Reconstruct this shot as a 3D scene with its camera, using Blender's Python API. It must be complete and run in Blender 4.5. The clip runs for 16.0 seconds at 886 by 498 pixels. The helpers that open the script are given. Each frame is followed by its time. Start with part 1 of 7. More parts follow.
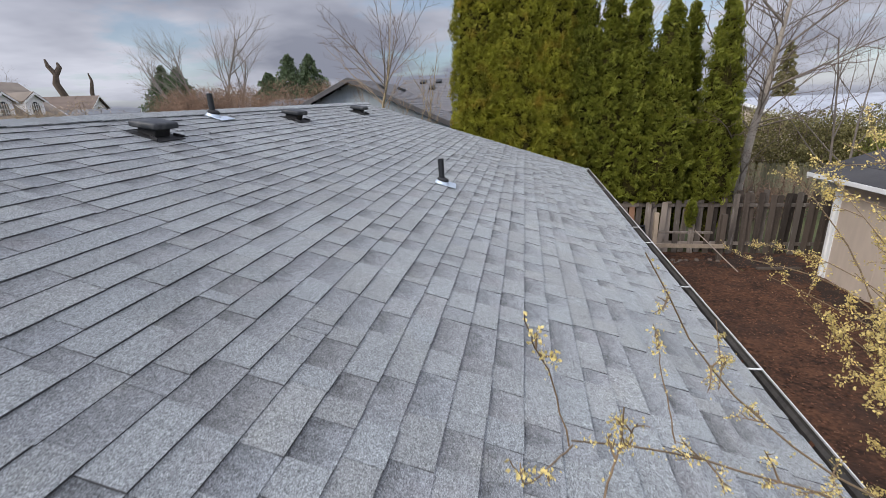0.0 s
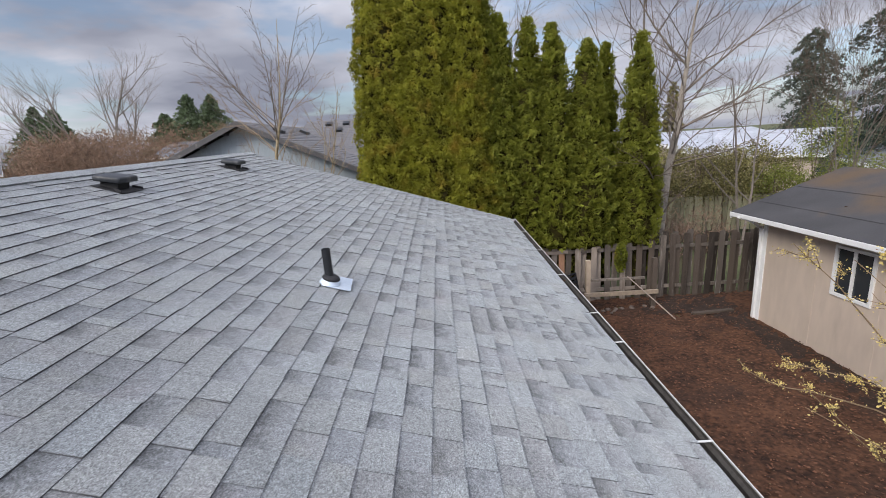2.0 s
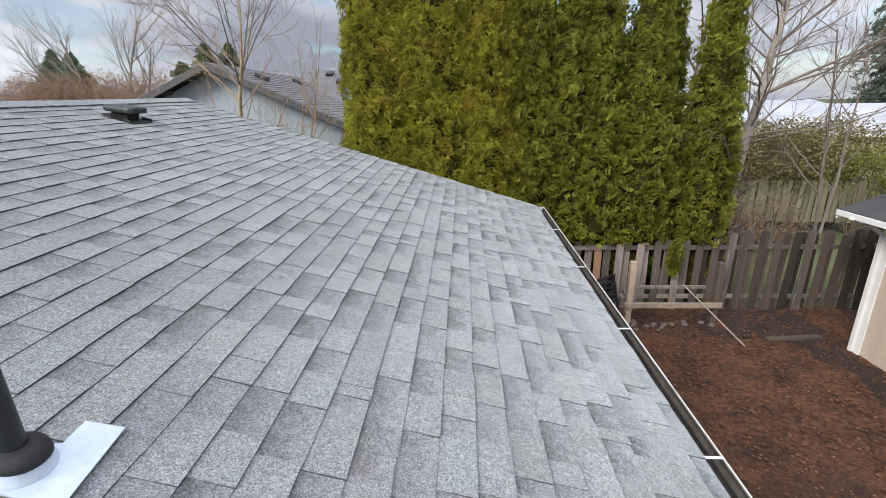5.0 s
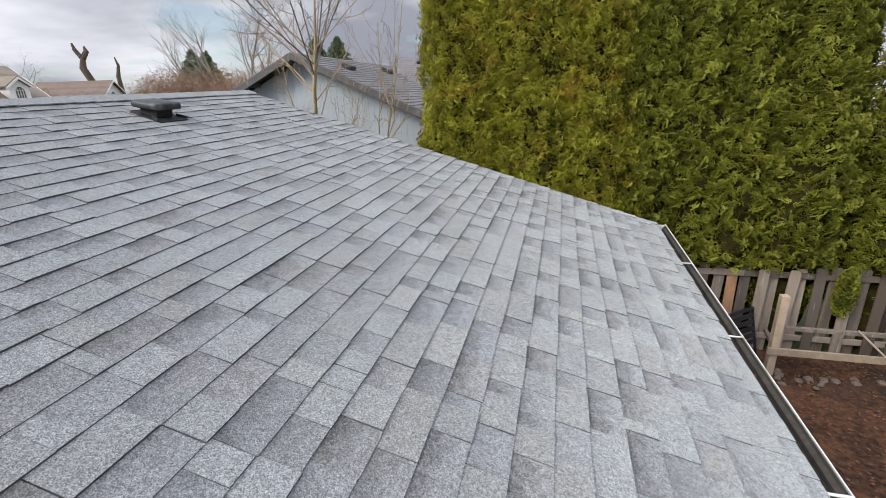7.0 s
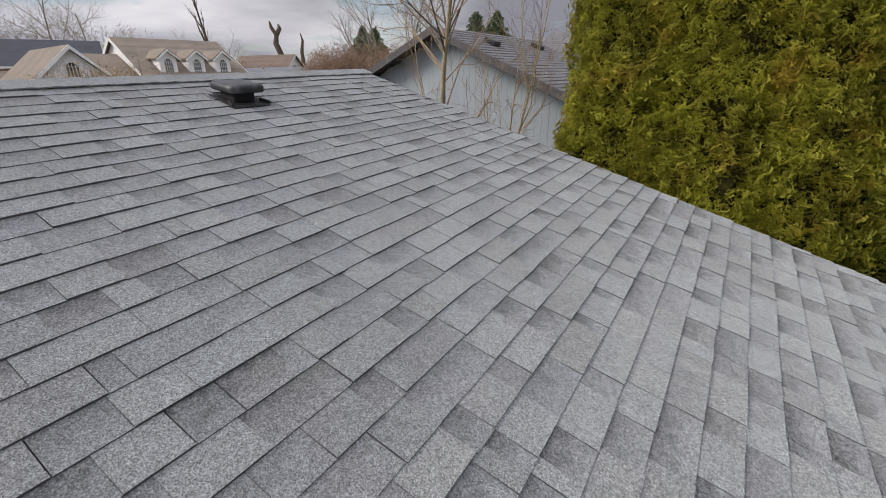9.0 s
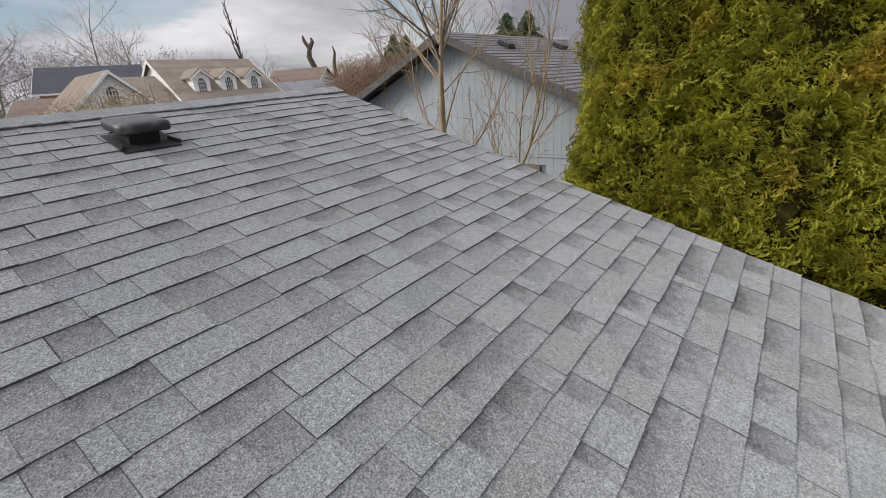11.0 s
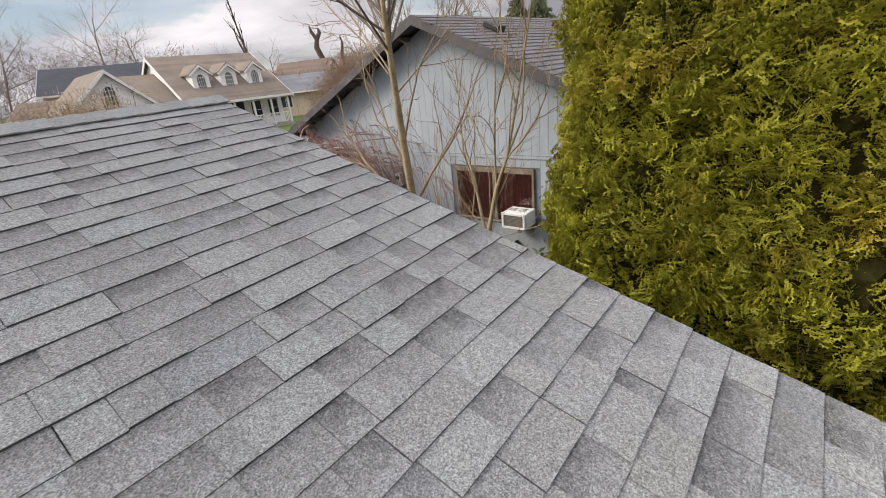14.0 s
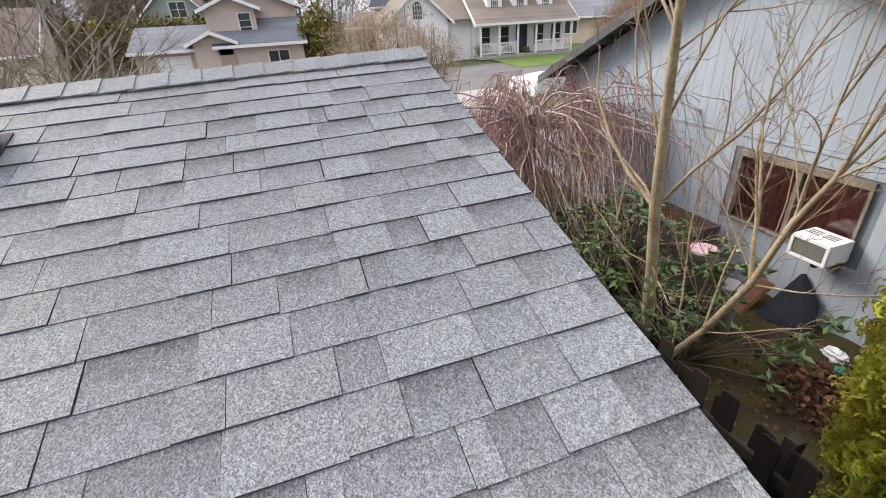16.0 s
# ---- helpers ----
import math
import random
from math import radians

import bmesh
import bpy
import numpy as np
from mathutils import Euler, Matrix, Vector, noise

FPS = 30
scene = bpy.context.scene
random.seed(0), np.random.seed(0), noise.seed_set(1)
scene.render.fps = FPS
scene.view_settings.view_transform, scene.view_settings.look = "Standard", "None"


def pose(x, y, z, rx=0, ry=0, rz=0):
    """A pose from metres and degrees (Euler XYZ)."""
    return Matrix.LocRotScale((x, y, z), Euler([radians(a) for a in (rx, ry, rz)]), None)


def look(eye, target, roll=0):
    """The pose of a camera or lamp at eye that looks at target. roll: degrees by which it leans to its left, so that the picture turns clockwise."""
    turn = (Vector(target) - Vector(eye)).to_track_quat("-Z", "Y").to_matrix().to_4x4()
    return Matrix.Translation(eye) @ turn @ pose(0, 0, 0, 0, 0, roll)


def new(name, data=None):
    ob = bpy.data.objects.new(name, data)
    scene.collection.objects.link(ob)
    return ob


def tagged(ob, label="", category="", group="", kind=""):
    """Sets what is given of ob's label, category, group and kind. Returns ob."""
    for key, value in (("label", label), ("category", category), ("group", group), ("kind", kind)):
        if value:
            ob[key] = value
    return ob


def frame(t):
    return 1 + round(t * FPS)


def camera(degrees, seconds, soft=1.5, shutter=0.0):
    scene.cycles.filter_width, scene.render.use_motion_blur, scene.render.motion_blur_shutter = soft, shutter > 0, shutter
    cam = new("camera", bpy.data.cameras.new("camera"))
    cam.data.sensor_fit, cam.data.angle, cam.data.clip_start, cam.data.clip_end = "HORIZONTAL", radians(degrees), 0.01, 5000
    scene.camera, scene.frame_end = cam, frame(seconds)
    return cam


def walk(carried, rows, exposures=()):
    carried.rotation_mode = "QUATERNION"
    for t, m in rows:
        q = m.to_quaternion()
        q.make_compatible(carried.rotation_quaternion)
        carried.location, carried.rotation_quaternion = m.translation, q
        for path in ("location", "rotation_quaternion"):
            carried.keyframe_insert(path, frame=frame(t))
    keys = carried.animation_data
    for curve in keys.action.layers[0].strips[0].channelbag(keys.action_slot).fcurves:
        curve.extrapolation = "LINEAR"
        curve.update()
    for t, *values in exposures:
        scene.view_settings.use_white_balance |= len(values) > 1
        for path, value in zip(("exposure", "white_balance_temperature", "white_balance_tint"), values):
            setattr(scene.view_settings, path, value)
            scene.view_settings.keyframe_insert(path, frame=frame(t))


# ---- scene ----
cam = camera(89.0, 16.0, 0.8, 0.12)
PATH = [
    (0.0, 0.2352, 0.4884, 3.9006, 72.661, 2.145, 9.766),
    (0.5, 0.1755, 0.9206, 3.9841, 74.923, 2.822, 8.840),
    (1.0, 0.0874, 1.2995, 4.0055, 75.056, 3.484, 8.322),
    (1.5, 0.1176, 1.6862, 4.0721, 75.254, 3.341, 3.596),
    (2.0, 0.2166, 2.1249, 4.0859, 76.562, 3.279, -0.615),
    (2.5, 0.3021, 2.5198, 4.0445, 76.689, 2.172, -7.070),
    (3.0, 0.3415, 2.8701, 4.0611, 76.154, 2.343, -8.225),
    (3.5, 0.4076, 3.2460, 4.0085, 77.418, 3.326, -1.129),
    (4.0, 0.4362, 3.6381, 3.9654, 75.517, 2.865, 1.965),
    (4.2, 0.4331, 3.8207, 3.9672, 74.497, 2.237, 2.158),
    (6.3, 0.5537, 5.1993, 3.9222, 70.559, -0.407, 3.856),
    (6.5, 0.5460, 5.3333, 3.9104, 70.333, 0.339, 6.346),
    (7.0, 0.4949, 5.6299, 3.9631, 71.065, 2.088, 14.249),
    (7.5, 0.4395, 5.9633, 3.9371, 70.236, 1.204, 16.938),
    (8.0, 0.3619, 6.2384, 3.9890, 68.466, -0.150, 18.718),
    (8.5, 0.3321, 6.5193, 3.9719, 67.619, 0.550, 26.098),
    (9.0, 0.3066, 6.7561, 4.0182, 68.935, 1.016, 32.532),
    (9.2, 0.3000, 6.8261, 4.0188, 69.258, 0.677, 32.966),
    (11.3, 0.1908, 7.9193, 4.0849, 69.465, 4.107, 36.616),
    (11.5, 0.1803, 8.0172, 4.0584, 68.413, 4.003, 33.296),
    (12.0, 0.1044, 8.3370, 4.0559, 65.998, 3.350, 28.442),
    (12.5, 0.0368, 8.5046, 4.0949, 65.360, 2.819, 34.340),
    (13.0, -0.0048, 8.7285, 4.1209, 66.654, 4.004, 45.226),
    (13.5, 0.0085, 8.9200, 4.1415, 68.517, 5.711, 44.415),
    (14.0, -0.0529, 9.1603, 4.1137, 68.173, 5.800, 37.966),
    (14.5, -0.1980, 9.4599, 4.1794, 66.575, 4.631, 36.152),
    (15.0, -0.3383, 9.7324, 4.1613, 65.047, 5.067, 45.711),
    (15.5, -0.4758, 9.9650, 4.2403, 65.531, 5.628, 60.975),
    (16.0, -0.6866, 10.0450, 4.2489, 62.583, 3.027, 71.168),
]
walk(cam, [(t, pose(x, y, z, rx, ry, rz)) for t, x, y, z, rx, ry, rz in PATH],
     [(0.0, -0.22, 6550, 10), (0.5, -0.25, 6550, 10), (1.5, -0.15, 6600, 10), (2.5, -0.08, 6600, 11), (3.0, 0.0, 6700, 10), (4.0, 0.06, 6650, 8), (6.5, 0.3, 6900, 8), (7.0, 0.14, 6900, 8), (7.5, 0.06, 6900, 7), (8.0, 0.08, 6950, 8), (8.5, 0.03, 7000, 9), (9.0, -0.3, 7150, 11),
      (11.5, -0.16, 7300, 10), (12.0, 0.06, 7450, 11), (12.5, 0.14, 7400, 11), (13.0, 0.05, 7350, 11), (13.5, -0.18, 7400, 13), (14.0, 0.04, 7450, 12), (14.5, 0.48, 7550, 10), (15.0, 0.52, 7500, 9), (15.5, 0.48, 7200, 10), (16.0, 0.4, 7000, 11)])

# ---- light ----
SUN_EL, SUN_AZ = 33.0, 221.0
world = bpy.data.worlds.new("sky")
scene.world = world
world.use_nodes = True
wn, wl = world.node_tree.nodes, world.node_tree.links
wn.clear()


def wnode(kind, **vals):
    n = wn.new(kind)
    for k, v in vals.items():
        n.inputs[k].default_value = v
    return n


w_out, w_bg = wnode("ShaderNodeOutputWorld"), wnode("ShaderNodeBackground", Strength=1.0)
w_sky = wn.new("ShaderNodeTexSky")
w_sky.sky_type, w_sky.sun_disc = "NISHITA", False
w_sky.sun_elevation, w_sky.sun_rotation = radians(SUN_EL), radians(SUN_AZ)
w_sky.air_density, w_sky.dust_density, w_sky.ozone_density = 1.2, 0.0, 5.0
w_dim = wn.new("ShaderNodeVectorMath")
w_dim.operation = "SCALE"
w_dim.inputs["Scale"].default_value = 0.12
wl.new(w_sky.outputs["Color"], w_dim.inputs[0])
# cloud deck: noise on the direction, flattened towards the horizon
w_tc, w_sep = wn.new("ShaderNodeTexCoord"), wn.new("ShaderNodeSeparateXYZ")
wl.new(w_tc.outputs["Generated"], w_sep.inputs[0])


def wmath(op, a, b=0.0):
    n = wn.new("ShaderNodeMath")
    n.operation = op
    for i, v in enumerate((a, b)):
        if isinstance(v, (int, float)):
            n.inputs[i].default_value = v
        else:
            wl.new(v, n.inputs[i])
    return n.outputs[0]


up = wmath("MAXIMUM", w_sep.outputs["Z"], 0.0)
den = wmath("ADD", up, 0.16)
w_cmb = wn.new("ShaderNodeCombineXYZ")
wl.new(wmath("DIVIDE", w_sep.outputs["X"], den), w_cmb.inputs[0])
wl.new(wmath("DIVIDE", w_sep.outputs["Y"], den), w_cmb.inputs[1])
cover = wnode("ShaderNodeTexNoise", Scale=0.85, Detail=7.0, Roughness=0.55)
tone = wnode("ShaderNodeTexNoise", Scale=0.6, Detail=5.0, Roughness=0.5)
wl.new(w_cmb.outputs[0], cover.inputs["Vector"])
w_off = wn.new("ShaderNodeVectorMath")
w_off.inputs[1].default_value = (5.3, 2.1, 0.0)
wl.new(w_cmb.outputs[0], w_off.inputs[0])
wl.new(w_off.outputs[0], tone.inputs["Vector"])
r_cover, r_tone = wn.new("ShaderNodeValToRGB"), wn.new("ShaderNodeValToRGB")
r_cover.color_ramp.elements[0].position, r_cover.color_ramp.elements[1].position = 0.36, 0.5
r_tone.color_ramp.elements[0].position, r_tone.color_ramp.elements[1].position = 0.38, 0.62
r_tone.color_ramp.elements[0].color = (0.36, 0.385, 0.485, 1)
r_tone.color_ramp.elements[1].color = (0.86, 0.89, 1.02, 1)
wl.new(cover.outputs["Fac"], r_cover.inputs[0])
wl.new(tone.outputs["Fac"], r_tone.inputs[0])
# an overcast deck is brighter overhead than at the horizon
w_lift = wn.new("ShaderNodeVectorMath")
w_lift.operation = "SCALE"
wl.new(r_tone.outputs[0], w_lift.inputs[0])
# and towards the veiled sun
w_sunward = wn.new("ShaderNodeVectorMath")
w_sunward.operation = "DOT_PRODUCT"
w_sunward.inputs[1].default_value = (math.sin(radians(SUN_AZ)), math.cos(radians(SUN_AZ)), 0.0)
wl.new(w_tc.outputs["Generated"], w_sunward.inputs[0])
glow = wmath("ADD", wmath("MULTIPLY", wmath("MAXIMUM", wmath("ADD", w_sunward.outputs["Value"], 0.15), 0.0), 0.75), 1.0)
wl.new(wmath("MULTIPLY", wmath("ADD", wmath("MULTIPLY", wmath("MULTIPLY", up, up), 2.3), 0.83), glow), w_lift.inputs["Scale"])
w_mix = wn.new("ShaderNodeMix")
w_mix.data_type = "RGBA"
wl.new(wmath("MAXIMUM", wmath("MAXIMUM", r_cover.outputs[0], 0.45), wmath("SUBTRACT", 1.0, wmath("MULTIPLY", up, 6.0))), w_mix.inputs["Factor"])
wl.new(w_dim.outputs[0], w_mix.inputs["A"])
wl.new(w_lift.outputs[0], w_mix.inputs["B"])
wl.new(w_mix.outputs["Result"], w_bg.inputs["Color"])
wl.new(w_bg.outputs[0], w_out.inputs[0])

sun = new("sun", bpy.data.lights.new("sun", "SUN"))
sun.data.energy, sun.data.angle, sun.data.color = 2.6, radians(22), (1.0, 0.95, 0.87)
sx, sy = math.sin(radians(SUN_AZ)), math.cos(radians(SUN_AZ))
sun.matrix_world = look((40 * sx * math.cos(radians(SUN_EL)), 40 * sy * math.cos(radians(SUN_EL)), 40 * math.sin(radians(SUN_EL))), (0, 0, 0))


# ---- materials ----
def rgb(c, k=1.0):
    return (min(c[0] * k, 1), min(c[1] * k, 1), min(c[2] * k, 1), 1)


def material(name, base, rough=0.8, var=0.25, scale=2.0, fine=40.0, finevar=0.6, bump=0.15, bump_scale=None, metal=0.0, rand="", randvar=0.0,
             stain=None, stain_scale=1.2, stain_at=0.55, stretch=(1, 1, 1), spec=0.35, translucent=0.0):
    """A surface with coarse and fine variation in world space; rand: 'object' or 'island' varies it from piece to piece."""
    m = bpy.data.materials.new(name)
    m.use_nodes = True
    n, l = m.node_tree.nodes, m.node_tree.links
    bsdf = n["Principled BSDF"]
    geo, mapn = n.new("ShaderNodeNewGeometry"), n.new("ShaderNodeMapping")
    mapn.inputs["Scale"].default_value = stretch
    l.new(geo.outputs["Position"], mapn.inputs["Vector"])

    def noisy(s, detail=4.0):
        t = n.new("ShaderNodeTexNoise")
        t.inputs["Scale"].default_value, t.inputs["Detail"].default_value = s, detail
        l.new(mapn.outputs[0], t.inputs["Vector"])
        return t.outputs["Fac"]

    def calc(op, a, b):
        t = n.new("ShaderNodeMath")
        t.operation = op
        for i, v in enumerate((a, b)):
            if isinstance(v, (int, float)):
                t.inputs[i].default_value = v
            else:
                l.new(v, t.inputs[i])
        return t.outputs[0]

    coarse, small = noisy(scale), noisy(fine, 3.0)
    fac = calc("ADD", calc("MULTIPLY", calc("SUBTRACT", coarse, 0.5), 1.6), 0.5)
    fac = calc("ADD", fac, calc("MULTIPLY", calc("SUBTRACT", small, 0.5), 2.0 * finevar))
    if rand:
        if rand == "object":
            info = n.new("ShaderNodeObjectInfo").outputs["Random"]
        else:
            info = geo.outputs["Random Per Island"]
        fac = calc("ADD", fac, calc("MULTIPLY", calc("SUBTRACT", info, 0.5), 2.0 * randvar))
    fac_n = n.new("ShaderNodeClamp")
    l.new(fac, fac_n.inputs[0])
    mix = n.new("ShaderNodeMix")
    mix.data_type = "RGBA"
    mix.inputs["A"].default_value, mix.inputs["B"].default_value = rgb(base, 1 - var), rgb(base, 1 + var)
    l.new(fac_n.outputs[0], mix.inputs["Factor"])
    col = mix.outputs["Result"]
    if stain:
        s = n.new("ShaderNodeMapRange")
        s.inputs["From Min"].default_value, s.inputs["From Max"].default_value = stain_at, stain_at + 0.16
        l.new(noisy(stain_scale, 5.0), s.inputs["Value"])
        mix2 = n.new("ShaderNodeMix")
        mix2.data_type = "RGBA"
        mix2.inputs["B"].default_value = rgb(stain)
        l.new(calc("MULTIPLY", s.outputs[0], 0.75), mix2.inputs["Factor"])
        l.new(col, mix2.inputs["A"])
        col = mix2.outputs["Result"]
    l.new(col, bsdf.inputs["Base Color"])
    bsdf.inputs["Roughness"].default_value, bsdf.inputs["Metallic"].default_value = rough, metal
    bsdf.inputs["Specular IOR Level"].default_value = spec
    if bump:
        b = n.new("ShaderNodeBump")
        b.inputs["Strength"].default_value, b.inputs["Distance"].default_value = bump, 0.01
        l.new(noisy(bump_scale or fine, 3.0), b.inputs["Height"])
        l.new(b.outputs[0], bsdf.inputs["Normal"])
    if translucent:
        tr, ms = n.new("ShaderNodeBsdfTranslucent"), n.new("ShaderNodeMixShader")
        l.new(col, tr.inputs["Color"])
        ms.inputs[0].default_value = translucent
        l.new(bsdf.outputs[0], ms.inputs[1])
        l.new(tr.outputs[0], ms.inputs[2])
        l.new(ms.outputs[0], n["Material Output"].inputs["Surface"])
    return m


def shingle_material(name, rand, base=(0.241, 0.256, 0.261), head_shade=0.12, contrast=1.0):
    """Mineral granules on asphalt: light and dark grains, a blend that changes from tab to tab, darker granules and
    painted shade towards the head, stains and lichen.
    """
    m = bpy.data.materials.new(name)
    m.use_nodes = True
    n, l = m.node_tree.nodes, m.node_tree.links
    bsdf, geo = n["Principled BSDF"], n.new("ShaderNodeNewGeometry")

    def tex(kind, s, detail=2.0):
        t = n.new(kind)
        t.inputs["Scale"].default_value = s
        if kind == "ShaderNodeTexNoise":
            t.inputs["Detail"].default_value = detail
        l.new(geo.outputs["Position"], t.inputs["Vector"])
        return t

    def calc(op, a, b=0.0):
        t = n.new("ShaderNodeMath")
        t.operation = op
        for i, v in enumerate((a, b)):
            if isinstance(v, (int, float)):
                t.inputs[i].default_value = v
            else:
                l.new(v, t.inputs[i])
        return t.outputs[0]

    def span(v, f0, f1, lo, hi):
        x = n.new("ShaderNodeMapRange")
        x.inputs["From Min"].default_value, x.inputs["From Max"].default_value = f0, f1
        x.inputs["To Min"].default_value, x.inputs["To Max"].default_value = lo, hi
        l.new(v, x.inputs["Value"])
        return x.outputs[0]

    def scaled(c, f):
        x = n.new("ShaderNodeVectorMath")
        x.operation = "SCALE"
        l.new(c, x.inputs[0])
        l.new(f, x.inputs["Scale"])
        return x.outputs[0]

    def blend(f, a, b):
        x = n.new("ShaderNodeMix")
        x.data_type = "RGBA"
        l.new(f, x.inputs["Factor"])
        l.new(a, x.inputs["A"])
        x.inputs["B"].default_value = (*b, 1)
        return x.outputs["Result"]

    def cell(s):
        v, sep = tex("ShaderNodeTexVoronoi", s), n.new("ShaderNodeSeparateColor")
        l.new(v.outputs["Color"], sep.inputs[0])
        return v, sep

    grain, g_rnd = cell(370.0)
    clump, c_rnd = cell(185.0)
    mottle, wide = tex("ShaderNodeTexNoise", 48.0, 3.0), tex("ShaderNodeTexNoise", 1.1, 4.0)
    info = n.new("ShaderNodeObjectInfo").outputs["Random"] if rand == "object" else geo.outputs["Random Per Island"]
    other = calc("FRACT", calc("MULTIPLY", info, 17.31))
    # the blend of each tab
    ramp = n.new("ShaderNodeValToRGB")
    e = ramp.color_ramp.elements
    warm, cool = (base[0] * 1.02, base[1], base[2] * 0.98), (base[0] * 0.98, base[1] * 0.995, base[2] * 1.01)
    e[0].position, e[0].color = 0.0, rgb(cool, 0.90)
    e[1].position, e[1].color = 1.0, rgb(warm, 1.05)
    for p, c, k in ((0.16, warm, 0.92), (0.38, base, 0.98), (0.62, base, 1.06), (0.82, cool, 1.02)):
        x = e.new(p)
        x.color = rgb(c, k)
    l.new(info, ramp.inputs[0])
    # darker granules at the head, with the shade under the course above painted in
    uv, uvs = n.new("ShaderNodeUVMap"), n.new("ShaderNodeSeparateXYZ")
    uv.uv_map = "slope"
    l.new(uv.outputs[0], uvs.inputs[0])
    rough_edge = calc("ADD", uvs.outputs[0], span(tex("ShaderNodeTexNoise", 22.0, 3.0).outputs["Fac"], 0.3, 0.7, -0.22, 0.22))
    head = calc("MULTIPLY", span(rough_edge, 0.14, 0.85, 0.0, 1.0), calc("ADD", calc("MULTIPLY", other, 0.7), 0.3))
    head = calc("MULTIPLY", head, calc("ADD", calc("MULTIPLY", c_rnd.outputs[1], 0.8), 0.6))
    col = scaled(ramp.outputs[0], calc("SUBTRACT", 1.0, calc("MULTIPLY", head, head_shade)))
    # stains and lichen
    col = blend(span(tex("ShaderNodeTexNoise", 5.5, 6.0).outputs["Fac"], 0.58, 0.78, 0.0, 0.24), col, (0.34, 0.35, 0.30))
    col = blend(span(tex("ShaderNodeTexNoise", 4.3, 5.0).outputs["Fac"], 0.57, 0.74, 0.0, 0.3), col, (0.225, 0.208, 0.215))
    # grains
    f = calc("MULTIPLY", span(g_rnd.outputs[0], 0.0, 1.0, 1 - 0.6 * contrast, 1 + 0.6 * contrast), span(c_rnd.outputs[0], 0.0, 1.0, 1 - 0.25 * contrast, 1 + 0.25 * contrast))
    f = calc("MULTIPLY", f, span(mottle.outputs["Fac"], 0.3, 0.7, 0.92, 1.08))
    f = calc("MULTIPLY", f, span(wide.outputs["Fac"], 0.3, 0.7, 0.94, 1.06))
    f = calc("ADD", f, span(c_rnd.outputs[2], 0.92, 0.95, 0.0, 0.2))
    l.new(scaled(col, f), bsdf.inputs["Base Color"])
    bsdf.inputs["Roughness"].default_value, bsdf.inputs["Specular IOR Level"].default_value = 0.66, 0.5
    bsdf.inputs["Diffuse Roughness"].default_value = 1.0
    b = n.new("ShaderNodeBump")
    b.inputs["Strength"].default_value, b.inputs["Distance"].default_value = 0.6, 0.003
    l.new(clump.outputs["Distance"], b.inputs["Height"])
    l.new(b.outputs[0], bsdf.inputs["Normal"])
    return m


def glass_material(name, tint=(0.03, 0.035, 0.04)):
    m = bpy.data.materials.new(name)
    m.use_nodes = True
    b = m.node_tree.nodes["Principled BSDF"]
    b.inputs["Base Color"].default_value = (*tint, 1)
    b.inputs["Roughness"].default_value, b.inputs["Specular IOR Level"].default_value = 0.06, 0.5
    return m


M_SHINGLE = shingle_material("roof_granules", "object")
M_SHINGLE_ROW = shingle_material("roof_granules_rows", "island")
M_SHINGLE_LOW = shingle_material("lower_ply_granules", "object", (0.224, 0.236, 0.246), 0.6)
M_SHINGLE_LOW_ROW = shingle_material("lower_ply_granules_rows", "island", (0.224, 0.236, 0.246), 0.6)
M_ASPHALT_EDGE = material("asphalt_cut_edge", (0.085, 0.085, 0.09), 0.85, var=0.4, scale=30)
M_SHINGLE_DARK = shingle_material("slate_granules", "island", (0.145, 0.141, 0.148), 0.0, 0.4)
M_DECK = material("roof_felt", (0.05, 0.05, 0.052), 0.95)
M_GUTTER = material("aged_white_aluminium", (0.60, 0.60, 0.59), 0.4, var=0.12, stain=(0.25, 0.22, 0.18), stain_scale=6, stain_at=0.6, spec=0.5)
M_GUTTER_IN = material("gutter_inside_dark", (0.055, 0.05, 0.045), 0.8, var=0.4, scale=9)
M_GALV = material("galvanised_flashing", (0.60, 0.68, 0.78), 0.35, var=0.12, scale=7, metal=0.3, bump=0.05)
M_BLACK = material("black_plastic", (0.013, 0.015, 0.018), 0.42, var=0.35, scale=5, spec=0.5, bump=0.05)
M_HOOD = material("weathered_black_plastic", (0.022, 0.025, 0.03), 0.5, var=0.3, scale=6, spec=0.5, bump=0.08, stain=(0.10, 0.10, 0.10), stain_scale=9, stain_at=0.55)
M_RUBBER = material("black_rubber", (0.02, 0.02, 0.022), 0.7, var=0.3, scale=8)
M_TRIM_DARK = material("grey_painted_fascia", (0.085, 0.08, 0.082), 0.6, var=0.2, scale=3, stain=(0.2, 0.19, 0.18), stain_scale=5)
M_WHITE = material("white_paint", (0.76, 0.76, 0.75), 0.5, var=0.08, scale=3, bump=0.05)
M_WHITE_SIDING = material("white_siding", (0.84, 0.83, 0.84), 0.6, var=0.08, scale=1)
M_SIDING = material("blue_grey_siding", (0.345, 0.39, 0.43), 0.7, var=0.10, scale=1.3, fine=14, rand="object", randvar=0.12, stretch=(1, 1, 0.25), stain=(0.33, 0.34, 0.35), stain_scale=2, stain_at=0.6)
M_SIDING_BACK = material("siding_grooves", (0.15, 0.175, 0.205), 0.8)
M_SHED = material("beige_painted_plywood", (0.54, 0.445, 0.365), 0.75, var=0.1, scale=1.5, fine=8, stretch=(1, 1, 0.3), stain=(0.36, 0.30, 0.24), stain_scale=1.4, stain_at=0.62)
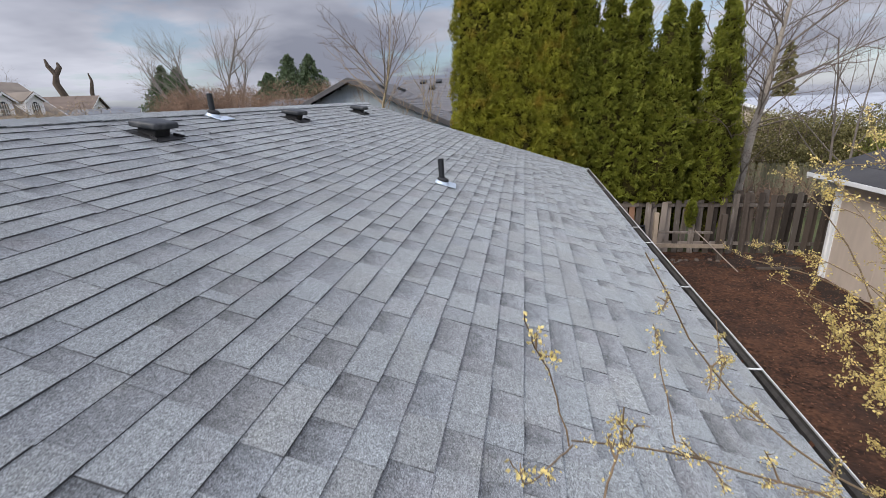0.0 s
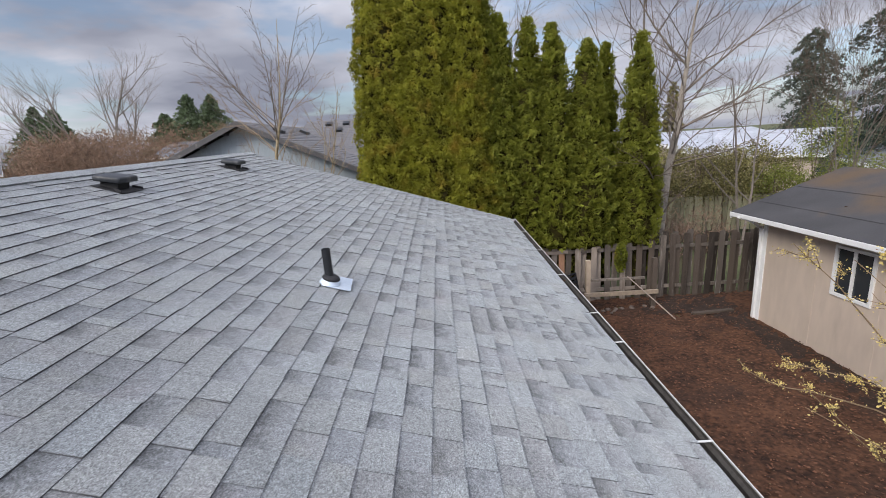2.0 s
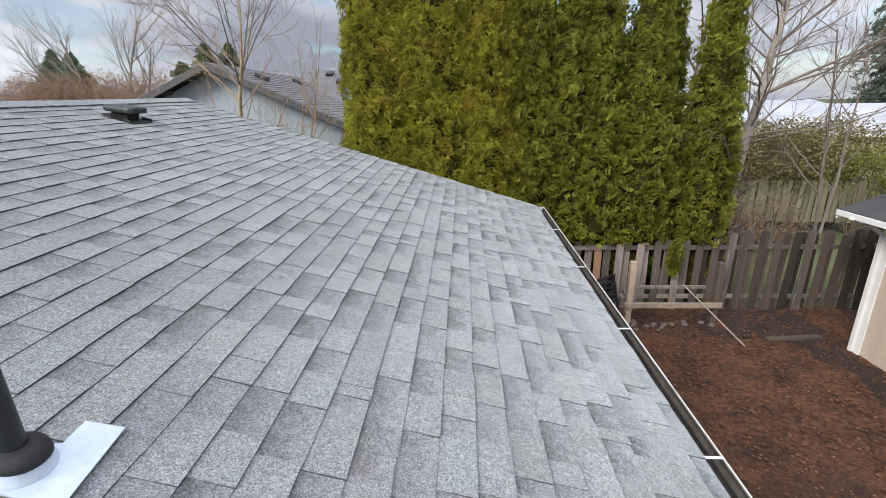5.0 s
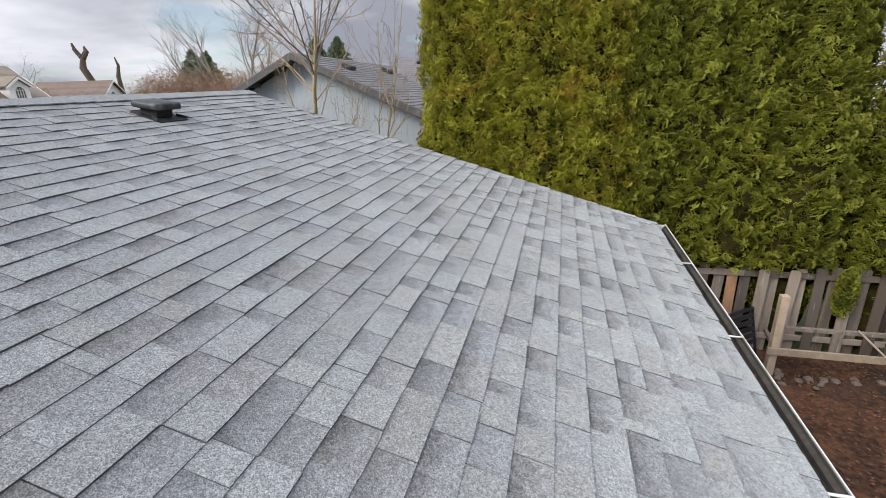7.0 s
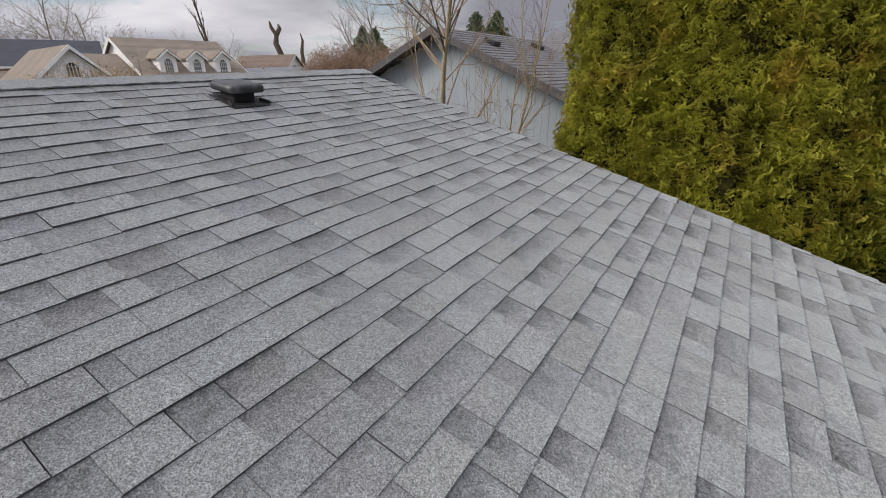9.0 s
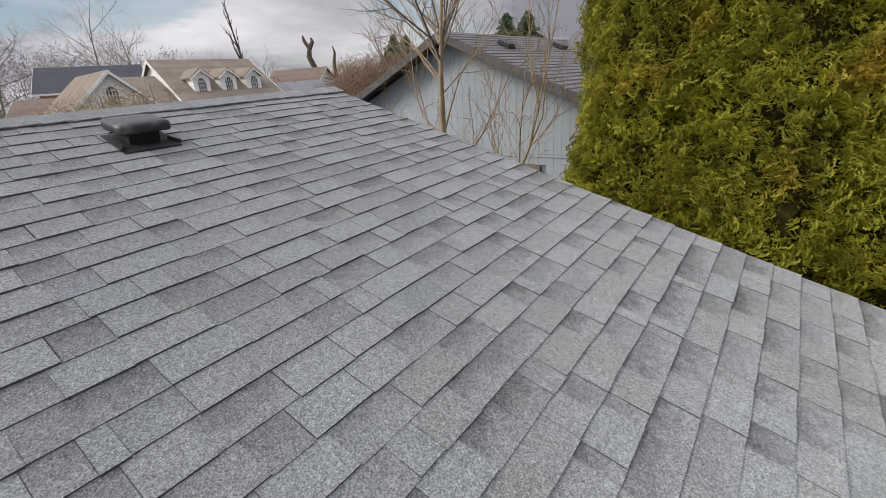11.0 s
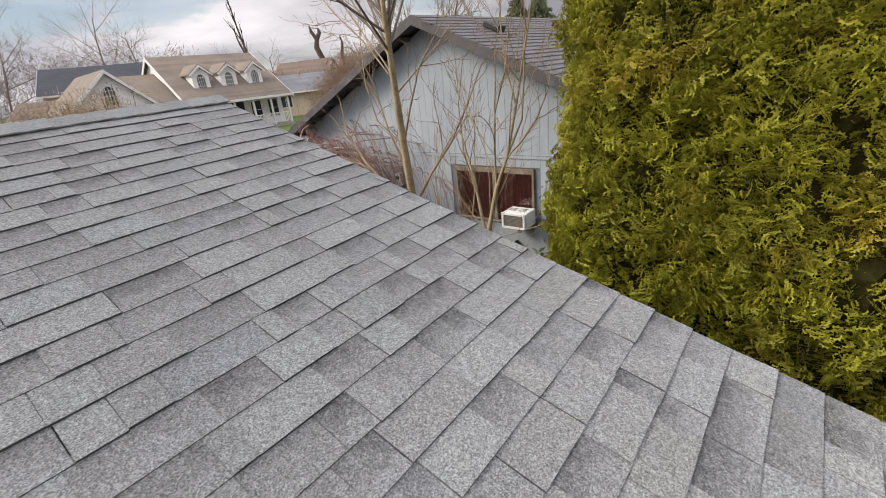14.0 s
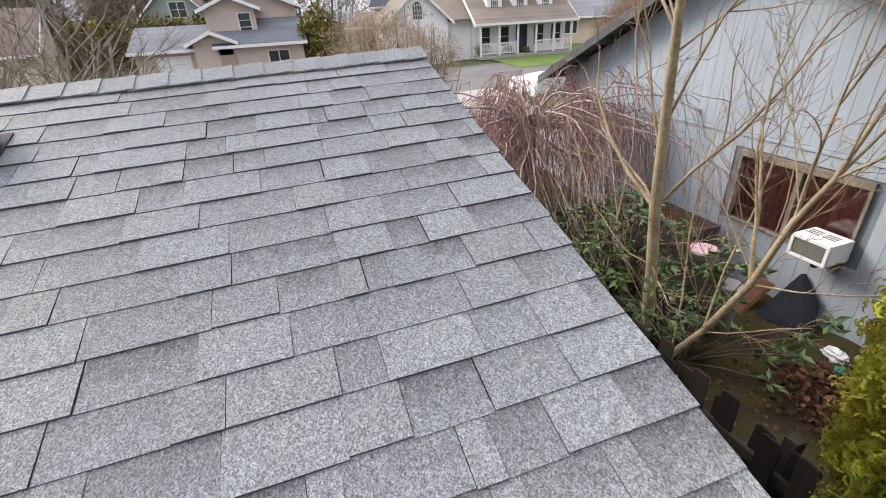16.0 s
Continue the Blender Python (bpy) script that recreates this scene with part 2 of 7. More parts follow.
M_SHED_ROOF = material("black_roll_roofing", (0.055, 0.053, 0.055), 0.8, var=0.3, scale=1.2, fine=120, stain=(0.13, 0.075, 0.028), stain_scale=0.6, stain_at=0.53)
M_FENCE = material("weathered_fence_wood", (0.19, 0.158, 0.132), 0.9, var=0.45, scale=2.5, fine=30, rand="object", randvar=0.8, stretch=(6, 6, 0.5), bump=0.4, stain=(0.42, 0.40, 0.37), stain_scale=4.0, stain_at=0.61)
M_FENCE_GREEN = material("mossy_weathered_wood", (0.21, 0.195, 0.125), 0.9, var=0.35, scale=2.5, fine=30, rand="object", randvar=0.5, stretch=(6, 6, 0.5), bump=0.4)
M_FENCE_TAN = material("newer_orange_board", (0.36, 0.2, 0.12), 0.9, var=0.35, scale=2.5, fine=30, stretch=(6, 6, 0.5), bump=0.4)
M_FENCE_DARK = material("dark_fence_wood", (0.062, 0.048, 0.038), 0.9, var=0.45, scale=2.5, fine=30, rand="object", randvar=0.8, stretch=(6, 6, 0.5), bump=0.4, stain=(0.19, 0.175, 0.155), stain_scale=5.0, stain_at=0.63)
M_FENCE_DARKEST = material("darkest_fence_wood", (0.030, 0.022, 0.017), 0.85, var=0.45, scale=2.5, fine=30, rand="object", randvar=0.8, stretch=(6, 6, 0.5), bump=0.4)
M_TIMBER = material("bare_timber", (0.34, 0.27, 0.20), 0.85, var=0.25, scale=3, fine=25, rand="object", randvar=0.4, stretch=(3, 3, 3))
M_OLD_WOOD = material("peeling_window_wood", (0.20, 0.16, 0.125), 0.85, var=0.35, scale=6, fine=30, stain=(0.42, 0.39, 0.34), stain_scale=5, stain_at=0.55)
M_SOIL = material("brown_leaf_mulch", (0.072, 0.032, 0.016), 0.95, var=0.7, scale=1.6, fine=17, finevar=1.1, bump=1.0, bump_scale=22, stain=(0.03, 0.018, 0.013), stain_scale=0.9, stain_at=0.52)
M_GROUND = material("winter_grass", (0.085, 0.095, 0.04), 0.95, var=0.45, scale=0.3, fine=9, bump=0.6, stain=(0.12, 0.085, 0.05), stain_scale=0.2)
M_LAWN = material("green_lawn", (0.11, 0.165, 0.035), 0.95, var=0.25, scale=0.6, fine=20)
M_MOSS = material("mossy_soil", (0.046, 0.040, 0.009), 0.95, var=0.4, scale=2, fine=35, stain=(0.032, 0.021, 0.014), stain_scale=1.6, stain_at=0.46, bump=0.6)
M_ROAD = material("asphalt", (0.15, 0.145, 0.14), 0.9, var=0.2, scale=1, fine=60)
M_CONCRETE = material("concrete_drive", (0.36, 0.33, 0.31), 0.85, var=0.15, scale=1.2)
M_LEAF_LITTER = material("dry_leaves", (0.105, 0.046, 0.024), 0.8, var=0.5, scale=3, rand="island", randvar=0.9)
M_CEDAR = material("arborvitae_foliage", (0.268, 0.262, 0.029), 0.7, var=0.6, scale=2.2, fine=9, finevar=0.6, rand="island", randvar=0.2, bump=0, stain=(0.36, 0.25, 0.035), stain_scale=2.4, stain_at=0.54, translucent=0.38, spec=0.25)
M_TIP = material("arborvitae_young_tips", (0.315, 0.315, 0.04), 0.65, var=0.4, scale=2.2, fine=9, rand="island", randvar=0.2, bump=0, stain=(0.44, 0.29, 0.05), stain_scale=2.4, stain_at=0.56, translucent=0.3, spec=0.25)
M_TIP_GREEN = material("green_arborvitae_tips", (0.205, 0.215, 0.03), 0.65, var=0.4, scale=2.2, fine=9, rand="island", randvar=0.3, bump=0, translucent=0.3, spec=0.25)
M_CEDAR_GREEN = material("green_arborvitae_foliage", (0.165, 0.182, 0.022), 0.7, var=0.6, scale=2.2, fine=9, finevar=0.6, rand="island", randvar=0.3, bump=0, stain=(0.25, 0.21, 0.03), stain_scale=3.2, stain_at=0.58, translucent=0.3, spec=0.25)
M_CEDAR_DARK = material("arborvitae_inner_shade", (0.034, 0.030, 0.010), 0.95, var=0.6, scale=9, bump=0.5, spec=0.0)
M_FIR = material("fir_needles", (0.032, 0.05, 0.034), 0.7, var=0.5, scale=0.8, rand="island", randvar=0.6, bump=0)
M_SPRUCE = material("spruce_needles", (0.12, 0.16, 0.085), 0.7, var=0.5, scale=0.8, rand="island", randvar=0.6, bump=0, translucent=0.25)
M_PINE = material("pine_needles", (0.07, 0.09, 0.065), 0.7, var=0.4, scale=0.8, rand="island", randvar=0.6, bump=0)
M_JUNIPER = material("juniper_needles", (0.18, 0.16, 0.06), 0.75, var=0.5, scale=0.8, rand="island", randvar=0.7, bump=0)
M_OLIVE = material("olive_yew", (0.13, 0.11, 0.02), 0.75, var=0.5, scale=0.8, rand="island", randvar=0.6, bump=0)
M_LIME = material("fresh_willow_leaves", (0.19, 0.21, 0.045), 0.6, var=0.35, scale=1, rand="island", randvar=0.6, bump=0, translucent=0.25)
M_RHODO = material("rhododendron_leaves", (0.072, 0.115, 0.032), 0.4, var=0.5, scale=4, rand="island", randvar=0.8, bump=0, spec=0.5)
M_BARK = material("pale_young_bark", (0.37, 0.295, 0.185), 0.85, var=0.4, scale=5, fine=40, bump=0.4, stain=(0.52, 0.42, 0.28), stain_scale=9, stain_at=0.58)
M_BARK_LIMB = material("tan_limb_bark", (0.33, 0.25, 0.165), 0.85, var=0.4, scale=5, fine=40, bump=0.3)
M_TWIG_TAN = material("tan_twigs", (0.27, 0.195, 0.125), 0.9, var=0.4, scale=3, bump=0)
M_BARK_PALE = material("pale_birch_bark", (0.31, 0.27, 0.225), 0.85, var=0.4, scale=4, fine=30, bump=0.4)
M_BARK_GREY = material("grey_birch_bark", (0.19, 0.16, 0.135), 0.85, var=0.35, scale=4, fine=30, bump=0.4)
M_BARK_DARK = material("dark_bark", (0.10, 0.075, 0.058), 0.9, var=0.4, scale=4, fine=30)
M_TWIG = material("brown_twigs", (0.145, 0.105, 0.08), 0.9, var=0.3, scale=2, bump=0)
# paler grey than the near twigs, with distance haze put into the colour
M_TWIG_HAZE = material("far_hazed_twigs", (0.24, 0.21, 0.19), 0.9, var=0.3, scale=0.5, bump=0)
M_CREAM_TWIG = material("cream_twigs", (0.36, 0.28, 0.19), 0.9, var=0.4, scale=1, bump=0, rand="island", randvar=0.7)
M_PALE_LIMB = material("pale_weeping_limb", (0.36, 0.29, 0.265), 0.8, var=0.35, scale=8, bump=0.2)
M_TWIG_RED = material("reddish_weeping_twigs", (0.235, 0.13, 0.115), 0.85, var=0.4, scale=3, bump=0, rand="island", randvar=0.6)
M_THICKET = material("bare_brown_thicket", (0.25, 0.165, 0.115), 0.9, var=0.4, scale=0.4, bump=0, rand="island", randvar=0.7)
M_BLOSSOM = material("pale_yellow_blossom", (0.66, 0.53, 0.20), 0.6, var=0.3, scale=9, bump=0, rand="island", randvar=0.6, translucent=0.25)
M_BUSH_TWIG = material("reddish_brown_twig", (0.20, 0.14, 0.085), 0.8, var=0.35, scale=12, bump=0)
M_TAN_ROOF = material("tan_shingles", (0.215, 0.18, 0.148), 0.9, var=0.2, scale=0.8, fine=10, rand="island", randvar=0.3)
M_GREY_ROOF = material("grey_composition_roof", (0.155, 0.165, 0.182), 0.9, var=0.2, scale=0.8, fine=10, rand="island", randvar=0.3)
M_BROWN_ROOF = material("brown_composition_roof", (0.15, 0.115, 0.095), 0.9, var=0.2, scale=0.8, fine=10, rand="island", randvar=0.3)
M_DARK_ROOF = material("charcoal_roof", (0.055, 0.06, 0.075), 0.9, var=0.2, scale=0.8, fine=10)
M_SILVER_ROOF = material("sunlit_pale_roof", (0.40, 0.42, 0.46), 0.6, var=0.2, scale=0.8)
M_TAN_WALL = material("tan_lap_siding", (0.56, 0.46, 0.395), 0.8, var=0.1, scale=1)
M_GREEN_WALL = material("sage_green_siding", (0.33, 0.40, 0.36), 0.8, var=0.1, scale=1)
M_BEIGE_WALL = material("beige_stucco", (0.58, 0.49, 0.36), 0.85, var=0.12, scale=1)
M_GLASS = glass_material("dark_window_glass")
M_CURTAIN = material("dark_red_curtain", (0.34, 0.105, 0.085), 0.85, var=0.35, scale=9, stretch=(6, 1, 0.3), bump=0.3)
M_BAG = material("white_plastic_bag", (0.75, 0.75, 0.74), 0.5, var=0.1)
M_TEAL = material("teal_plastic", (0.02, 0.22, 0.19), 0.4)
M_PINK = material("pink_white_lid", (0.66, 0.42, 0.44), 0.6, var=0.45, scale=22)
M_CHIP = material("pale_wood_chips", (0.36, 0.24, 0.13), 0.85, var=0.4, scale=4, rand="island", randvar=0.8, bump=0)
M_STONE = material("earthy_stone", (0.12, 0.092, 0.075), 0.9, var=0.4, scale=8)
M_RUST = material("rusty_panel", (0.14, 0.062, 0.035), 0.8, var=0.5, scale=6)
M_TARP = material("dark_slate_sheet", (0.026, 0.028, 0.034), 0.9, var=0.35, scale=3, spec=0.1)
M_AC_GRILLE = material("grey_metal_grille", (0.17, 0.165, 0.15), 0.6, var=0.3, scale=8)
M_TYRE = material("tyre_rubber", (0.015, 0.015, 0.015), 0.8)


# ---- helpers for shapes ----
def thing(name, m=None, label="", category="", group="", kind=""):
    ob = new(name)
    ob.empty_display_size = 0.1
    if m is not None:
        ob.matrix_basis = m
    return tagged(ob, label, category, group, kind)


def part(name, bm, mat, parent=None, label="", smooth=False):
    me = bpy.data.meshes.new(name)
    bm.to_mesh(me)
    bm.free()
    me.materials.append(mat)
    if smooth:
        me.shade_smooth()
    ob = new(name, me)
    ob.parent = parent
    return tagged(ob, label)


def raw(name, verts, faces, mat, parent=None, label="", smooth=False):
    """A mesh from arrays; faces is an (n, k) array."""
    verts, faces = np.asarray(verts, np.float32), np.asarray(faces, np.int32)
    me = bpy.data.meshes.new(name)
    me.vertices.add(len(verts))
    me.vertices.foreach_set("co", verts.ravel())
    me.loops.add(faces.size)
    me.loops.foreach_set("vertex_index", faces.ravel())
    me.polygons.add(len(faces))
    me.polygons.foreach_set("loop_start", np.arange(0, faces.size, faces.shape[1], dtype=np.int32))
    me.update(calc_edges=True)
    me.materials.append(mat)
    if smooth:
        me.shade_smooth()
    else:
        me.shade_flat()
    ob = new(name, me)
    ob.parent = parent
    return tagged(ob, label)


def add_box(bm, c, s, rot=None, bevel=0.0):
    r = bmesh.ops.create_cube(bm, size=1.0)["verts"]
    bmesh.ops.scale(bm, vec=s, verts=r)
    if bevel:
        es = list({e for v in r for e in v.link_edges})
        r = bmesh.ops.bevel(bm, geom=es, offset=bevel, segments=2, affect="EDGES", profile=0.6)["verts"]
        r = list({v for f in {f for v in r for f in v.link_faces} for v in f.verts})
    if rot is not None:
        bmesh.ops.rotate(bm, cent=(0, 0, 0), matrix=rot, verts=r)
    bmesh.ops.translate(bm, vec=c, verts=r)
    return bm


def box(c, s, rot=None, bevel=0.0):
    return add_box(bmesh.new(), c, s, rot, bevel)


def prism(pts, vec):
    """A polygon drawn out along vec."""
    bm = bmesh.new()
    a = [bm.verts.new(p) for p in pts]
    b = [bm.verts.new(Vector(p) + Vector(vec)) for p in pts]
    bm.faces.new(a[::-1])
    bm.faces.new(b)
    for i in range(len(a)):
        j = (i + 1) % len(a)
        bm.faces.new((a[i], a[j], b[j], b[i]))
    bmesh.ops.recalc_face_normals(bm, faces=bm.faces)
    return bm


def lathe(profile, seg=20, c=(0, 0, 0)):
    """A turned shape from (radius, height) pairs."""
    bm = bmesh.new()
    rings = [[bm.verts.new((c[0] + r * math.cos(2 * math.pi * k / seg), c[1] + r * math.sin(2 * math.pi * k / seg), c[2] + z)) for k in range(seg)] for r, z in profile]
    for a, b in zip(rings, rings[1:]):
        for k in range(seg):
            bm.faces.new((a[k], a[(k + 1) % seg], b[(k + 1) % seg], b[k]))
    bm.faces.new(rings[0][::-1])
    bm.faces.new(rings[-1])
    return bm


def rod(bm, a, b, r, r2=None, seg=8):
    a, b = Vector(a), Vector(b)
    d = b - a
    m = Matrix.Translation((a + b) / 2) @ d.to_track_quat("Z", "Y").to_matrix().to_4x4()
    bmesh.ops.create_cone(bm, cap_ends=True, segments=seg, radius1=r, radius2=r if r2 is None else r2, depth=d.length, matrix=m)
    return bm


BOX_F = np.array([(0, 1, 5, 4), (1, 2, 6, 5), (2, 3, 7, 6), (3, 0, 4, 7), (4, 5, 6, 7)])


def tabs(name, corners, mat, parent=None, label=""):
    """Many thin pieces in one mesh; corners (n, 8, 3): four below, four above."""
    corners = np.asarray(corners, np.float32)
    faces = (BOX_F[None] + 8 * np.arange(len(corners))[:, None, None]).reshape(-1, 4)
    return raw(name, corners.reshape(-1, 3), faces, mat, parent, label)


TAB_F = np.array([(4, 7, 6, 5), (0, 3, 7, 4), (0, 4, 5, 1), (3, 2, 6, 7), (1, 5, 6, 2)])
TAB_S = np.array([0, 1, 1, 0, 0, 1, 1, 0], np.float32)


def laminate(name, corners, mat, parent=None):
    """Shingle tabs: granules on the face, bare asphalt on the cut edges; the uv, which grades the painted head shade,
    runs from butt to head.
    """
    c = np.asarray(corners, np.float32)
    faces = (TAB_F[None] + 8 * np.arange(len(c))[:, None, None]).reshape(-1, 4)
    ob = raw(name, c.reshape(-1, 3), faces, mat, parent)
    ob.data.materials.append(M_ASPHALT_EDGE)
    ob.data.polygons.foreach_set("material_index", np.tile(np.array([0, 1, 1, 1, 1], np.int32), len(c)))
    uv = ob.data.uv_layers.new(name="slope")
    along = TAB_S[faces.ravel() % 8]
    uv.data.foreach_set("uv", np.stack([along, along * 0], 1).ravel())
    return ob


def scatter(name, tv, tf, pos, basis, mat, parent=None, label=""):
    """Copies of a small leaf (tv, tf) at pos (n, 3) turned by basis (n, 3, 3), joined."""
    v = np.einsum("nij,kj->nki", basis, tv) + pos[:, None, :]
    f = (tf[None] + len(tv) * np.arange(len(pos))[:, None, None]).reshape(-1, tf.shape[1])
    return raw(name, v.reshape(-1, 3), f, mat, parent, label)


def turns(rng, n, out=None, droop=0.0, spread=1.0):
    """n random frames; their y axis points along out (n, 3), bent down by droop."""
    d = rng.normal(size=(n, 3)) * spread
    if out is not None:
        d = d + out
    d[:, 2] -= droop
    d /= np.linalg.norm(d, axis=1)[:, None] + 1e-9
    h = rng.normal(size=(n, 3))
    x = np.cross(d, h)
    x /= np.linalg.norm(x, axis=1)[:, None] + 1e-9
    z = np.cross(x, d)
    return np.stack([x, d, z], axis=2)


def tubes(name, lines, mat, parent=None, label="", sides=5):
    """Tapered limbs; lines: (points, radii)."""
    vs, fs, base = [], [], 0
    ang = np.arange(sides) * 2 * math.pi / sides
    ca, sa = np.cos(ang), np.sin(ang)
    for pts, rad in lines:
        p = np.asarray(pts, float)
        d = np.gradient(p, axis=0)
        d /= np.linalg.norm(d, axis=1)[:, None] + 1e-9
        ref = np.array([0.31, 0.95, 0.05]) if abs(d[0] @ np.array([0.31, 0.95, 0.05])) < 0.9 else np.array([1.0, 0, 0])
        x = np.cross(d, ref)
        x /= np.linalg.norm(x, axis=1)[:, None] + 1e-9
        y = np.cross(d, x)
        r = np.asarray(rad, float)[:, None, None]
        ring = p[:, None, :] + r * (x[:, None, :] * ca[None, :, None] + y[:, None, :] * sa[None, :, None])
        vs.append(ring.reshape(-1, 3))
        n = len(p)
        i = np.arange(n - 1)[:, None] * sides
        k = np.arange(sides)[None, :]
        k2 = (k + 1) % sides
        fs.append(np.stack([i + k, i + k2, i + sides + k2, i + sides + k], axis=2).reshape(-1, 4) + base)
        base += n * sides
    return raw(name, np.concatenate(vs), np.concatenate(fs), mat, parent, label, smooth=True)


def limbs(lines, mat, parent, sides=5):
    for line in lines:
        tubes("limb", [line], mat, parent, sides=sides)


def grow(rng, p, d, length, r, level, levels, lines, wob=0.12, kids=5, ang=0.75, up=0.25, ratio=0.62, start=0.25):
    """One limb and, from it, its branches."""
    n = 6 if level == 0 else 5
    pts, rad = [np.array(p, float)], [r]
    d = np.array(d, float)
    d /= np.linalg.norm(d)
    end = 0.3 if level < levels else 0.35
    for k in range(1, n):
        d = d + rng.normal(size=3) * wob
        d[2] += up * (0.25 if level else 0.05)
        d /= np.linalg.norm(d)
        pts.append(pts[-1] + d * length / (n - 1))
        rad.append(r * (1 - (1 - end) * k / (n - 1)))
    lines.append((level, np.array(pts), np.array(rad)))
    if level >= levels:
        return
    for k in range(kids):
        s = start + (1 - start) * (k + rng.uniform(0.2, 0.9)) / kids
        f = s * (n - 1)
        i = min(int(f), n - 2)
        q = pts[i] + (pts[i + 1] - pts[i]) * (f - i)
        t = pts[i + 1] - pts[i]
        t /= np.linalg.norm(t)
        side = np.cross(t, rng.normal(size=3))
        side /= np.linalg.norm(side) + 1e-9
        a = ang * rng.uniform(0.7, 1.25)
        nd = t * math.cos(a) + side * math.sin(a)
        grow(rng, q, nd, length * ratio * rng.uniform(0.7, 1.15) * (1.15 - 0.5 * s), max(rad[i] * 0.55, 0.0028), level + 1, levels, lines, wob * 1.15, max(kids - 1, 3), ang, up, ratio, start)


def bare_tree(name, base, height, r, seed, label, bark, twig, levels=3, lean=(0, 0), kids=6, ang=0.7, up=0.3, start=0.3, stems=1, group="", ratio=0.6):
    rng = np.random.default_rng(seed)
    t = thing(name, pose(*base), label, "tree", group)
    lines = []
    for s in range(stems):
        d = np.array([lean[0], lean[1], 1.0]) + (rng.normal(size=3) * 0.25 * (stems > 1))
        grow(rng, (0.12 * s, 0.1 * (s % 2), -0.05), d, height * rng.uniform(0.85, 1.0), r, 0, levels, lines, 0.07, kids, ang, up, ratio, start)
    tubes("trunk", [(p, q) for l, p, q in lines if l == 0], bark, t, sides=8)
    big = [(p, q) for l, p, q in lines if l == 1]
    limbs(big, bark, t, 6)
    tubes("twig_crown", [(p, q) for l, p, q in lines if l > 1], twig, t, sides=3)["kind"] = "stuff"
    return t


LEAF_V = np.array([(0, 0, 0), (0.5, 0.45, 0.06), (0, 1, 0), (-0.5, 0.45, 0.06)], float)
LEAF_F = np.array([(0, 1, 2, 3)])


def fan(k=5, width=0.17, spread=1.0):
    """A flat spray of k narrow leaflets."""
    v, f = [], []
    for i in range(k):
        a = (i - (k - 1) / 2) * spread / (k - 1) * 1.5
        ln = 1.0 - 0.16 * abs(i - (k - 1) / 2)
        d, s = np.array([math.sin(a), math.cos(a), 0]), np.array([math.cos(a), -math.sin(a), 0])
        o = np.array([0, 0.12 * abs(i - (k - 1) / 2), 0])
        b = len(v)
        v += [o, o + d * ln * 0.55 + s * width * 0.5 + (0, 0, 0.05), o + d * ln + (0, 0, -0.1), o + d * ln * 0.55 - s * width * 0.5 + (0, 0, 0.05)]
        f.append((b, b + 1, b + 2, b + 3))
    return np.array(v, float), np.array(f)


def gz(x, y):
    """The height of the ground: level round the house, rising gently across the street."""
    def sm(t):
        t = np.clip(t, 0, 1)
        return t * t * (3 - 2 * t)
    return 1.0 * sm((-x - 12) / 26.0) * sm((y - 1) / 25.0)


# ---- ground ----
def ground_sheet():
    a = np.sign(np.linspace(-1, 1, 121)) * np.abs(np.linspace(-1, 1, 121)) ** 2.6 * 900
    X, Y = np.meshgrid(a, a + 8, indexing="ij")
    rng = np.random.default_rng(3)
    Z = gz(X, Y) + np.where(np.hypot(X, Y) < 60, rng.normal(size=X.shape) * 0.006, 0)
    n = len(a)
    i = (np.arange(n - 1)[:, None] * n + np.arange(n - 1)[None, :])
    f = np.stack([i, i + n, i + n + 1, i + 1], axis=2).reshape(-1, 4)
    return tagged(raw("ground", np.stack([X, Y, Z], axis=2).reshape(-1, 3), f, M_GROUND, smooth=True), "winter grass and bare earth running to the horizon", "ground", kind="structure")


def patch(name, x0, x1, y0, y1, mat, lift, label, step=0.4, rough=0.012, seed=1, skew=0.0, cat="ground", soft=0.0):
    """A sheet of other ground that follows the terrain."""
    xs, ys = np.arange(x0, x1 + step / 2, step), np.arange(y0, y1 + step / 2, step)
    X, Y = np.meshgrid(xs, ys, indexing="ij")
    X = X + skew * (Y - y0)
    if soft:
        lift = lift * np.clip(np.minimum(X - x0, x1 - X) / soft, 0, 1) ** 0.7
    Z = gz(X, Y) + lift + np.random.default_rng(seed).normal(size=X.shape) * rough
    n = len(ys)
    i = (np.arange(len(xs) - 1)[:, None] * n + np.arange(n - 1)[None, :])
    f = np.stack([i, i + n, i + n + 1, i + 1], axis=2).reshape(-1, 4)
    return tagged(raw(name, np.stack([X, Y, Z], axis=2).reshape(-1, 3), f, mat, smooth=True), label, cat, kind="structure")


ground_sheet()
# darker strips of soil laid along the shed and the fence
M_DARK_SOIL = material("near_black_soil", (0.034, 0.021, 0.015), 0.95, var=0.5, scale=3, fine=20, bump=0.8)
patch("damp_soil", 5.95, 6.9, 3.0, 11.5, M_DARK_SOIL, 0.042, "strip of blackish soil along the foot of the shed", 0.12, 0.014, 8, soft=0.35)
patch("damp_soil", 4.6, 7.0, 11.55, 12.66, M_DARK_SOIL, 0.042, "blackish soil at the foot of the fence", 0.12, 0.014, 9, soft=0.35)
patch("yard_soil", 1.0, 9.8, -4.0, 12.85, M_SOIL, 0.03, "reddish-brown leaf mulch covering the back yard", 0.15, 0.012, 2)
patch("side_yard", -13.0, -0.6, 12.75, 16.0, M_MOSS, 0.6, "mossy damp soil between the two houses", 0.2, 0.015, 3, soft=1.2)
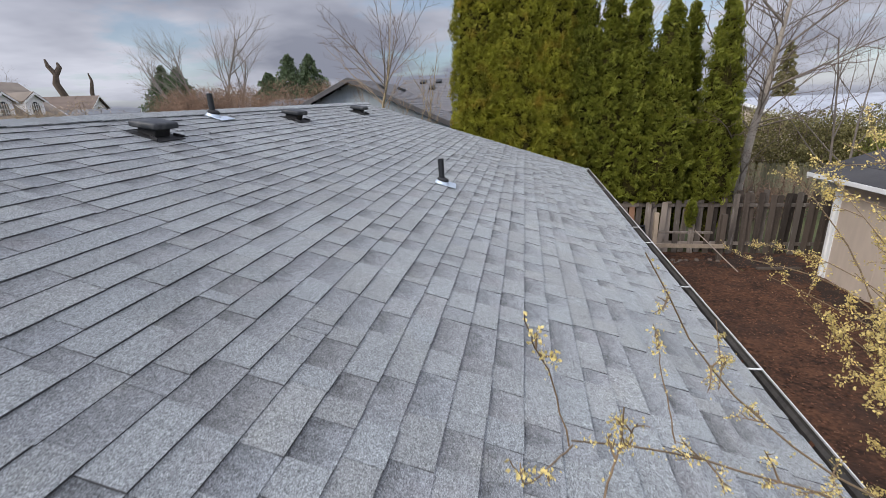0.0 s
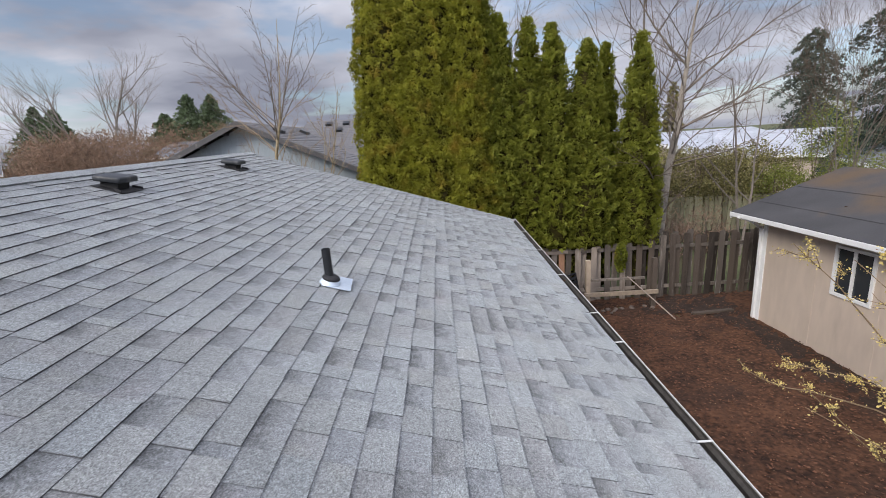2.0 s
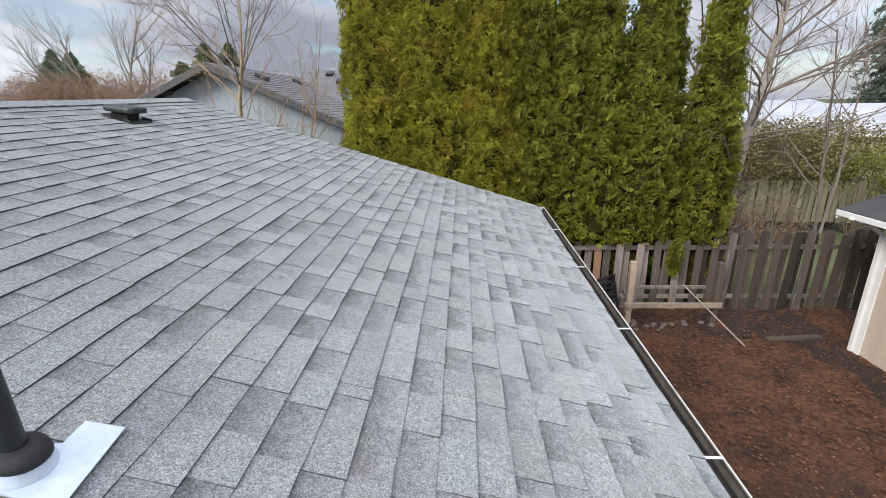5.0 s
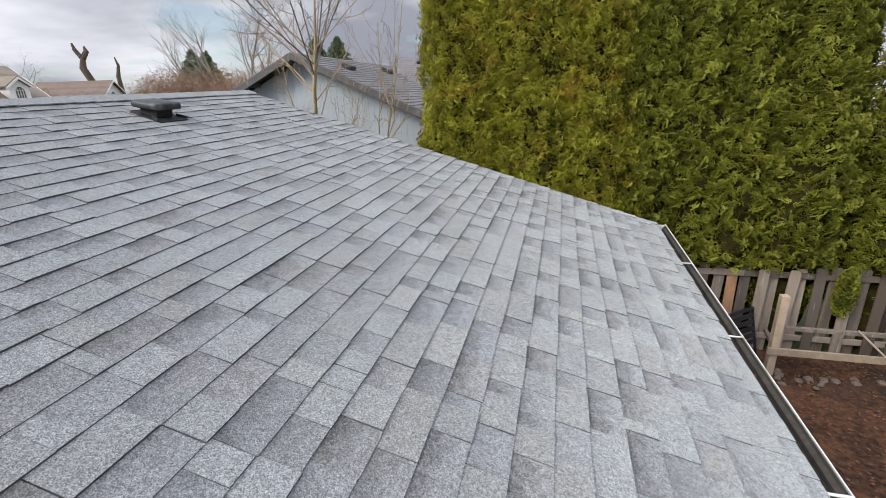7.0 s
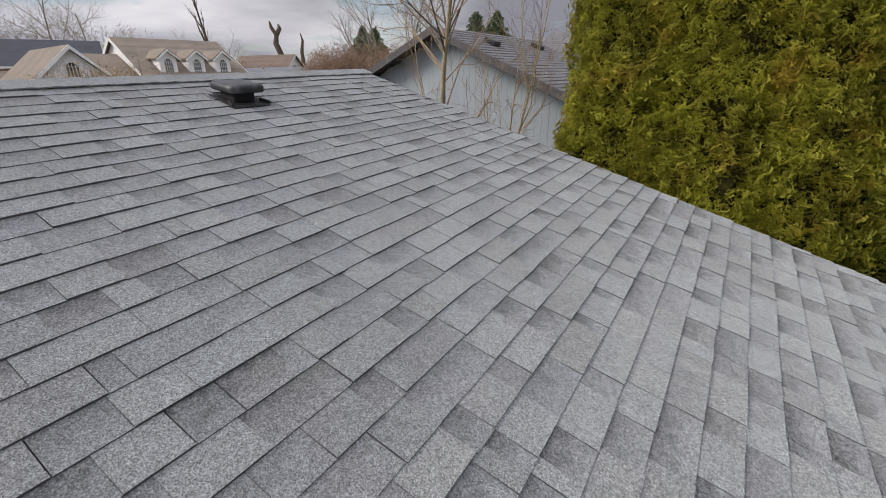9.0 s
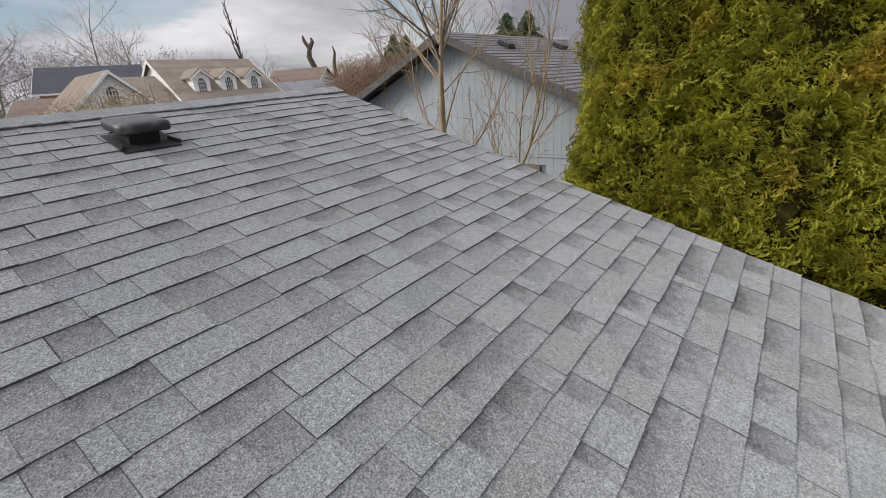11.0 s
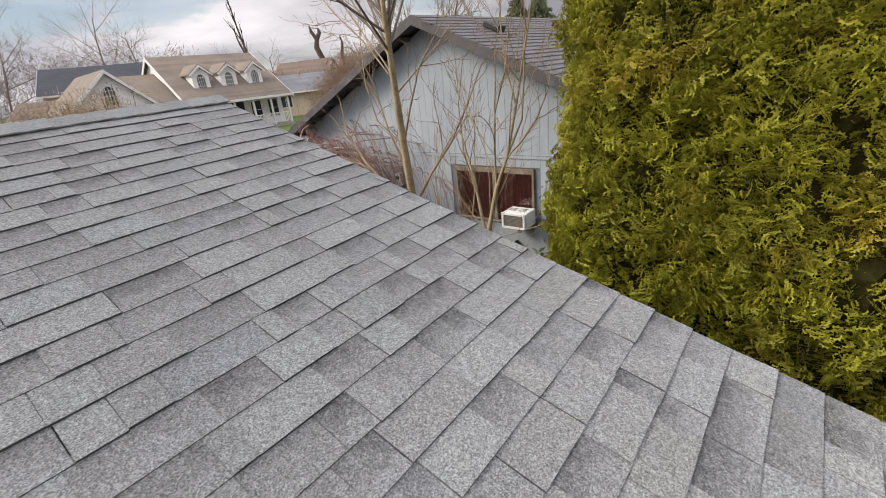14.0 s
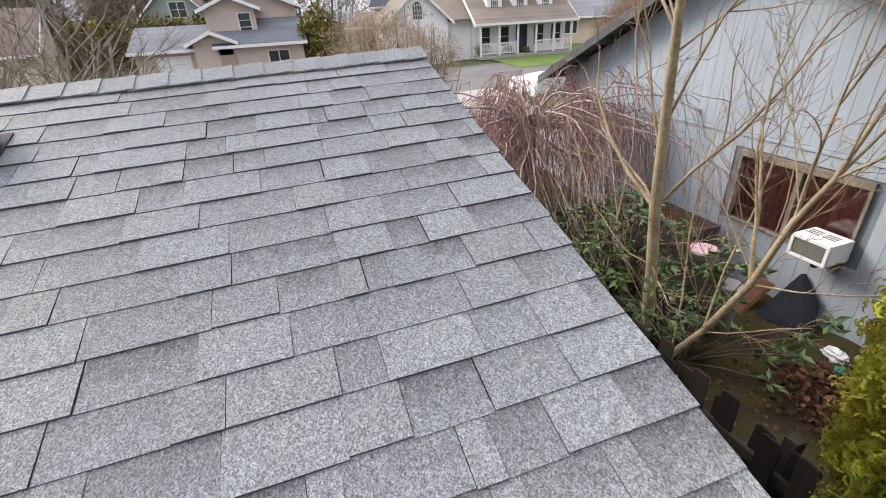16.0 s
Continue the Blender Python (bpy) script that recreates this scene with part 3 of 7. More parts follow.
patch("road", -33.0, -25.0, -60.0, 90.0, M_ROAD, 0.05, "grey asphalt residential street", 1.0, 0.0, 4, cat="road")
patch("driveway", -25.0, -11.0, 15.0, 21.0, M_CONCRETE, 0.06, "pale concrete driveway", 1.0, 0.0, 5, cat="driveway")
patch("front_lawn", -40.0, -29.6, 25.4, 40.0, M_LAWN, 0.07, "bright green mown lawn in front of a white house", 1.0, 0.0, 6, cat="lawn")

# ---- the house under the camera ----
ROOF = pose(0, 0, 2.80, 1.259, 17.596, 0.381)
U_RIDGE, U_EAVE, V_NEAR, V_RAKE, COURSE = -3.5, 1.615, -2.6, 10.82, 0.1405
N_COURSE = 38


roof = thing("house_roof", ROOF, "low-pitched roof of weathered grey laminated asphalt shingles", "roof", kind="structure")
part("roof_deck", prism([(U_RIDGE - 0.01, V_NEAR, -0.012), (U_EAVE - 0.015, V_NEAR, -0.012), (U_EAVE - 0.015, V_RAKE - 0.015, -0.012), (U_RIDGE - 0.01, V_RAKE - 0.015, -0.012)], (0, 0, -0.02)), M_DECK, roof)
part("rake_board", box(((U_RIDGE + U_EAVE) / 2, V_RAKE - 0.045, -0.115), (U_EAVE - U_RIDGE - 0.02, 0.035, 0.16), bevel=0.004), M_TRIM_DARK, roof, "grey painted rake board")
part("drip_edge", box(((U_RIDGE + U_EAVE) / 2, V_RAKE - 0.018, -0.03), (U_EAVE - U_RIDGE - 0.02, 0.012, 0.03)), M_TRIM_DARK, roof)
part("fascia", box((U_EAVE - 0.05, (V_NEAR + V_RAKE) / 2, -0.12), (0.03, V_RAKE - V_NEAR - 0.1, 0.16)), M_TRIM_DARK, roof)

back = thing("rear_roof_slope", Matrix.Translation(ROOF @ Vector((U_RIDGE, 0, 0))) @ pose(0, 0, 0, 1.259, -17.596, 0.381), "far slope of the grey shingle roof", "roof", kind="structure")
part("roof_deck", prism([(0, V_NEAR, -0.012), (-5.1, V_NEAR, -0.012), (-5.1, V_RAKE - 0.015, -0.012), (0, V_RAKE - 0.015, -0.012)], (0, 0, -0.02)), M_DECK, back)
rng = np.random.default_rng(17)
rows = []
for i in range(35):
    v = V_NEAR - rng.uniform(0, 0.3)
    while v < V_RAKE - 0.05:
        w = rng.choice([0.2, 0.28, 0.36, 0.5])
        a, b, t = max(v, V_NEAR), min(v + w, V_RAKE), 0.012
        u0, u1 = -5.1 + i * COURSE, min(-5.1 + (i + 1) * COURSE + 0.02, -0.01)
        rows.append([(u0, a, -0.01), (u1, a, -0.01), (u1, b, -0.01), (u0, b, -0.01), (u0, a, t), (u1, a, 0.002), (u1, b, 0.002), (u0, b, t)])
        v += w
tabs("shingle_rows", rows, M_SHINGLE_ROW, back)["kind"] = "stuff"

# walls below: the long side under the gutter and the gable end
E0, E1 = ROOF @ Vector((U_EAVE - 0.45, V_NEAR + 0.4, -0.1)), ROOF @ Vector((U_EAVE - 0.45, V_RAKE - 0.4, -0.1))
R0, R1 = ROOF @ Vector((U_RIDGE, V_NEAR + 0.4, -0.1)), ROOF @ Vector((U_RIDGE, V_RAKE - 0.4, -0.1))
xl = 2 * R1.x - E1.x
tagged(part("wall_east", prism([(E0.x, E0.y, -0.1), (E1.x, E1.y, -0.1), (E1.x, E1.y, E1.z), (E0.x, E0.y, E0.z)], (-0.14, 0, 0)), M_SIDING), "painted side wall of the house below the gutter", "wall", kind="structure")
tagged(part("wall_north", prism([(E1.x - 0.15, E1.y, -0.1), (xl, E1.y, -0.1), (xl, E1.y, E1.z), (R1.x, E1.y, R1.z), (E1.x - 0.15, E1.y, E1.z + 0.05)], (0, -0.14, 0)), M_SIDING), "painted gable wall of the house", "wall", kind="structure")
tagged(part("wall_south", prism([(E0.x - 0.15, E0.y, -0.1), (xl, E0.y, -0.1), (xl, E0.y, E0.z), (R0.x, E0.y, R0.z), (E0.x - 0.15, E0.y, E0.z + 0.05)], (0, 0.14, 0)), M_SIDING), "painted rear gable wall of the house", "wall", kind="structure")
tagged(part("wall_west", prism([(xl, E0.y + 0.15, -0.1), (xl, E1.y - 0.15, -0.1), (xl, E1.y - 0.15, E1.z - 0.02), (xl, E0.y + 0.15, E0.z - 0.02)], (0.14, 0, 0)), M_SIDING), "painted far side wall of the house", "wall", kind="structure")

# gutter: an open trough with a bright outer lip, straps across it, dead leaves in it
gutter = thing("gutter", ROOF, "white aluminium eaves gutter, dark inside, with dead leaves", "gutter", kind="structure")
slope = radians(17.596)
GX, GW, GD = U_EAVE - 0.02, 0.118, 0.085


def trough(bm, pts, v0, v1):
    a = [bm.verts.new((GX + p[0], v0, p[1])) for p in pts]
    b = [bm.verts.new((GX + p[0], v1, p[1])) for p in pts]
    for i in range(len(a) - 1):
        bm.faces.new((a[i], a[i + 1], b[i + 1], b[i]))


def rot_uv(across, down):
    # plumb cross-section laid into the roof's tilted frame
    return (across * math.cos(slope) + down * math.sin(slope) * 1.0, across * math.sin(slope) - down * math.cos(slope) - 0.012)


shell, lip, inner = bmesh.new(), bmesh.new(), bmesh.new()
V0, V1 = V_NEAR + 0.05, V_RAKE - 0.0
trough(shell, [rot_uv(*p) for p in ((0.0, 0.01), (0.0, 0.1), (0.07, 0.1), (0.098, 0.075), (0.1, 0.045), (GW, 0.03), (GW, 0.0))], V0, V1)
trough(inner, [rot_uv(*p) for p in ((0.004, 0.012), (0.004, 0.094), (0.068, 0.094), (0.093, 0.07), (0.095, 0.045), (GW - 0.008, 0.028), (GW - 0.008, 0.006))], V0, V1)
for p in ((V0, V0 + 0.003), (V1 - 0.003, V1)):
    f = [shell.verts.new((GX + rot_uv(*q)[0], p[0], rot_uv(*q)[1])) for q in ((0, 0.01), (0, 0.1), (0.07, 0.1), (0.098, 0.075), (GW, 0.03), (GW, 0.01))]
    shell.faces.new(f)
part("trough", shell, M_GUTTER, gutter)
part("trough_lining", inner, M_GUTTER_IN, gutter, "dark lining of the gutter")
lc = rot_uv(GW - 0.004, -0.002)
add_box(lip, (GX + lc[0], (V0 + V1) / 2, lc[1]), (0.0065, V1 - V0, 0.008), Matrix.Rotation(-slope, 3, "Y"), 0.003)
part("lip", lip, M_GUTTER, gutter, "bright rolled outer lip")
for v in (10.76, 9.65, 8.43, 7.26, 6.09, 5.48, 4.27, 3.06, 1.86, 0.66, -0.54, -1.74):
    if V0 < v < V1:
        c = rot_uv(GW / 2, -0.002)
        part("strap", box((GX + c[0], v, c[1] + 0.001), (GW, 0.014, 0.005), Matrix.Rotation(-slope, 3, "Y"), 0.0015), M_GUTTER, gutter)
rng = np.random.default_rng(5)
n = 420
pp = np.stack([rng.uniform(0.012, 0.085, n), rng.uniform(V0, V1, n), 0.088 - rng.uniform(0, 0.035, n) * (rng.uniform(size=n) > 0.6)], 1)
pos = np.array([(GX + rot_uv(a, d)[0], v, rot_uv(a, d)[1]) for a, v, d in pp])
bas = turns(rng, n, spread=1.0) * rng.uniform(0.015, 0.05, n)[:, None, None]
litter = scatter("gutter_leaves", LEAF_V, LEAF_F, pos, bas, M_LEAF_LITTER)
litter.matrix_basis = ROOF
tagged(litter, "dead brown leaves lying in the gutter", "leaves", kind="stuff")

# ---- roof fittings ----
PLUMB = ROOF.to_3x3().inverted() @ Vector((0, 0, 1))


def soil_pipe(u, v, height, label, skew):
    t = thing("vent_pipe", ROOF @ pose(u, v, 0.0), label, "vent pipe", "plumbing vents on the roof")
    # the plate is lapped by the course above, which leaves an L of it in sight
    plate = prism([(-0.055, -0.075, 0.017), (0.05, -0.085, 0.017), (0.155, -0.085, 0.017), (0.155, 0.165, 0.017), (0.05, 0.165, 0.017), (0.045, 0.08, 0.017), (-0.06, 0.06, 0.017)], (0, 0, 0.004))
    bmesh.ops.rotate(plate, cent=(0, 0, 0), matrix=Matrix.Rotation(skew, 3, "Z"), verts=plate.verts)
    part("flashing", plate, M_GALV, t, "bright galvanised flashing plate")
    cone = lathe([(0.08, 0.016), (0.073, 0.026), (0.062, 0.046), (0.054, 0.058)], 28)
    part("cone", cone, M_GALV, t, smooth=True)
    part("rubber_collar", lathe([(0.062, 0.05), (0.066, 0.056), (0.06, 0.07), (0.044, 0.08), (0.035, 0.083)], 28), M_RUBBER, t, "black rubber collar", smooth=True)
    b = rod(bmesh.new(), (0, 0, 0.02), tuple(PLUMB * height), 0.031, 0.031, 24)
    top = [f for f in b.faces if f.normal.dot(PLUMB) > 0.9]
    r = bmesh.ops.inset_individual(b, faces=top, thickness=0.006)
    bmesh.ops.translate(b, vec=-PLUMB * 0.08, verts=list({q for f in top for q in f.verts}))
    part("pipe", b, M_BLACK, t, "black plastic pipe")
    return t


def box_vent(u, v):
    t = thing("roof_vent", ROOF @ pose(u, v, 0.0), "low black plastic box vent on the shingles", "roof vent", "box vents near the ridge")
    part("base_flange", box((0.03, 0, 0.012), (0.30, 0.30, 0.005), bevel=0.002), M_RUBBER, t)
    neck = box((0.0, 0, 0.045), (0.165, 0.165, 0.075), bevel=0.01)
    part("neck", neck, M_RUBBER, t)
    cap = bmesh.new()
    rings = []
    for s, z in ((0.116, 0.070), (0.126, 0.072), (0.130, 0.080), (0.130, 0.108), (0.125, 0.120), (0.111, 0.126), (0.06, 0.128)):
        ring = []
        for cx, cy, a0 in ((1, 1, 0), (-1, 1, 90), (-1, -1, 180), (1, -1, 270)):
            for a in (0, 30, 60, 90):
                r = min(0.03, s * 0.6)
                ring.append(cap.verts.new((cx * (s - r) + r * math.cos(radians(a0 + a)), cy * (s * 1.06 - r) + r * math.sin(radians(a0 + a)), z)))
        rings.append(ring)
    for a, b in zip(rings, rings[1:]):
        for k in range(16):
            cap.faces.new((a[k], a[(k + 1) % 16], b[(k + 1) % 16], b[k]))
    cap.faces.new(rings[-1])
    cap.faces.new(rings[0][::-1])
    bmesh.ops.rotate(cap, cent=(0, 0, 0.1), matrix=Matrix.Rotation(radians(-8), 3, "Y"), verts=cap.verts)
    part("hood", cap, M_HOOD, t, smooth=True)
    for s in (-1, 1):
        part("bracket", box((0.12, s * 0.14, 0.026), (0.09, 0.01, 0.02), Matrix.Rotation(s * 0.35, 3, "Z")), M_RUBBER, t)
    return t


soil_pipe(-0.665, 5.28, 0.275, "black plastic plumbing vent pipe in a galvanised flashing", 0.12)
soil_pipe(-3.27, 5.15, 0.25, "black plastic plumbing vent pipe near the ridge", 0.05)
box_vent(-2.95, 3.92)
box_vent(-2.98, 6.43)
box_vent(-2.95, 8.88)

# ridge caps: short folded pieces, each over the end of the last
CAP_W = 0.15


def ridge_caps():
    bend = math.tan(2 * slope)
    v, k = V_NEAR, 0
    rng = np.random.default_rng(8)
    while v < V_RAKE - 0.02:
        ln = min(0.148, V_RAKE + 0.005 - v)
        w = CAP_W + rng.uniform(-0.006, 0.006)
        bm = bmesh.new()
        prof = []
        for s in (1, 0.12, -0.12, -1):
            if s > 0:
                prof.append((U_RIDGE + w * s, 0.012 + 0.006 * (abs(s) < 0.5)))
            else:
                prof.append((U_RIDGE + w * s * math.cos(2 * slope), 0.016 + w * s * math.sin(2 * slope)))
        lo = [[bm.verts.new((u, v - 0.02, z + 0.002)) for u, z in prof], [bm.verts.new((u, v + ln, z + 0.009)) for u, z in prof]]
        dn = [[bm.verts.new((u, v - 0.02, z - 0.006)) for u, z in prof], [bm.verts.new((u, v + ln, z + 0.001)) for u, z in prof]]
        for i in range(3):
            bm.faces.new((lo[0][i], lo[0][i + 1], lo[1][i + 1], lo[1][i]))
            bm.faces.new((lo[1][i], lo[1][i + 1], dn[1][i + 1], dn[1][i]))
        bm.faces.new((lo[0][0], lo[1][0], dn[1][0], dn[0][0]))
        bm.faces.new((lo[0][3], dn[0][3], dn[1][3], lo[1][3]))
        bmesh.ops.recalc_face_normals(bm, faces=bm.faces)
        part("ridge_cap", bm, M_SHINGLE, roof)
        v += 0.143


# ---- fence along the back ----
def fence_y(x):
    return 12.7 + 0.0 * x


def fence_board(h, w):
    bm = prism([(-w / 2, 0, 0.02), (w / 2, 0, 0.02), (w / 2, 0, h - 0.025), (w / 2 - 0.025, 0, h), (-w / 2 + 0.02, 0, h), (-w / 2, 0, h - 0.02)], (0, 0.018, 0))
    me = bpy.data.meshes.new("board")
    bm.to_mesh(me)
    bm.free()
    return me


def back_fence():
    t = thing("fence", pose(0, 0, 0), "weathered grey cedar board fence, boards gappy and uneven", "fence", kind="structure")
    rng = np.random.default_rng(12)
    kinds = {}
    for m in (M_FENCE, M_FENCE_DARK, M_FENCE_TAN, M_FENCE_DARKEST):
        kinds[m.name] = []
        for h in (1.38, 1.42, 1.56, 1.62, 1.66):
            me = fence_board(h, 0.138)
            me.materials.append(m)
            kinds[m.name].append(me)
    yaw = 0.0
    x = -7.2
    k = 0
    while x < 8.4:
        # boards below x 2 and past 4.8 take darker copies of the wood
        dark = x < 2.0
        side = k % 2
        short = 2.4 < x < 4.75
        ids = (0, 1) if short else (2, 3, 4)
        me = kinds[(M_FENCE_DARKEST if dark else M_FENCE_DARK if (x > 4.8 and k % 5) else M_FENCE_TAN if 2.9 < x < 3.05 or 3.45 < x < 3.6 else M_FENCE).name][int(rng.choice(ids))]
        ob = new("board", me)
        ob.parent = t
        ob.matrix_basis = pose(x, fence_y(x) + (0.05 if side else -0.03), rng.uniform(-0.015, 0.02), rng.normal() * 0.8, rng.normal() * 1.3, yaw + rng.normal() * 1.5)
        x += (0.138 + rng.uniform(0.0, 0.008)) if x > 4.75 else 0.150 + rng.uniform(0.02, 0.06) if short else 0.142 + rng.uniform(0.0, 0.02)
        k += 1
    for z in (0.3, 1.3):
        for a in np.arange(-7.2, 8.3, 2.6):
            b = min(a + 2.6, 8.4)
            mx, L = (a + b) / 2, (b - a)
            m = M_FENCE_DARKEST if mx < 1.5 else M_FENCE
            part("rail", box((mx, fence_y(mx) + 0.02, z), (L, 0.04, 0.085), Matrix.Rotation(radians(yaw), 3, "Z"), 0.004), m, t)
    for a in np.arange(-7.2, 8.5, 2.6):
        m = M_FENCE_DARKEST if a < 1.5 else M_FENCE
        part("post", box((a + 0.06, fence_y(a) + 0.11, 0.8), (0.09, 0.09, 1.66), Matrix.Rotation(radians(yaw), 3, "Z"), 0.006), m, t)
    return t


back_fence()


def far_fence():
    t = thing("far_fence", pose(7.4, 18.6, 0.33), "second board fence of greenish weathered wood beyond the yard", "fence", kind="structure")
    rng = np.random.default_rng(4)
    me = fence_board(1.28, 0.14)
    me.materials.append(M_FENCE_GREEN)
    for k in range(70):
        ob = new("board", me)
        ob.parent = t
        ob.matrix_basis = pose(0.16 * k, -0.02 * (k % 2) - 0.02 * k, rng.uniform(-0.02, 0.02), 0, rng.normal() * 1.0, 0)
    for z in (0.35, 1.0):
        part("rail", box((5.6, -0.65, z), (11.3, 0.04, 0.09), Matrix.Rotation(-0.125, 3, "Z")), M_FENCE_GREEN, t)
    return t


far_fence()


# ---- yard things ----
def timber_frame():
    t = thing("timber_frame", pose(3.5, 12.1, 0), "bare timber bench frame standing against the fence", "frame")
    part("post", box((0.0, 0, 0.62), (0.1, 0.1, 1.24), bevel=0.006), M_TIMBER, t)
    part("post", box((1.56, 0.05, 0.6), (0.11, 0.11, 1.2), bevel=0.006), M_FENCE_DARK, t)
    part("rail", box((0.76, -0.07, 0.42), (1.72, 0.04, 0.1), bevel=0.004), M_TIMBER, t)
    part("rail", box((0.68, 0.03, 0.74), (1.3, 0.06, 0.05), bevel=0.004), M_FENCE, t)
    part("brace", box((0.05, 0.2, 0.42), (0.04, 0.5, 0.06), Matrix.Rotation(0.25, 3, "X")), M_FENCE, t)
    return t


timber_frame()
b = rod(bmesh.new(), (4.42, 12.1, 0.8), (5.15, 11.25, 0.04), 0.013, 0.013, 8)
tagged(part("pole", b, M_FENCE), "thin timber pole leaning on the bench frame", "pole")


def grill():
    t = thing("steel_cart", pose(3.28, 12.32, 0), "black slotted steel panel cart leaning beside the fence", "cart")
    rot = Matrix.Rotation(radians(38), 3, "Z")
    lean = rot @ Matrix.Rotation(radians(-14), 3, "X")
    at = lambda x, z: lean @ Vector((x, 0, z))
    for z in (0.30, 0.40, 0.50, 0.60, 0.70):
        part("panel_bar", box(at(0, z), (0.50, 0.016, 0.07), lean, 0.004), M_BLACK, t)
    part("top", box(at(0, 0.80), (0.56, 0.04, 0.05), lean, 0.01), M_BLACK, t)
    for s in (-0.26, 0.26):
        part("leg", box(at(s, 0.41), (0.028, 0.028, 0.82), lean, 0.004), M_RUBBER, t)
    for s in (-0.22, 0.22):
        part("back_leg", box(rot @ Vector((s, 0.24, 0.36)), (0.024, 0.024, 0.73), rot @ Matrix.Rotation(radians(9), 3, "X"), 0.003), M_RUBBER, t)
    return t


grill()
rng = np.random.default_rng(31)
for k in range(16):
    bm = bmesh.new()
    bmesh.ops.create_icosphere(bm, subdivisions=2, radius=1.0)
    s = rng.uniform(0.03, 0.065)
    for v in bm.verts:
        v.co *= s * (1 + 0.35 * noise.noise(v.co * 1.7 + Vector((k * 3.1, 0, 0))))
        v.co.z *= 0.55
    ob = part("stone", bm, M_STONE)
    ob.matrix_basis = pose(3.5 + rng.uniform(0, 1.5), 11.9 + rng.uniform(-0.12, 0.25), 0.05, 0, 0, rng.uniform(0, 360))
    tagged(ob, "broken pale stone lying in the mulch", "stone", "stones by the fence")
tagged(part("plank", box((6.1, 11.5, 0.06), (0.95, 0.1, 0.05), Matrix.Rotation(0.1, 3, "Z"), 0.004), M_FENCE_DARK), "old plank lying flat on the mulch", "plank")

rng = np.random.default_rng(9)
n = 16000
pos = np.stack([rng.uniform(1.5, 6.8, n), rng.uniform(1.0, 12.6, n), np.full(n, 0.045) + rng.uniform(0, 0.012, n)], 1)
bas = turns(rng, n, spread=1.0)
bas[:, 2, :] *= 0.25
bas = bas * rng.uniform(0.02, 0.055, n)[:, None, None]
tagged(scatter("fallen_leaves", LEAF_V, LEAF_F, pos, bas, M_LEAF_LITTER), "scattered dry brown leaves on the mulch", "leaves", kind="stuff")
n = 1700
pos = np.stack([rng.uniform(1.5, 6.7, n), rng.uniform(1.0, 12.4, n), np.full(n, 0.062)], 1)
bas = turns(rng, n, spread=1.0)
bas[:, 2, :] *= 0.2
tagged(scatter("wood_chips", LEAF_V * (0.45, 1, 1), LEAF_F, pos, bas * rng.uniform(0.012, 0.032, n)[:, None, None], M_CHIP), "pale wood chips strewn over the dark mulch", "chips", kind="stuff")


# ---- windows and houses ----
def window(parent, m, w, h, pane_mat=None, bars=1, frame=0.06, sill=False, cross=0, arch=False, name="window"):
    """A framed window; local x across, z up, y out of the wall."""
    t = thing(name, m)
    t.parent = parent
    d = 0.05
    if arch:
        pts_o, pts_i = [], []
        for k in range(13):
            a = math.pi * k / 12
            pts_o.append((w / 2 * math.cos(a), h / 2 - w / 2 + w / 2 * math.sin(a)))
        outer = [(-w / 2, -h / 2), (w / 2, -h / 2)] + pts_o
        part("pane", prism([(x * 0.82, 0.012, z * 0.9) for x, z in outer], (0, -0.01, 0)), pane_mat or M_GLASS, t)
        bm = bmesh.new()
        o = [bm.verts.new((x, 0.03, z)) for x, z in outer]
        i = [bm.verts.new((x * 0.8, 0.03, z * 0.88)) for x, z in outer]
        o2 = [bm.verts.new((x, -0.02, z)) for x, z in outer]
        i2 = [bm.verts.new((x * 0.8, -0.02, z * 0.88)) for x, z in outer]
        for k in range(len(o)):
            j = (k + 1) % len(o)
            bm.faces.new((o[k], o[j], i[j], i[k]))
            bm.faces.new((o[k], o2[k], o2[j], o[j]))
            bm.faces.new((i[k], i[j], i2[j], i2[k]))
        part("window_frame", bm, M_WHITE, t)
        for k in (-1, 0, 1):
            part("bar", box((k * w * 0.22, 0.02, -0.02), (0.035, 0.02, h * 0.8)), M_WHITE, t)
        for k in (-0.25, 0.0, 0.25):
            part("bar", box((0, 0.021, k * h), (w * 0.8, 0.02, 0.035)), M_WHITE, t)
        return t
    bm = bmesh.new()
    for s in (-1, 1):
        add_box(bm, (s * (w / 2 - frame / 2), 0, 0), (frame, d, h), None, 0.004)
        add_box(bm, (0, 0, s * (h / 2 - frame / 2)), (w - 2 * frame + 0.002, d - 0.004, frame), None, 0.004)
    part("window_frame", bm, M_WHITE, t)
    n = bars + 1
    pw = (w - 2 * frame) / n
    for k in range(n):
        part("pane", box((-w / 2 + frame + pw * (k + 0.5), -0.008, 0), (pw - 0.01, 0.008, h - 2 * frame)), pane_mat or M_GLASS, t)
    for k in range(1, n):
        part("bar", box((-w / 2 + frame + pw * k, 0.004, 0), (frame * 0.8, d * 0.8, h - 2 * frame)), M_WHITE, t)
    for k in range(cross):
        part("bar", box((0, 0.005, -h / 2 + frame + (h - 2 * frame) * (k + 1) / (cross + 1)), (w - 2 * frame, d * 0.5, 0.03)), M_WHITE, t)
    if sill:
        part("window_sill", box((0, 0.03, -h / 2 - 0.02), (w + 0.08, 0.1, 0.04), bevel=0.004), M_WHITE, t)
    return t


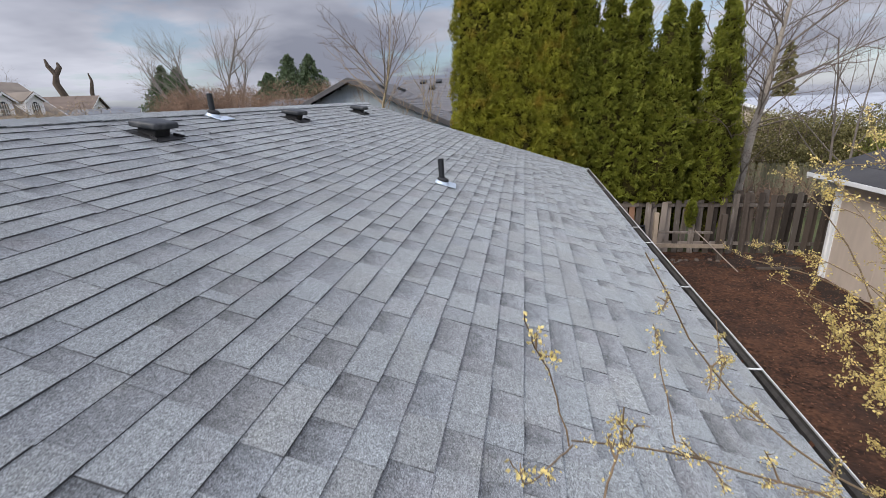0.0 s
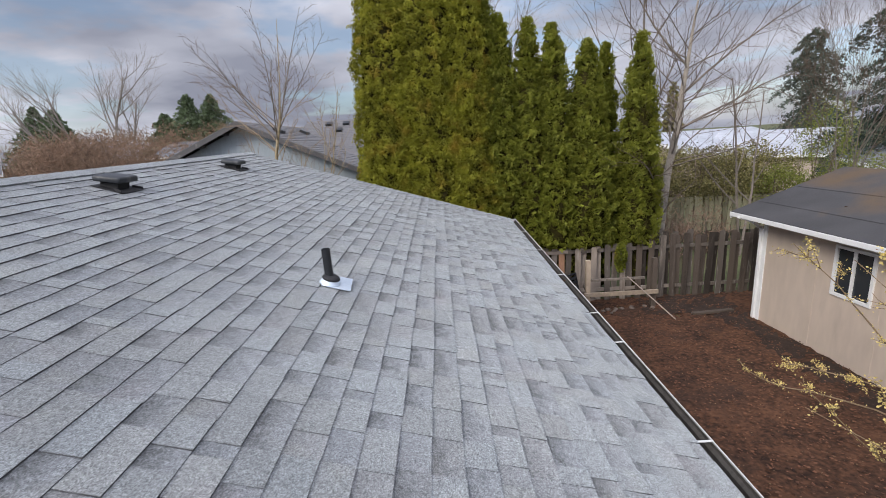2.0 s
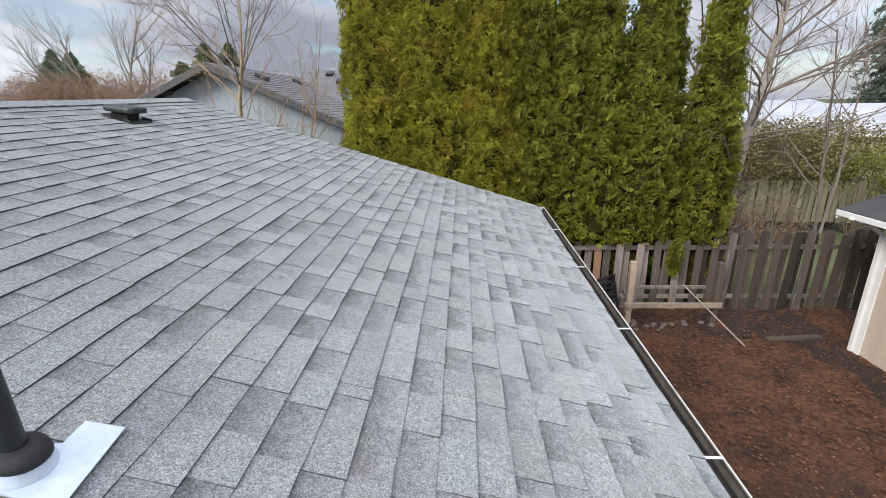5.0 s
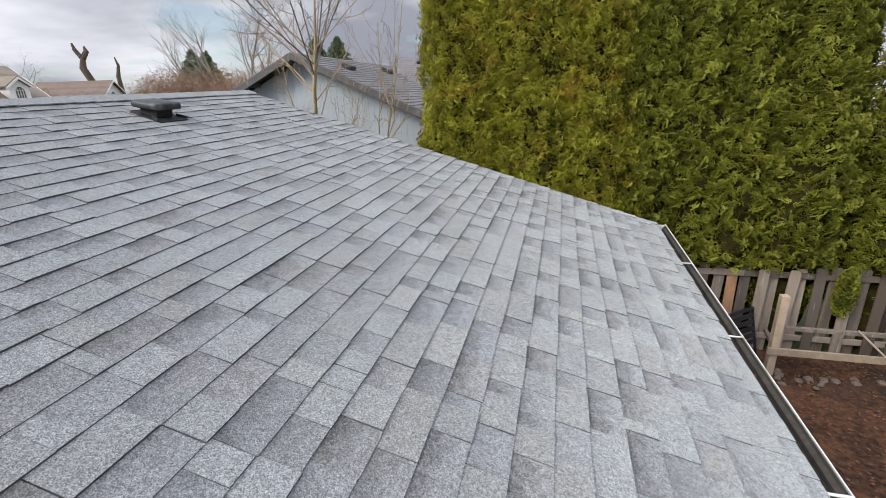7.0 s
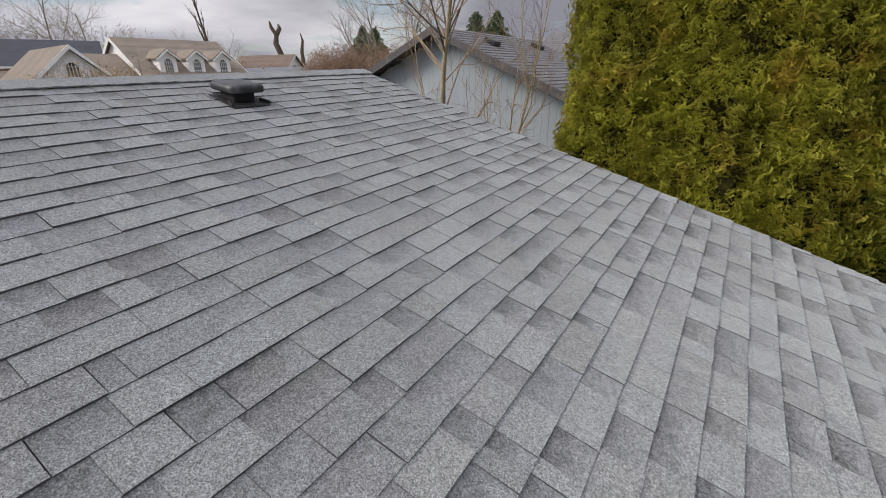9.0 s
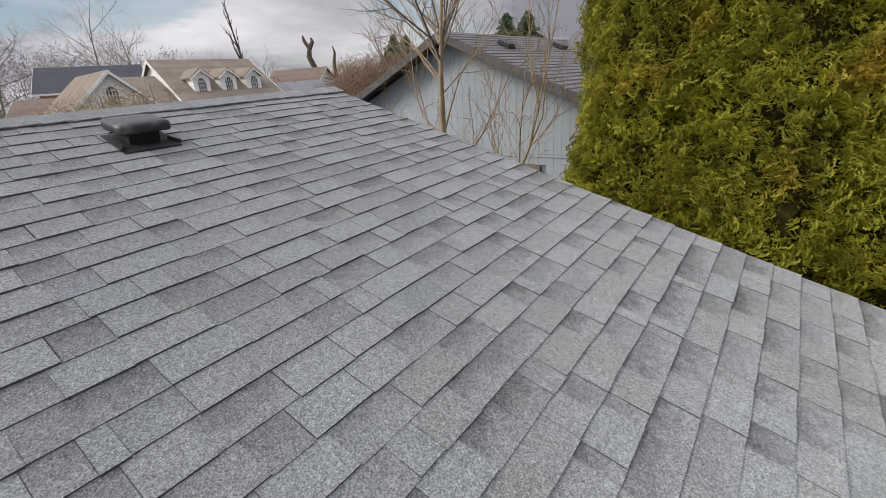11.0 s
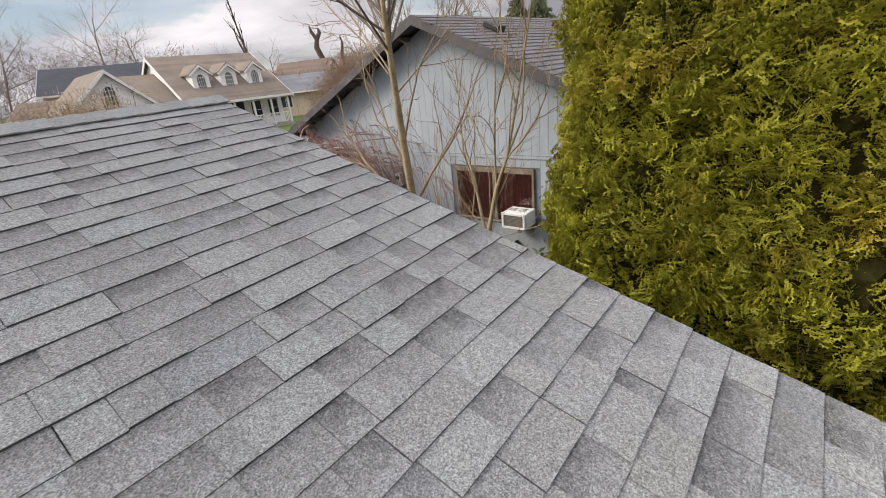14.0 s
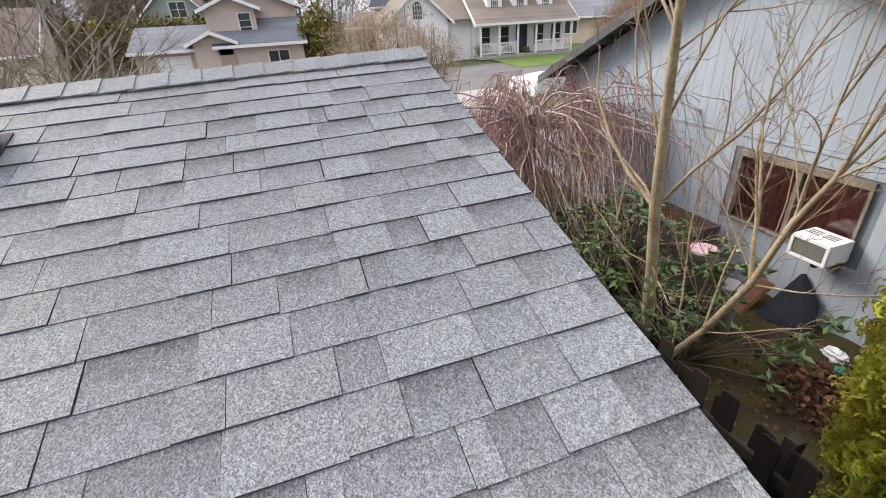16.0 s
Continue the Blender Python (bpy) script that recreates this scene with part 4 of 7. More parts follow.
def facing(side, along, z, off):
    """The pose of an opening on one side of a house block: its y axis points out."""
    return {"F": pose(off, along, z, 0, 0, -90), "B": pose(-off, along, z, 0, 0, 90), "R": pose(along, off, z, 0, 0, 0), "L": pose(along, -off, z, 0, 0, 180)}[side]


def courses(name, parent, L, run, rise, ridge_z, sign, mat, y0=0.0, step=0.3, over=0.0):
    """Roofing on one slope in lapped courses; ridge along local y."""
    ln = math.hypot(run, rise)
    n = max(int(ln / step), 3)
    cs = []
    for i in range(n):
        s0, s1 = i / n, min((i + 1) / n + 0.02, 1.0)
        x0, z0 = sign * run * s1, ridge_z - rise * s1
        x1, z1 = sign * run * s0, ridge_z - rise * s0
        a, b = y0 - L / 2, y0 + L / 2
        cs.append([(x0, a, z0 - 0.05), (x1, a, z1 - 0.05), (x1, b, z1 - 0.05), (x0, b, z0 - 0.05), (x0, a, z0 + 0.008), (x1, a, z1), (x1, b, z1), (x0, b, z0 + 0.008)])
    o = tabs(name, cs, mat, parent)
    o["kind"] = "stuff"
    return o


def house(name, m, L, W, wall_h, pitch, wall_mat, roof_mat, label, over=0.45, windows=(), group="", step=0.3, trim=None):
    """A gabled house: ridge along local y, front towards local +x, ground at local z 0."""
    t = thing(name, m, label, "house", group)
    rise = W / 2 * pitch
    part("wall", prism([(-W / 2, -L / 2, -1.0), (W / 2, -L / 2, -1.0), (W / 2, -L / 2, wall_h), (0, -L / 2, wall_h + rise), (-W / 2, -L / 2, wall_h)], (0, L, 0)), wall_mat, t)
    run = W / 2 + over
    rz = wall_h + rise + 0.1
    for s in (-1, 1):
        courses("roof", t, L + 2 * over, run, run * pitch, rz, s, roof_mat, step=step)
        part("fascia", box((s * run, 0, rz - run * pitch - 0.07), (0.04, L + 2 * over, 0.16)), trim or M_WHITE, t)
        for e in (-1, 1):
            y = e * (L / 2 + over)
            part("rake_board", prism([(0, y, rz - 0.02), (s * run, y, rz - run * pitch - 0.02), (s * run, y, rz - run * pitch - 0.2), (0, y, rz - 0.2)], (0, 0.035 * e, 0)), trim or M_WHITE, t)
    for side, along, z, w, h, kind in windows:
        off = {"F": W / 2, "B": W / 2, "R": L / 2, "L": L / 2}[side] + 0.01
        window(t, facing(side, along, z, off), w, h, arch=kind == "arch", bars=1 if kind != "single" else 0, cross=1 if kind == "grid" else 0)
    return t


# the garden shed
def shed():
    t = thing("shed", pose(6.82, 6.45, 0, 0, 0, 0.5), "beige plywood garden shed with a black roll roof and white trim", "shed")
    y0, y1, x1, zt = -5.0, 4.65, 3.8, 2.16
    part("wall", prism([(0, y1, 0.0), (x1, y1, 0.0), (x1, y1, zt), (x1 / 2, y1, zt + 0.58), (0, y1, zt)], (0, -0.09, 0)), M_SHED, t)
    part("wall", prism([(0, y0, 0.0), (x1, y0, 0.0), (x1, y0, zt), (x1 / 2, y0, zt + 0.58), (0, y0, zt)], (0, 0.09, 0)), M_SHED, t)
    wy0, wy1, wz0, wz1 = 2.25, 2.93, 1.20, 2.01
    ya, yb = y0 + 0.09, y1 - 0.09
    wall = bmesh.new()
    for a, b, c, d in ((ya, wy0, 0.0, zt), (wy1, yb, 0.0, zt), (wy0, wy1, 0.0, wz0), (wy0, wy1, wz1, zt)):
        add_box(wall, (0.045, (a + b) / 2, (c + d) / 2), (0.09, b - a, d - c))
    part("wall", wall, M_SHED, t)
    part("wall", box((x1 - 0.045, (ya + yb) / 2, zt / 2), (0.09, yb - ya, zt)), M_SHED, t)
    window(t, pose(-0.005, (wy0 + wy1) / 2, (wz0 + wz1) / 2, 0, 0, 90), wy1 - wy0 + 0.06, wz1 - wz0 + 0.06, frame=0.055, bars=1, sill=False)
    pit, xr, ex = 0.34, x1 / 2, -0.40
    zr = zt + 0.12 + (xr - ex) * pit
    for s, xe in ((-1, ex), (1, x1 + 0.42)):
        bm = prism([(xe, y0 - 0.4, zt + 0.10), (xr, y0 - 0.4, zr), (xr, y1 + 0.5, zr), (xe, y1 + 0.5, zt + 0.10)], (0, 0, 0.03))
        part("roof", bm, M_SHED_ROOF, t)
        # lapped rolls of roofing
        for k in range(1, 3):
            f0 = k / 3.0
            x, z = xe + (xr - xe) * f0, zt + 0.10 + (zr - zt - 0.10) * f0
            part("roll_lap", box((x, (y0 + y1 + 0.1) / 2, z + 0.033), (0.5, y1 - y0 + 0.88, 0.006), Matrix.Rotation(-math.atan(pit) * (1 if s < 0 else -1), 3, "Y")), M_SHED_ROOF, t)
    part("fascia", box((ex - 0.012, (y0 + y1 + 0.1) / 2, zt + 0.075), (0.024, y1 - y0 + 0.92, 0.085), bevel=0.004), M_WHITE, t, "white painted fascia board")
    for s, xe in ((-1, ex), (1, x1 + 0.42)):
        part("rake_board", prism([(xe, y1 + 0.5, zt + 0.10), (xr, y1 + 0.5, zr), (xr, y1 + 0.5, zr - 0.12), (xe, y1 + 0.5, zt - 0.02)], (0, 0.025, 0)), M_WHITE, t)
    part("corner_trim", box((-0.012, y1 - 0.05, zt / 2), (0.02, 0.09, zt), bevel=0.003), M_WHITE, t)
    part("corner_trim", box((0.05, y1 + 0.012, zt / 2), (0.12, 0.022, zt)), M_WHITE, t)
    pipe = bmesh.new()
    add_box(pipe, (-0.3, y1 + 0.2, zt + 0.0), (0.3, 0.06, 0.05), Matrix.Rotation(0.35, 3, "Y"), 0.006)
    add_box(pipe, (-0.1, y1 + 0.1, zt - 0.12), (0.22, 0.06, 0.05), Matrix.Rotation(0.6, 3, "Y"), 0.006)
    add_box(pipe, (-0.03, y1 + 0.05, zt / 2 - 0.08), (0.05, 0.07, zt - 0.22), None, 0.006)
    part("downspout", pipe, M_WHITE, t, "white downspout at the corner")
    for k in range(7):
        part("panel_joint", box((-0.002, -4.0 + 1.22 * k, zt / 2), (0.008, 0.05, zt - 0.02)), M_SHED, t)
    rng = np.random.default_rng(21)
    return t


shed()
rng = np.random.default_rng(6)
n = 60
pos = np.stack([rng.uniform(6.3, 8.0, n), rng.uniform(4.0, 11.2, n), np.zeros(n)], 1)
pos[:, 2] = 2.30 + (pos[:, 0] - 6.42) * 0.34
bas = turns(rng, n)
bas[:, 2, :] *= 0.3
tagged(scatter("shed_roof_litter", LEAF_V, LEAF_F, pos, bas * rng.uniform(0.03, 0.08, n)[:, None, None], M_LEAF_LITTER), "twigs and leaves fallen on the shed roof", "leaves", kind="stuff")
n = 34
pos = np.stack([6.46 + np.abs(rng.normal(size=n)) * 0.16, rng.uniform(3.4, 8.6, n), np.zeros(n)], 1)
pos[:, 2] = 2.305 + (pos[:, 0] - 6.42) * 0.34
bas = turns(rng, n)
bas[:, 2, :] *= 0.3
tagged(scatter("lichen_flakes", LEAF_V, LEAF_F, pos, bas * rng.uniform(0.03, 0.075, n)[:, None, None], M_BAG), "pale lichen flakes along the edge of the shed roof", "lichen", kind="stuff")
lines = []
grow(np.random.default_rng(3), (7.4, 9.0, 2.68), (0.5, -0.85, 0.12), 0.6, 0.012, 0, 1, lines, 0.1, 4, 0.8, 0)
tagged(tubes("fallen_branch", [(p, r) for l, p, r in lines], M_BARK_GREY), "broken grey branch lying on the shed roof", "branch")


# ---- the neighbour's house ----
def neighbour():
    X0, X1, YW, XP, ZP, PIT = -9.48, -1.38, 15.75, -5.43, 4.85, 0.445
    t = thing("neighbour_house", pose(XP, YW, 0), "blue-grey neighbouring house with vertical grooved siding and a dark shingle roof", "house")
    hw, depth, over, oy = (X1 - X0) / 2, 13.0, 0.45, 0.4
    ez = ZP - hw * PIT
    wx0, wx1, wz0, wz1 = -5.11 - XP, -3.51 - XP, 1.45, 2.44
    # backing sheet with the window's hole, then the boards on it
    bm = bmesh.new()
    for a, b, c, d in ((-hw, wx0, 0.0, wz1), (wx1, hw, 0.0, wz1), (wx0, wx1, 0.0, wz0)):
        add_box(bm, ((a + b) / 2, 0.07, (c + d) / 2), (b - a, 0.1, d - c))
    part("wall", bm, M_SIDING_BACK, t)
    part("wall", prism([(-hw, 0.02, wz1), (hw, 0.02, wz1), (hw, 0.02, ez), (0, 0.02, ZP), (-hw, 0.02, ez)], (0, 0.1, 0)), M_SIDING_BACK, t)
    bw, x = 0.152, -hw
    while x < hw - 0.01:
        a, b = x + 0.0022, min(x + bw - 0.0022, hw)
        top = lambda q: ZP - abs(q) * PIT
        spans = [(0.02, 2.60), (2.66, None)]
        for lo, hi in spans:
            cuts = [(lo, hi)]
            if hi and b > wx0 - 0.02 and a < wx1 + 0.02:
                cuts = [(lo, wz0 - 0.02), (wz1 + 0.02, hi)]
            for c, d in cuts:
                za, zb = (d, d) if d else (top(a), top(b))
                part("plank", prism([(a, 0.0, c), (b, 0.0, c), (b, 0.0, zb), (a, 0.0, za)], (0, 0.019, 0)), M_SIDING, t)
        x += bw
    part("band_board", box((0, 0.0, 2.63), (2 * hw, 0.035, 0.05), bevel=0.003), M_SIDING, t)
    for s in (-1, 1):
        part("side_wall", box((s * (hw - 0.05), depth / 2 + 0.1, ez / 2), (0.1, depth - 0.1, ez)), M_SIDING, t)
    part("rear_wall", prism([(-hw, depth, 0.0), (hw, depth, 0.0), (hw, depth, ez), (0, depth, ZP), (-hw, depth, ez)], (0, 0.1, 0)), M_SIDING, t)
    # roof
    run, zr = hw + over, ZP + 0.12
    rng = np.random.default_rng(44)
    for s in (-1, 1):
        part("roof_deck", prism([(0, -oy, zr - 0.02), (s * run, -oy, zr - run * PIT - 0.02), (s * run, -oy, zr - run * PIT - 0.07), (0, -oy, zr - 0.07)], (0, depth + 2 * oy, 0)), M_TRIM_DARK, t)
        cs, ln = [], run * math.hypot(1, PIT)
        n = int(ln / 0.145)
        for i in range(n):
            v = -oy - 0.02 - rng.uniform(0, 0.3)
            s0, s1 = i / n, (i + 1.12) / n
            while v < depth + oy:
                w = rng.choice([0.24, 0.36, 0.48])
                a, b = max(v, -oy - 0.02), v + w - 0.006
                xa, xb = s * run * min(s1, 1.01), s * run * s0
                za, zb = zr - run * PIT * s1, zr - run * PIT * s0
                k = 0.014 + rng.uniform(0, 0.006)
                cs.append([(xa, a, za - 0.01), (xb, a, zb - 0.01), (xb, b, zb - 0.01), (xa, b, za - 0.01), (xa, a, za + k), (xb, a, zb + 0.002), (xb, b, zb + 0.002), (xa, b, za + k)])
                v += w
        tabs("roof_shingles", cs, M_SHINGLE_DARK, t)["kind"] = "stuff"
        part("rake_board", prism([(0, -oy - 0.04, zr - 0.01), (s * run, -oy - 0.04, zr - run * PIT - 0.01), (s * run, -oy - 0.04, zr - run * PIT - 0.15), (0, -oy - 0.04, zr - 0.15)], (0, 0.036, 0)), M_TRIM_DARK, t, "grey painted rake board")
        for k in range(6):
            f = (k + 0.6) / 6.2
            part("lookout", box((s * run * f, -oy / 2 - 0.01, zr - run * PIT * f - 0.13), (0.045, oy - 0.03, 0.09)), M_TRIM_DARK, t)
    for y in (0.9, 3.6):
        part("roof_vent", box((0.75, y, zr - 0.75 * PIT + 0.07), (0.3, 0.3, 0.1), Matrix.Rotation(math.atan(PIT), 3, "Y"), 0.02), M_BLACK, t)
    # a higher cross roof further along, its ridge square to the main one
    cs = thing("cross_roof", pose(3.85, 6.0, 5.2, 0, 0, -90))
    cs.parent = t
    for s, run in ((1, 3.2), (-1, 4.0)):
        courses("roof", cs, 7.2, run, run * PIT, 0.0, s, M_SHINGLE_DARK, step=0.16)
        part("rake_board", prism([(0, -3.62, 0.0), (s * run, -3.62, -run * PIT), (s * run, -3.62, -run * PIT - 0.14), (0, -3.62, -0.14)], (0, 0.03, 0)), M_TRIM_DARK, cs)
    part("gable_wall", prism([(-3.6, -3.3, -2.2), (2.9, -3.3, -2.2), (2.9, -3.3, -1.4), (0, -3.3, -0.1), (-3.6, -3.3, -1.7)], (0, 6.5, 0)), M_SIDING, cs)
    for x, y in ((0.5, -2.6), (0.5, -1.9), (1.1, -2.1)):
        part("roof_vent", box((x, y, -x * PIT + 0.06), (0.26, 0.26, 0.09), Matrix.Rotation(math.atan(PIT), 3, "Y"), 0.02), M_BLACK, cs)
    # window with a drawn red curtain
    w, h, xc, zc = wx1 - wx0, wz1 - wz0, (wx0 + wx1) / 2, (wz0 + wz1) / 2
    win = thing("window", pose(xc, 0.0, zc))
    win.parent = t
    M_OLD = M_OLD_WOOD
    fr = bmesh.new()
    for s in (-1, 1):
        add_box(fr, (s * (w / 2 - 0.018), 0.0, 0), (0.036, 0.06, h), None, 0.004)
    add_box(fr, (0, 0.0, h / 2 - 0.045), (w - 0.072, 0.06, 0.09), None, 0.004)
    add_box(fr, (0, 0.0, -h / 2 + 0.015), (w - 0.072, 0.07, 0.03), None, 0.004)
    part("window_frame", fr, M_OLD, win, "bare wooden window frame")
    part("mullion", box((0.02, 0.005, -0.03), (0.06, 0.05, h - 0.14), bevel=0.003), M_OLD, win)
    part("pane", box((0, 0.03, -0.03), (w - 0.1, 0.006, h - 0.14)), GLASS_CLEAR, win)
    cur = bmesh.new()
    nx = 60
    tp = [cur.verts.new((-w / 2 + 0.05 + (w - 0.1) * i / nx, 0.055 + 0.014 * math.sin(i * 1.25), h / 2 - 0.08)) for i in range(nx + 1)]
    bt = [cur.verts.new((-w / 2 + 0.05 + (w - 0.1) * i / nx, 0.055 + 0.016 * math.sin(i * 1.25 + 0.3), -h / 2 + 0.03)) for i in range(nx + 1)]
    for i in range(nx):
        cur.faces.new((bt[i], bt[i + 1], tp[i + 1], tp[i]))
    part("curtain", cur, M_CURTAIN, win, "drawn dark red curtain", smooth=True)
    part("back_board", box((0, 0.16, 0), (w, 0.02, h)), M_SIDING_BACK, win)
    return t


def clear_glass():
    m = bpy.data.materials.new("clear_glass")
    m.use_nodes = True
    n, l = m.node_tree.nodes, m.node_tree.links
    gl, tr, mx, fr = n.new("ShaderNodeBsdfGlossy"), n.new("ShaderNodeBsdfTransparent"), n.new("ShaderNodeMixShader"), n.new("ShaderNodeFresnel")
    gl.inputs["Roughness"].default_value = 0.03
    l.new(fr.outputs[0], mx.inputs[0])
    l.new(tr.outputs[0], mx.inputs[1])
    l.new(gl.outputs[0], mx.inputs[2])
    l.new(mx.outputs[0], n["Material Output"].inputs["Surface"])
    return m


GLASS_CLEAR = clear_glass()
neighbour()


def air_conditioner():
    t = thing("air_conditioner", pose(-3.70, 15.52, 1.655), "white window air conditioner hanging out under the red curtain", "air conditioner")
    w, d, h = 0.43, 0.37, 0.265
    part("housing", box((0, 0.02, 0), (w, d - 0.04, h), bevel=0.012), M_WHITE, t)
    part("grille", box((0, -d / 2 + 0.012, 0), (w - 0.07, 0.02, h - 0.07)), M_AC_GRILLE, t, "dark rear grille")
    fr = bmesh.new()
    for s in (-1, 1):
        add_box(fr, (s * (w / 2 - 0.018), -d / 2, 0), (0.036, 0.035, h), None, 0.005)
        add_box(fr, (0, -d / 2, s * (h / 2 - 0.018)), (w - 0.07, 0.034, 0.036), None, 0.005)
    part("rim", fr, M_WHITE, t)
    for k in range(9):
        part("fin", box((0, -d / 2 - 0.001, -h / 2 + 0.042 + k * 0.0226), (w - 0.08, 0.008, 0.006)), M_AC_GRILLE, t)
    for s in (-0.16, 0.02):
        for q in range(3):
            part("louvre", box((s + 0.05, -0.02 + q * 0.05, h / 2 + 0.002), (0.14, 0.02, 0.005)), M_AC_GRILLE, t)
    part("bracket", box((0.05, 0.05, -h / 2 - 0.05), (0.05, 0.3, 0.08)), M_BLACK, t)
    return t


air_conditioner()
m_box = thing("meter_box", pose(-6.55, 15.7, 2.1), "small white meter box on the siding", "meter box")
part("case", box((0, 0, 0), (0.12, 0.1, 0.26), bevel=0.012), M_WHITE, m_box)
part("dial", rod(bmesh.new(), (0, -0.06, 0.04), (0, -0.045, 0.04), 0.04, 0.04, 16), M_GLASS, m_box)


# ---- arborvitae hedge behind the fence ----
SPRAY_V, SPRAY_F = fan(3, 0.62, 0.9)
SPRAY_F = SPRAY_F[:, (1, 2, 3)]


HEDGE = ((-0.80, 12.9, 8.6, 0.84, 2.6), (0.05, 12.9, 8.8, 0.92, 2.6), (0.75, 13.0, 8.3, 0.85, 2.2), (1.22, 13.1, 7.6, 0.62, 1.8), (1.69, 13.1, 6.73, 0.58, 1.5),
         (2.34, 13.1, 6.6, 0.56, 1.4), (2.91, 13.1, 6.47, 0.60, 1.3), (3.70, 13.1, 6.08, 0.62, 1.6), (4.36, 13.75, 6.1, 0.42, 1.3), (4.95, 13.1, 6.18, 0.52, 1.4))


def column(f, h, r, top):
    """Radius of a columnar crown at the fraction f of its height."""
    f = np.clip(f, 0, 1)
    return r * np.clip(0.56 + f * 2.0, 0, 1) * np.clip(1 - f ** (2 * top), 0, 1) ** 0.75 * (1 + 0.16 * np.exp(-((f * h - 2.6) / 0.75) ** 2))


def arborvitae(x, y, h, r, seed, top=2.0, dens=2900, size=1.0, leaf=None, tip=None):
    rng = np.random.default_rng(seed)
    t = thing("arborvitae", pose(x, y, 0), "tall yellow-green columnar arborvitae in a dense hedge row behind the fence", "tree", "arborvitae hedge row")
    tubes("trunk", [(np.array([(0, 0, -0.1), (0.02, 0, h * 0.5), (0, 0.01, h * 0.93)]), [0.09, 0.06, 0.01])], M_BARK_DARK, t, sides=7)

    def radius(f):
        return column(f, h, r, top)

    # inner hull, coloured near black for the shade deep between the sprays
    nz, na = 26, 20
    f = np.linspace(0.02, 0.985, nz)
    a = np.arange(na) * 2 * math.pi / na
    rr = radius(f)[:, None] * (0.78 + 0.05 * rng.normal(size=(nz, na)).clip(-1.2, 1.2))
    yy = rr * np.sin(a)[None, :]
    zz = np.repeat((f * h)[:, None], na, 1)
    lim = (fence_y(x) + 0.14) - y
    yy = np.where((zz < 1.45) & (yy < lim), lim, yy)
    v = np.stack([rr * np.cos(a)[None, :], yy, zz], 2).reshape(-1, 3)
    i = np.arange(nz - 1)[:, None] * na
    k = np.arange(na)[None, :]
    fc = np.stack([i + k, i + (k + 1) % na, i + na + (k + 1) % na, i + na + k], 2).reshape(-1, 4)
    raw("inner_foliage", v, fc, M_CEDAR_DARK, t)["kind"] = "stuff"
    # sprays in hanging clumps with dark gaps between; few at the unseen back
    n = int(dens * 2 * math.pi * r * h * 0.8 / 12)
    fz = rng.uniform(0.09, 1, n) ** 0.93
    az = rng.uniform(0, 2 * math.pi, n)
    some = (np.sin(az) < 0.25) | (rng.uniform(size=n) < 0.1)
    some &= (rng.uniform(size=n) < np.where(fz * h < 5.4, 1.0, np.where(fz * h < 7.6, 0.5, 0.15)))
    fz, az = fz[some], az[some]
    P = np.stack([np.cos(az) * r, np.sin(az) * r, fz * h], 1)
    lump = np.array([noise.noise(Vector((p[0] * 2.2 + seed, p[1] * 2.2, p[2] * 1.3))) for p in P])
    clump = np.array([noise.noise(Vector((p[0] * 6.5 + seed, p[1] * 6.5, p[2] * 4.8))) for p in P])
    fine = np.array([noise.noise(Vector((p[0] * 15 + seed, p[1] * 15, p[2] * 12))) for p in P])
    gap = (clump + 0.4 * lump + 0.3 * fine) < -0.24
    keep = ~gap | (rng.uniform(size=len(fz)) < 0.62)
    fz, az, lump, clump, fine, gap = fz[keep], az[keep], lump[keep], clump[keep], fine[keep], gap[keep]
    n = len(fz)
    depth = rng.uniform(0, 1, n) ** 2.5 * 0.14 + gap * rng.uniform(0.02, 0.13, n)
    rad = radius(fz) * (0.95 + 0.10 * lump) + 0.13 * clump + 0.06 * fine - depth
    out = np.stack([np.cos(az), np.sin(az), np.zeros(n)], 1)
    pos = out * np.maximum(rad, 0.02)[:, None]
    pos[:, 2] = fz * h
    low = (pos[:, 2] < 1.42) & (pos[:, 1] < lim)
    # nothing grows deep inside the next tree
    for x2, y2, h2, r2, top2 in HEDGE:
        if x2 != x:
            low |= np.hypot(pos[:, 0] + x - x2, pos[:, 1] + y - y2) < 0.74 * column(pos[:, 2] / h2, h2, r2, top2)
    pos, out, fz = pos[~low], out[~low], fz[~low]
    n = len(pos)
    # each clump is a flat plume of sprays that point outwards and up, the young tips paler
    m = 13
    d = out * 0.72 + np.array([0, 0, 0.42]) + rng.normal(size=(n, 3)) * 0.34
    d /= np.linalg.norm(d, axis=1)[:, None]
    s = np.cross(d, out + rng.normal(size=(n, 3)) * 0.5)
    s /= np.linalg.norm(s, axis=1)[:, None] + 1e-9
    along, side = rng.uniform(-0.05, 0.07, (n, m)) * size ** 0.4, rng.normal(size=(n, m))
    wide = 0.03 * (1.1 - 5.5 * np.abs(along - 0.01))
    pos = (pos[:, None, :] + d[:, None, :] * along[..., None] + s[:, None, :] * (side * wide)[..., None] + rng.normal(size=(n, m, 3)) * 0.007).reshape(-1, 3)
    dd = (d[:, None, :] + s[:, None, :] * (side * 0.38)[..., None] + rng.normal(size=(n, m, 3)) * 0.1).reshape(-1, 3)
    dd /= np.linalg.norm(dd, axis=1)[:, None]
    zz = np.cross(np.repeat(s, m, 0), dd) + rng.normal(size=dd.shape) * 0.12
    xx = np.cross(dd, zz)
    xx /= np.linalg.norm(xx, axis=1)[:, None] + 1e-9
    b = np.stack([xx, dd, np.cross(xx, dd)], axis=2)
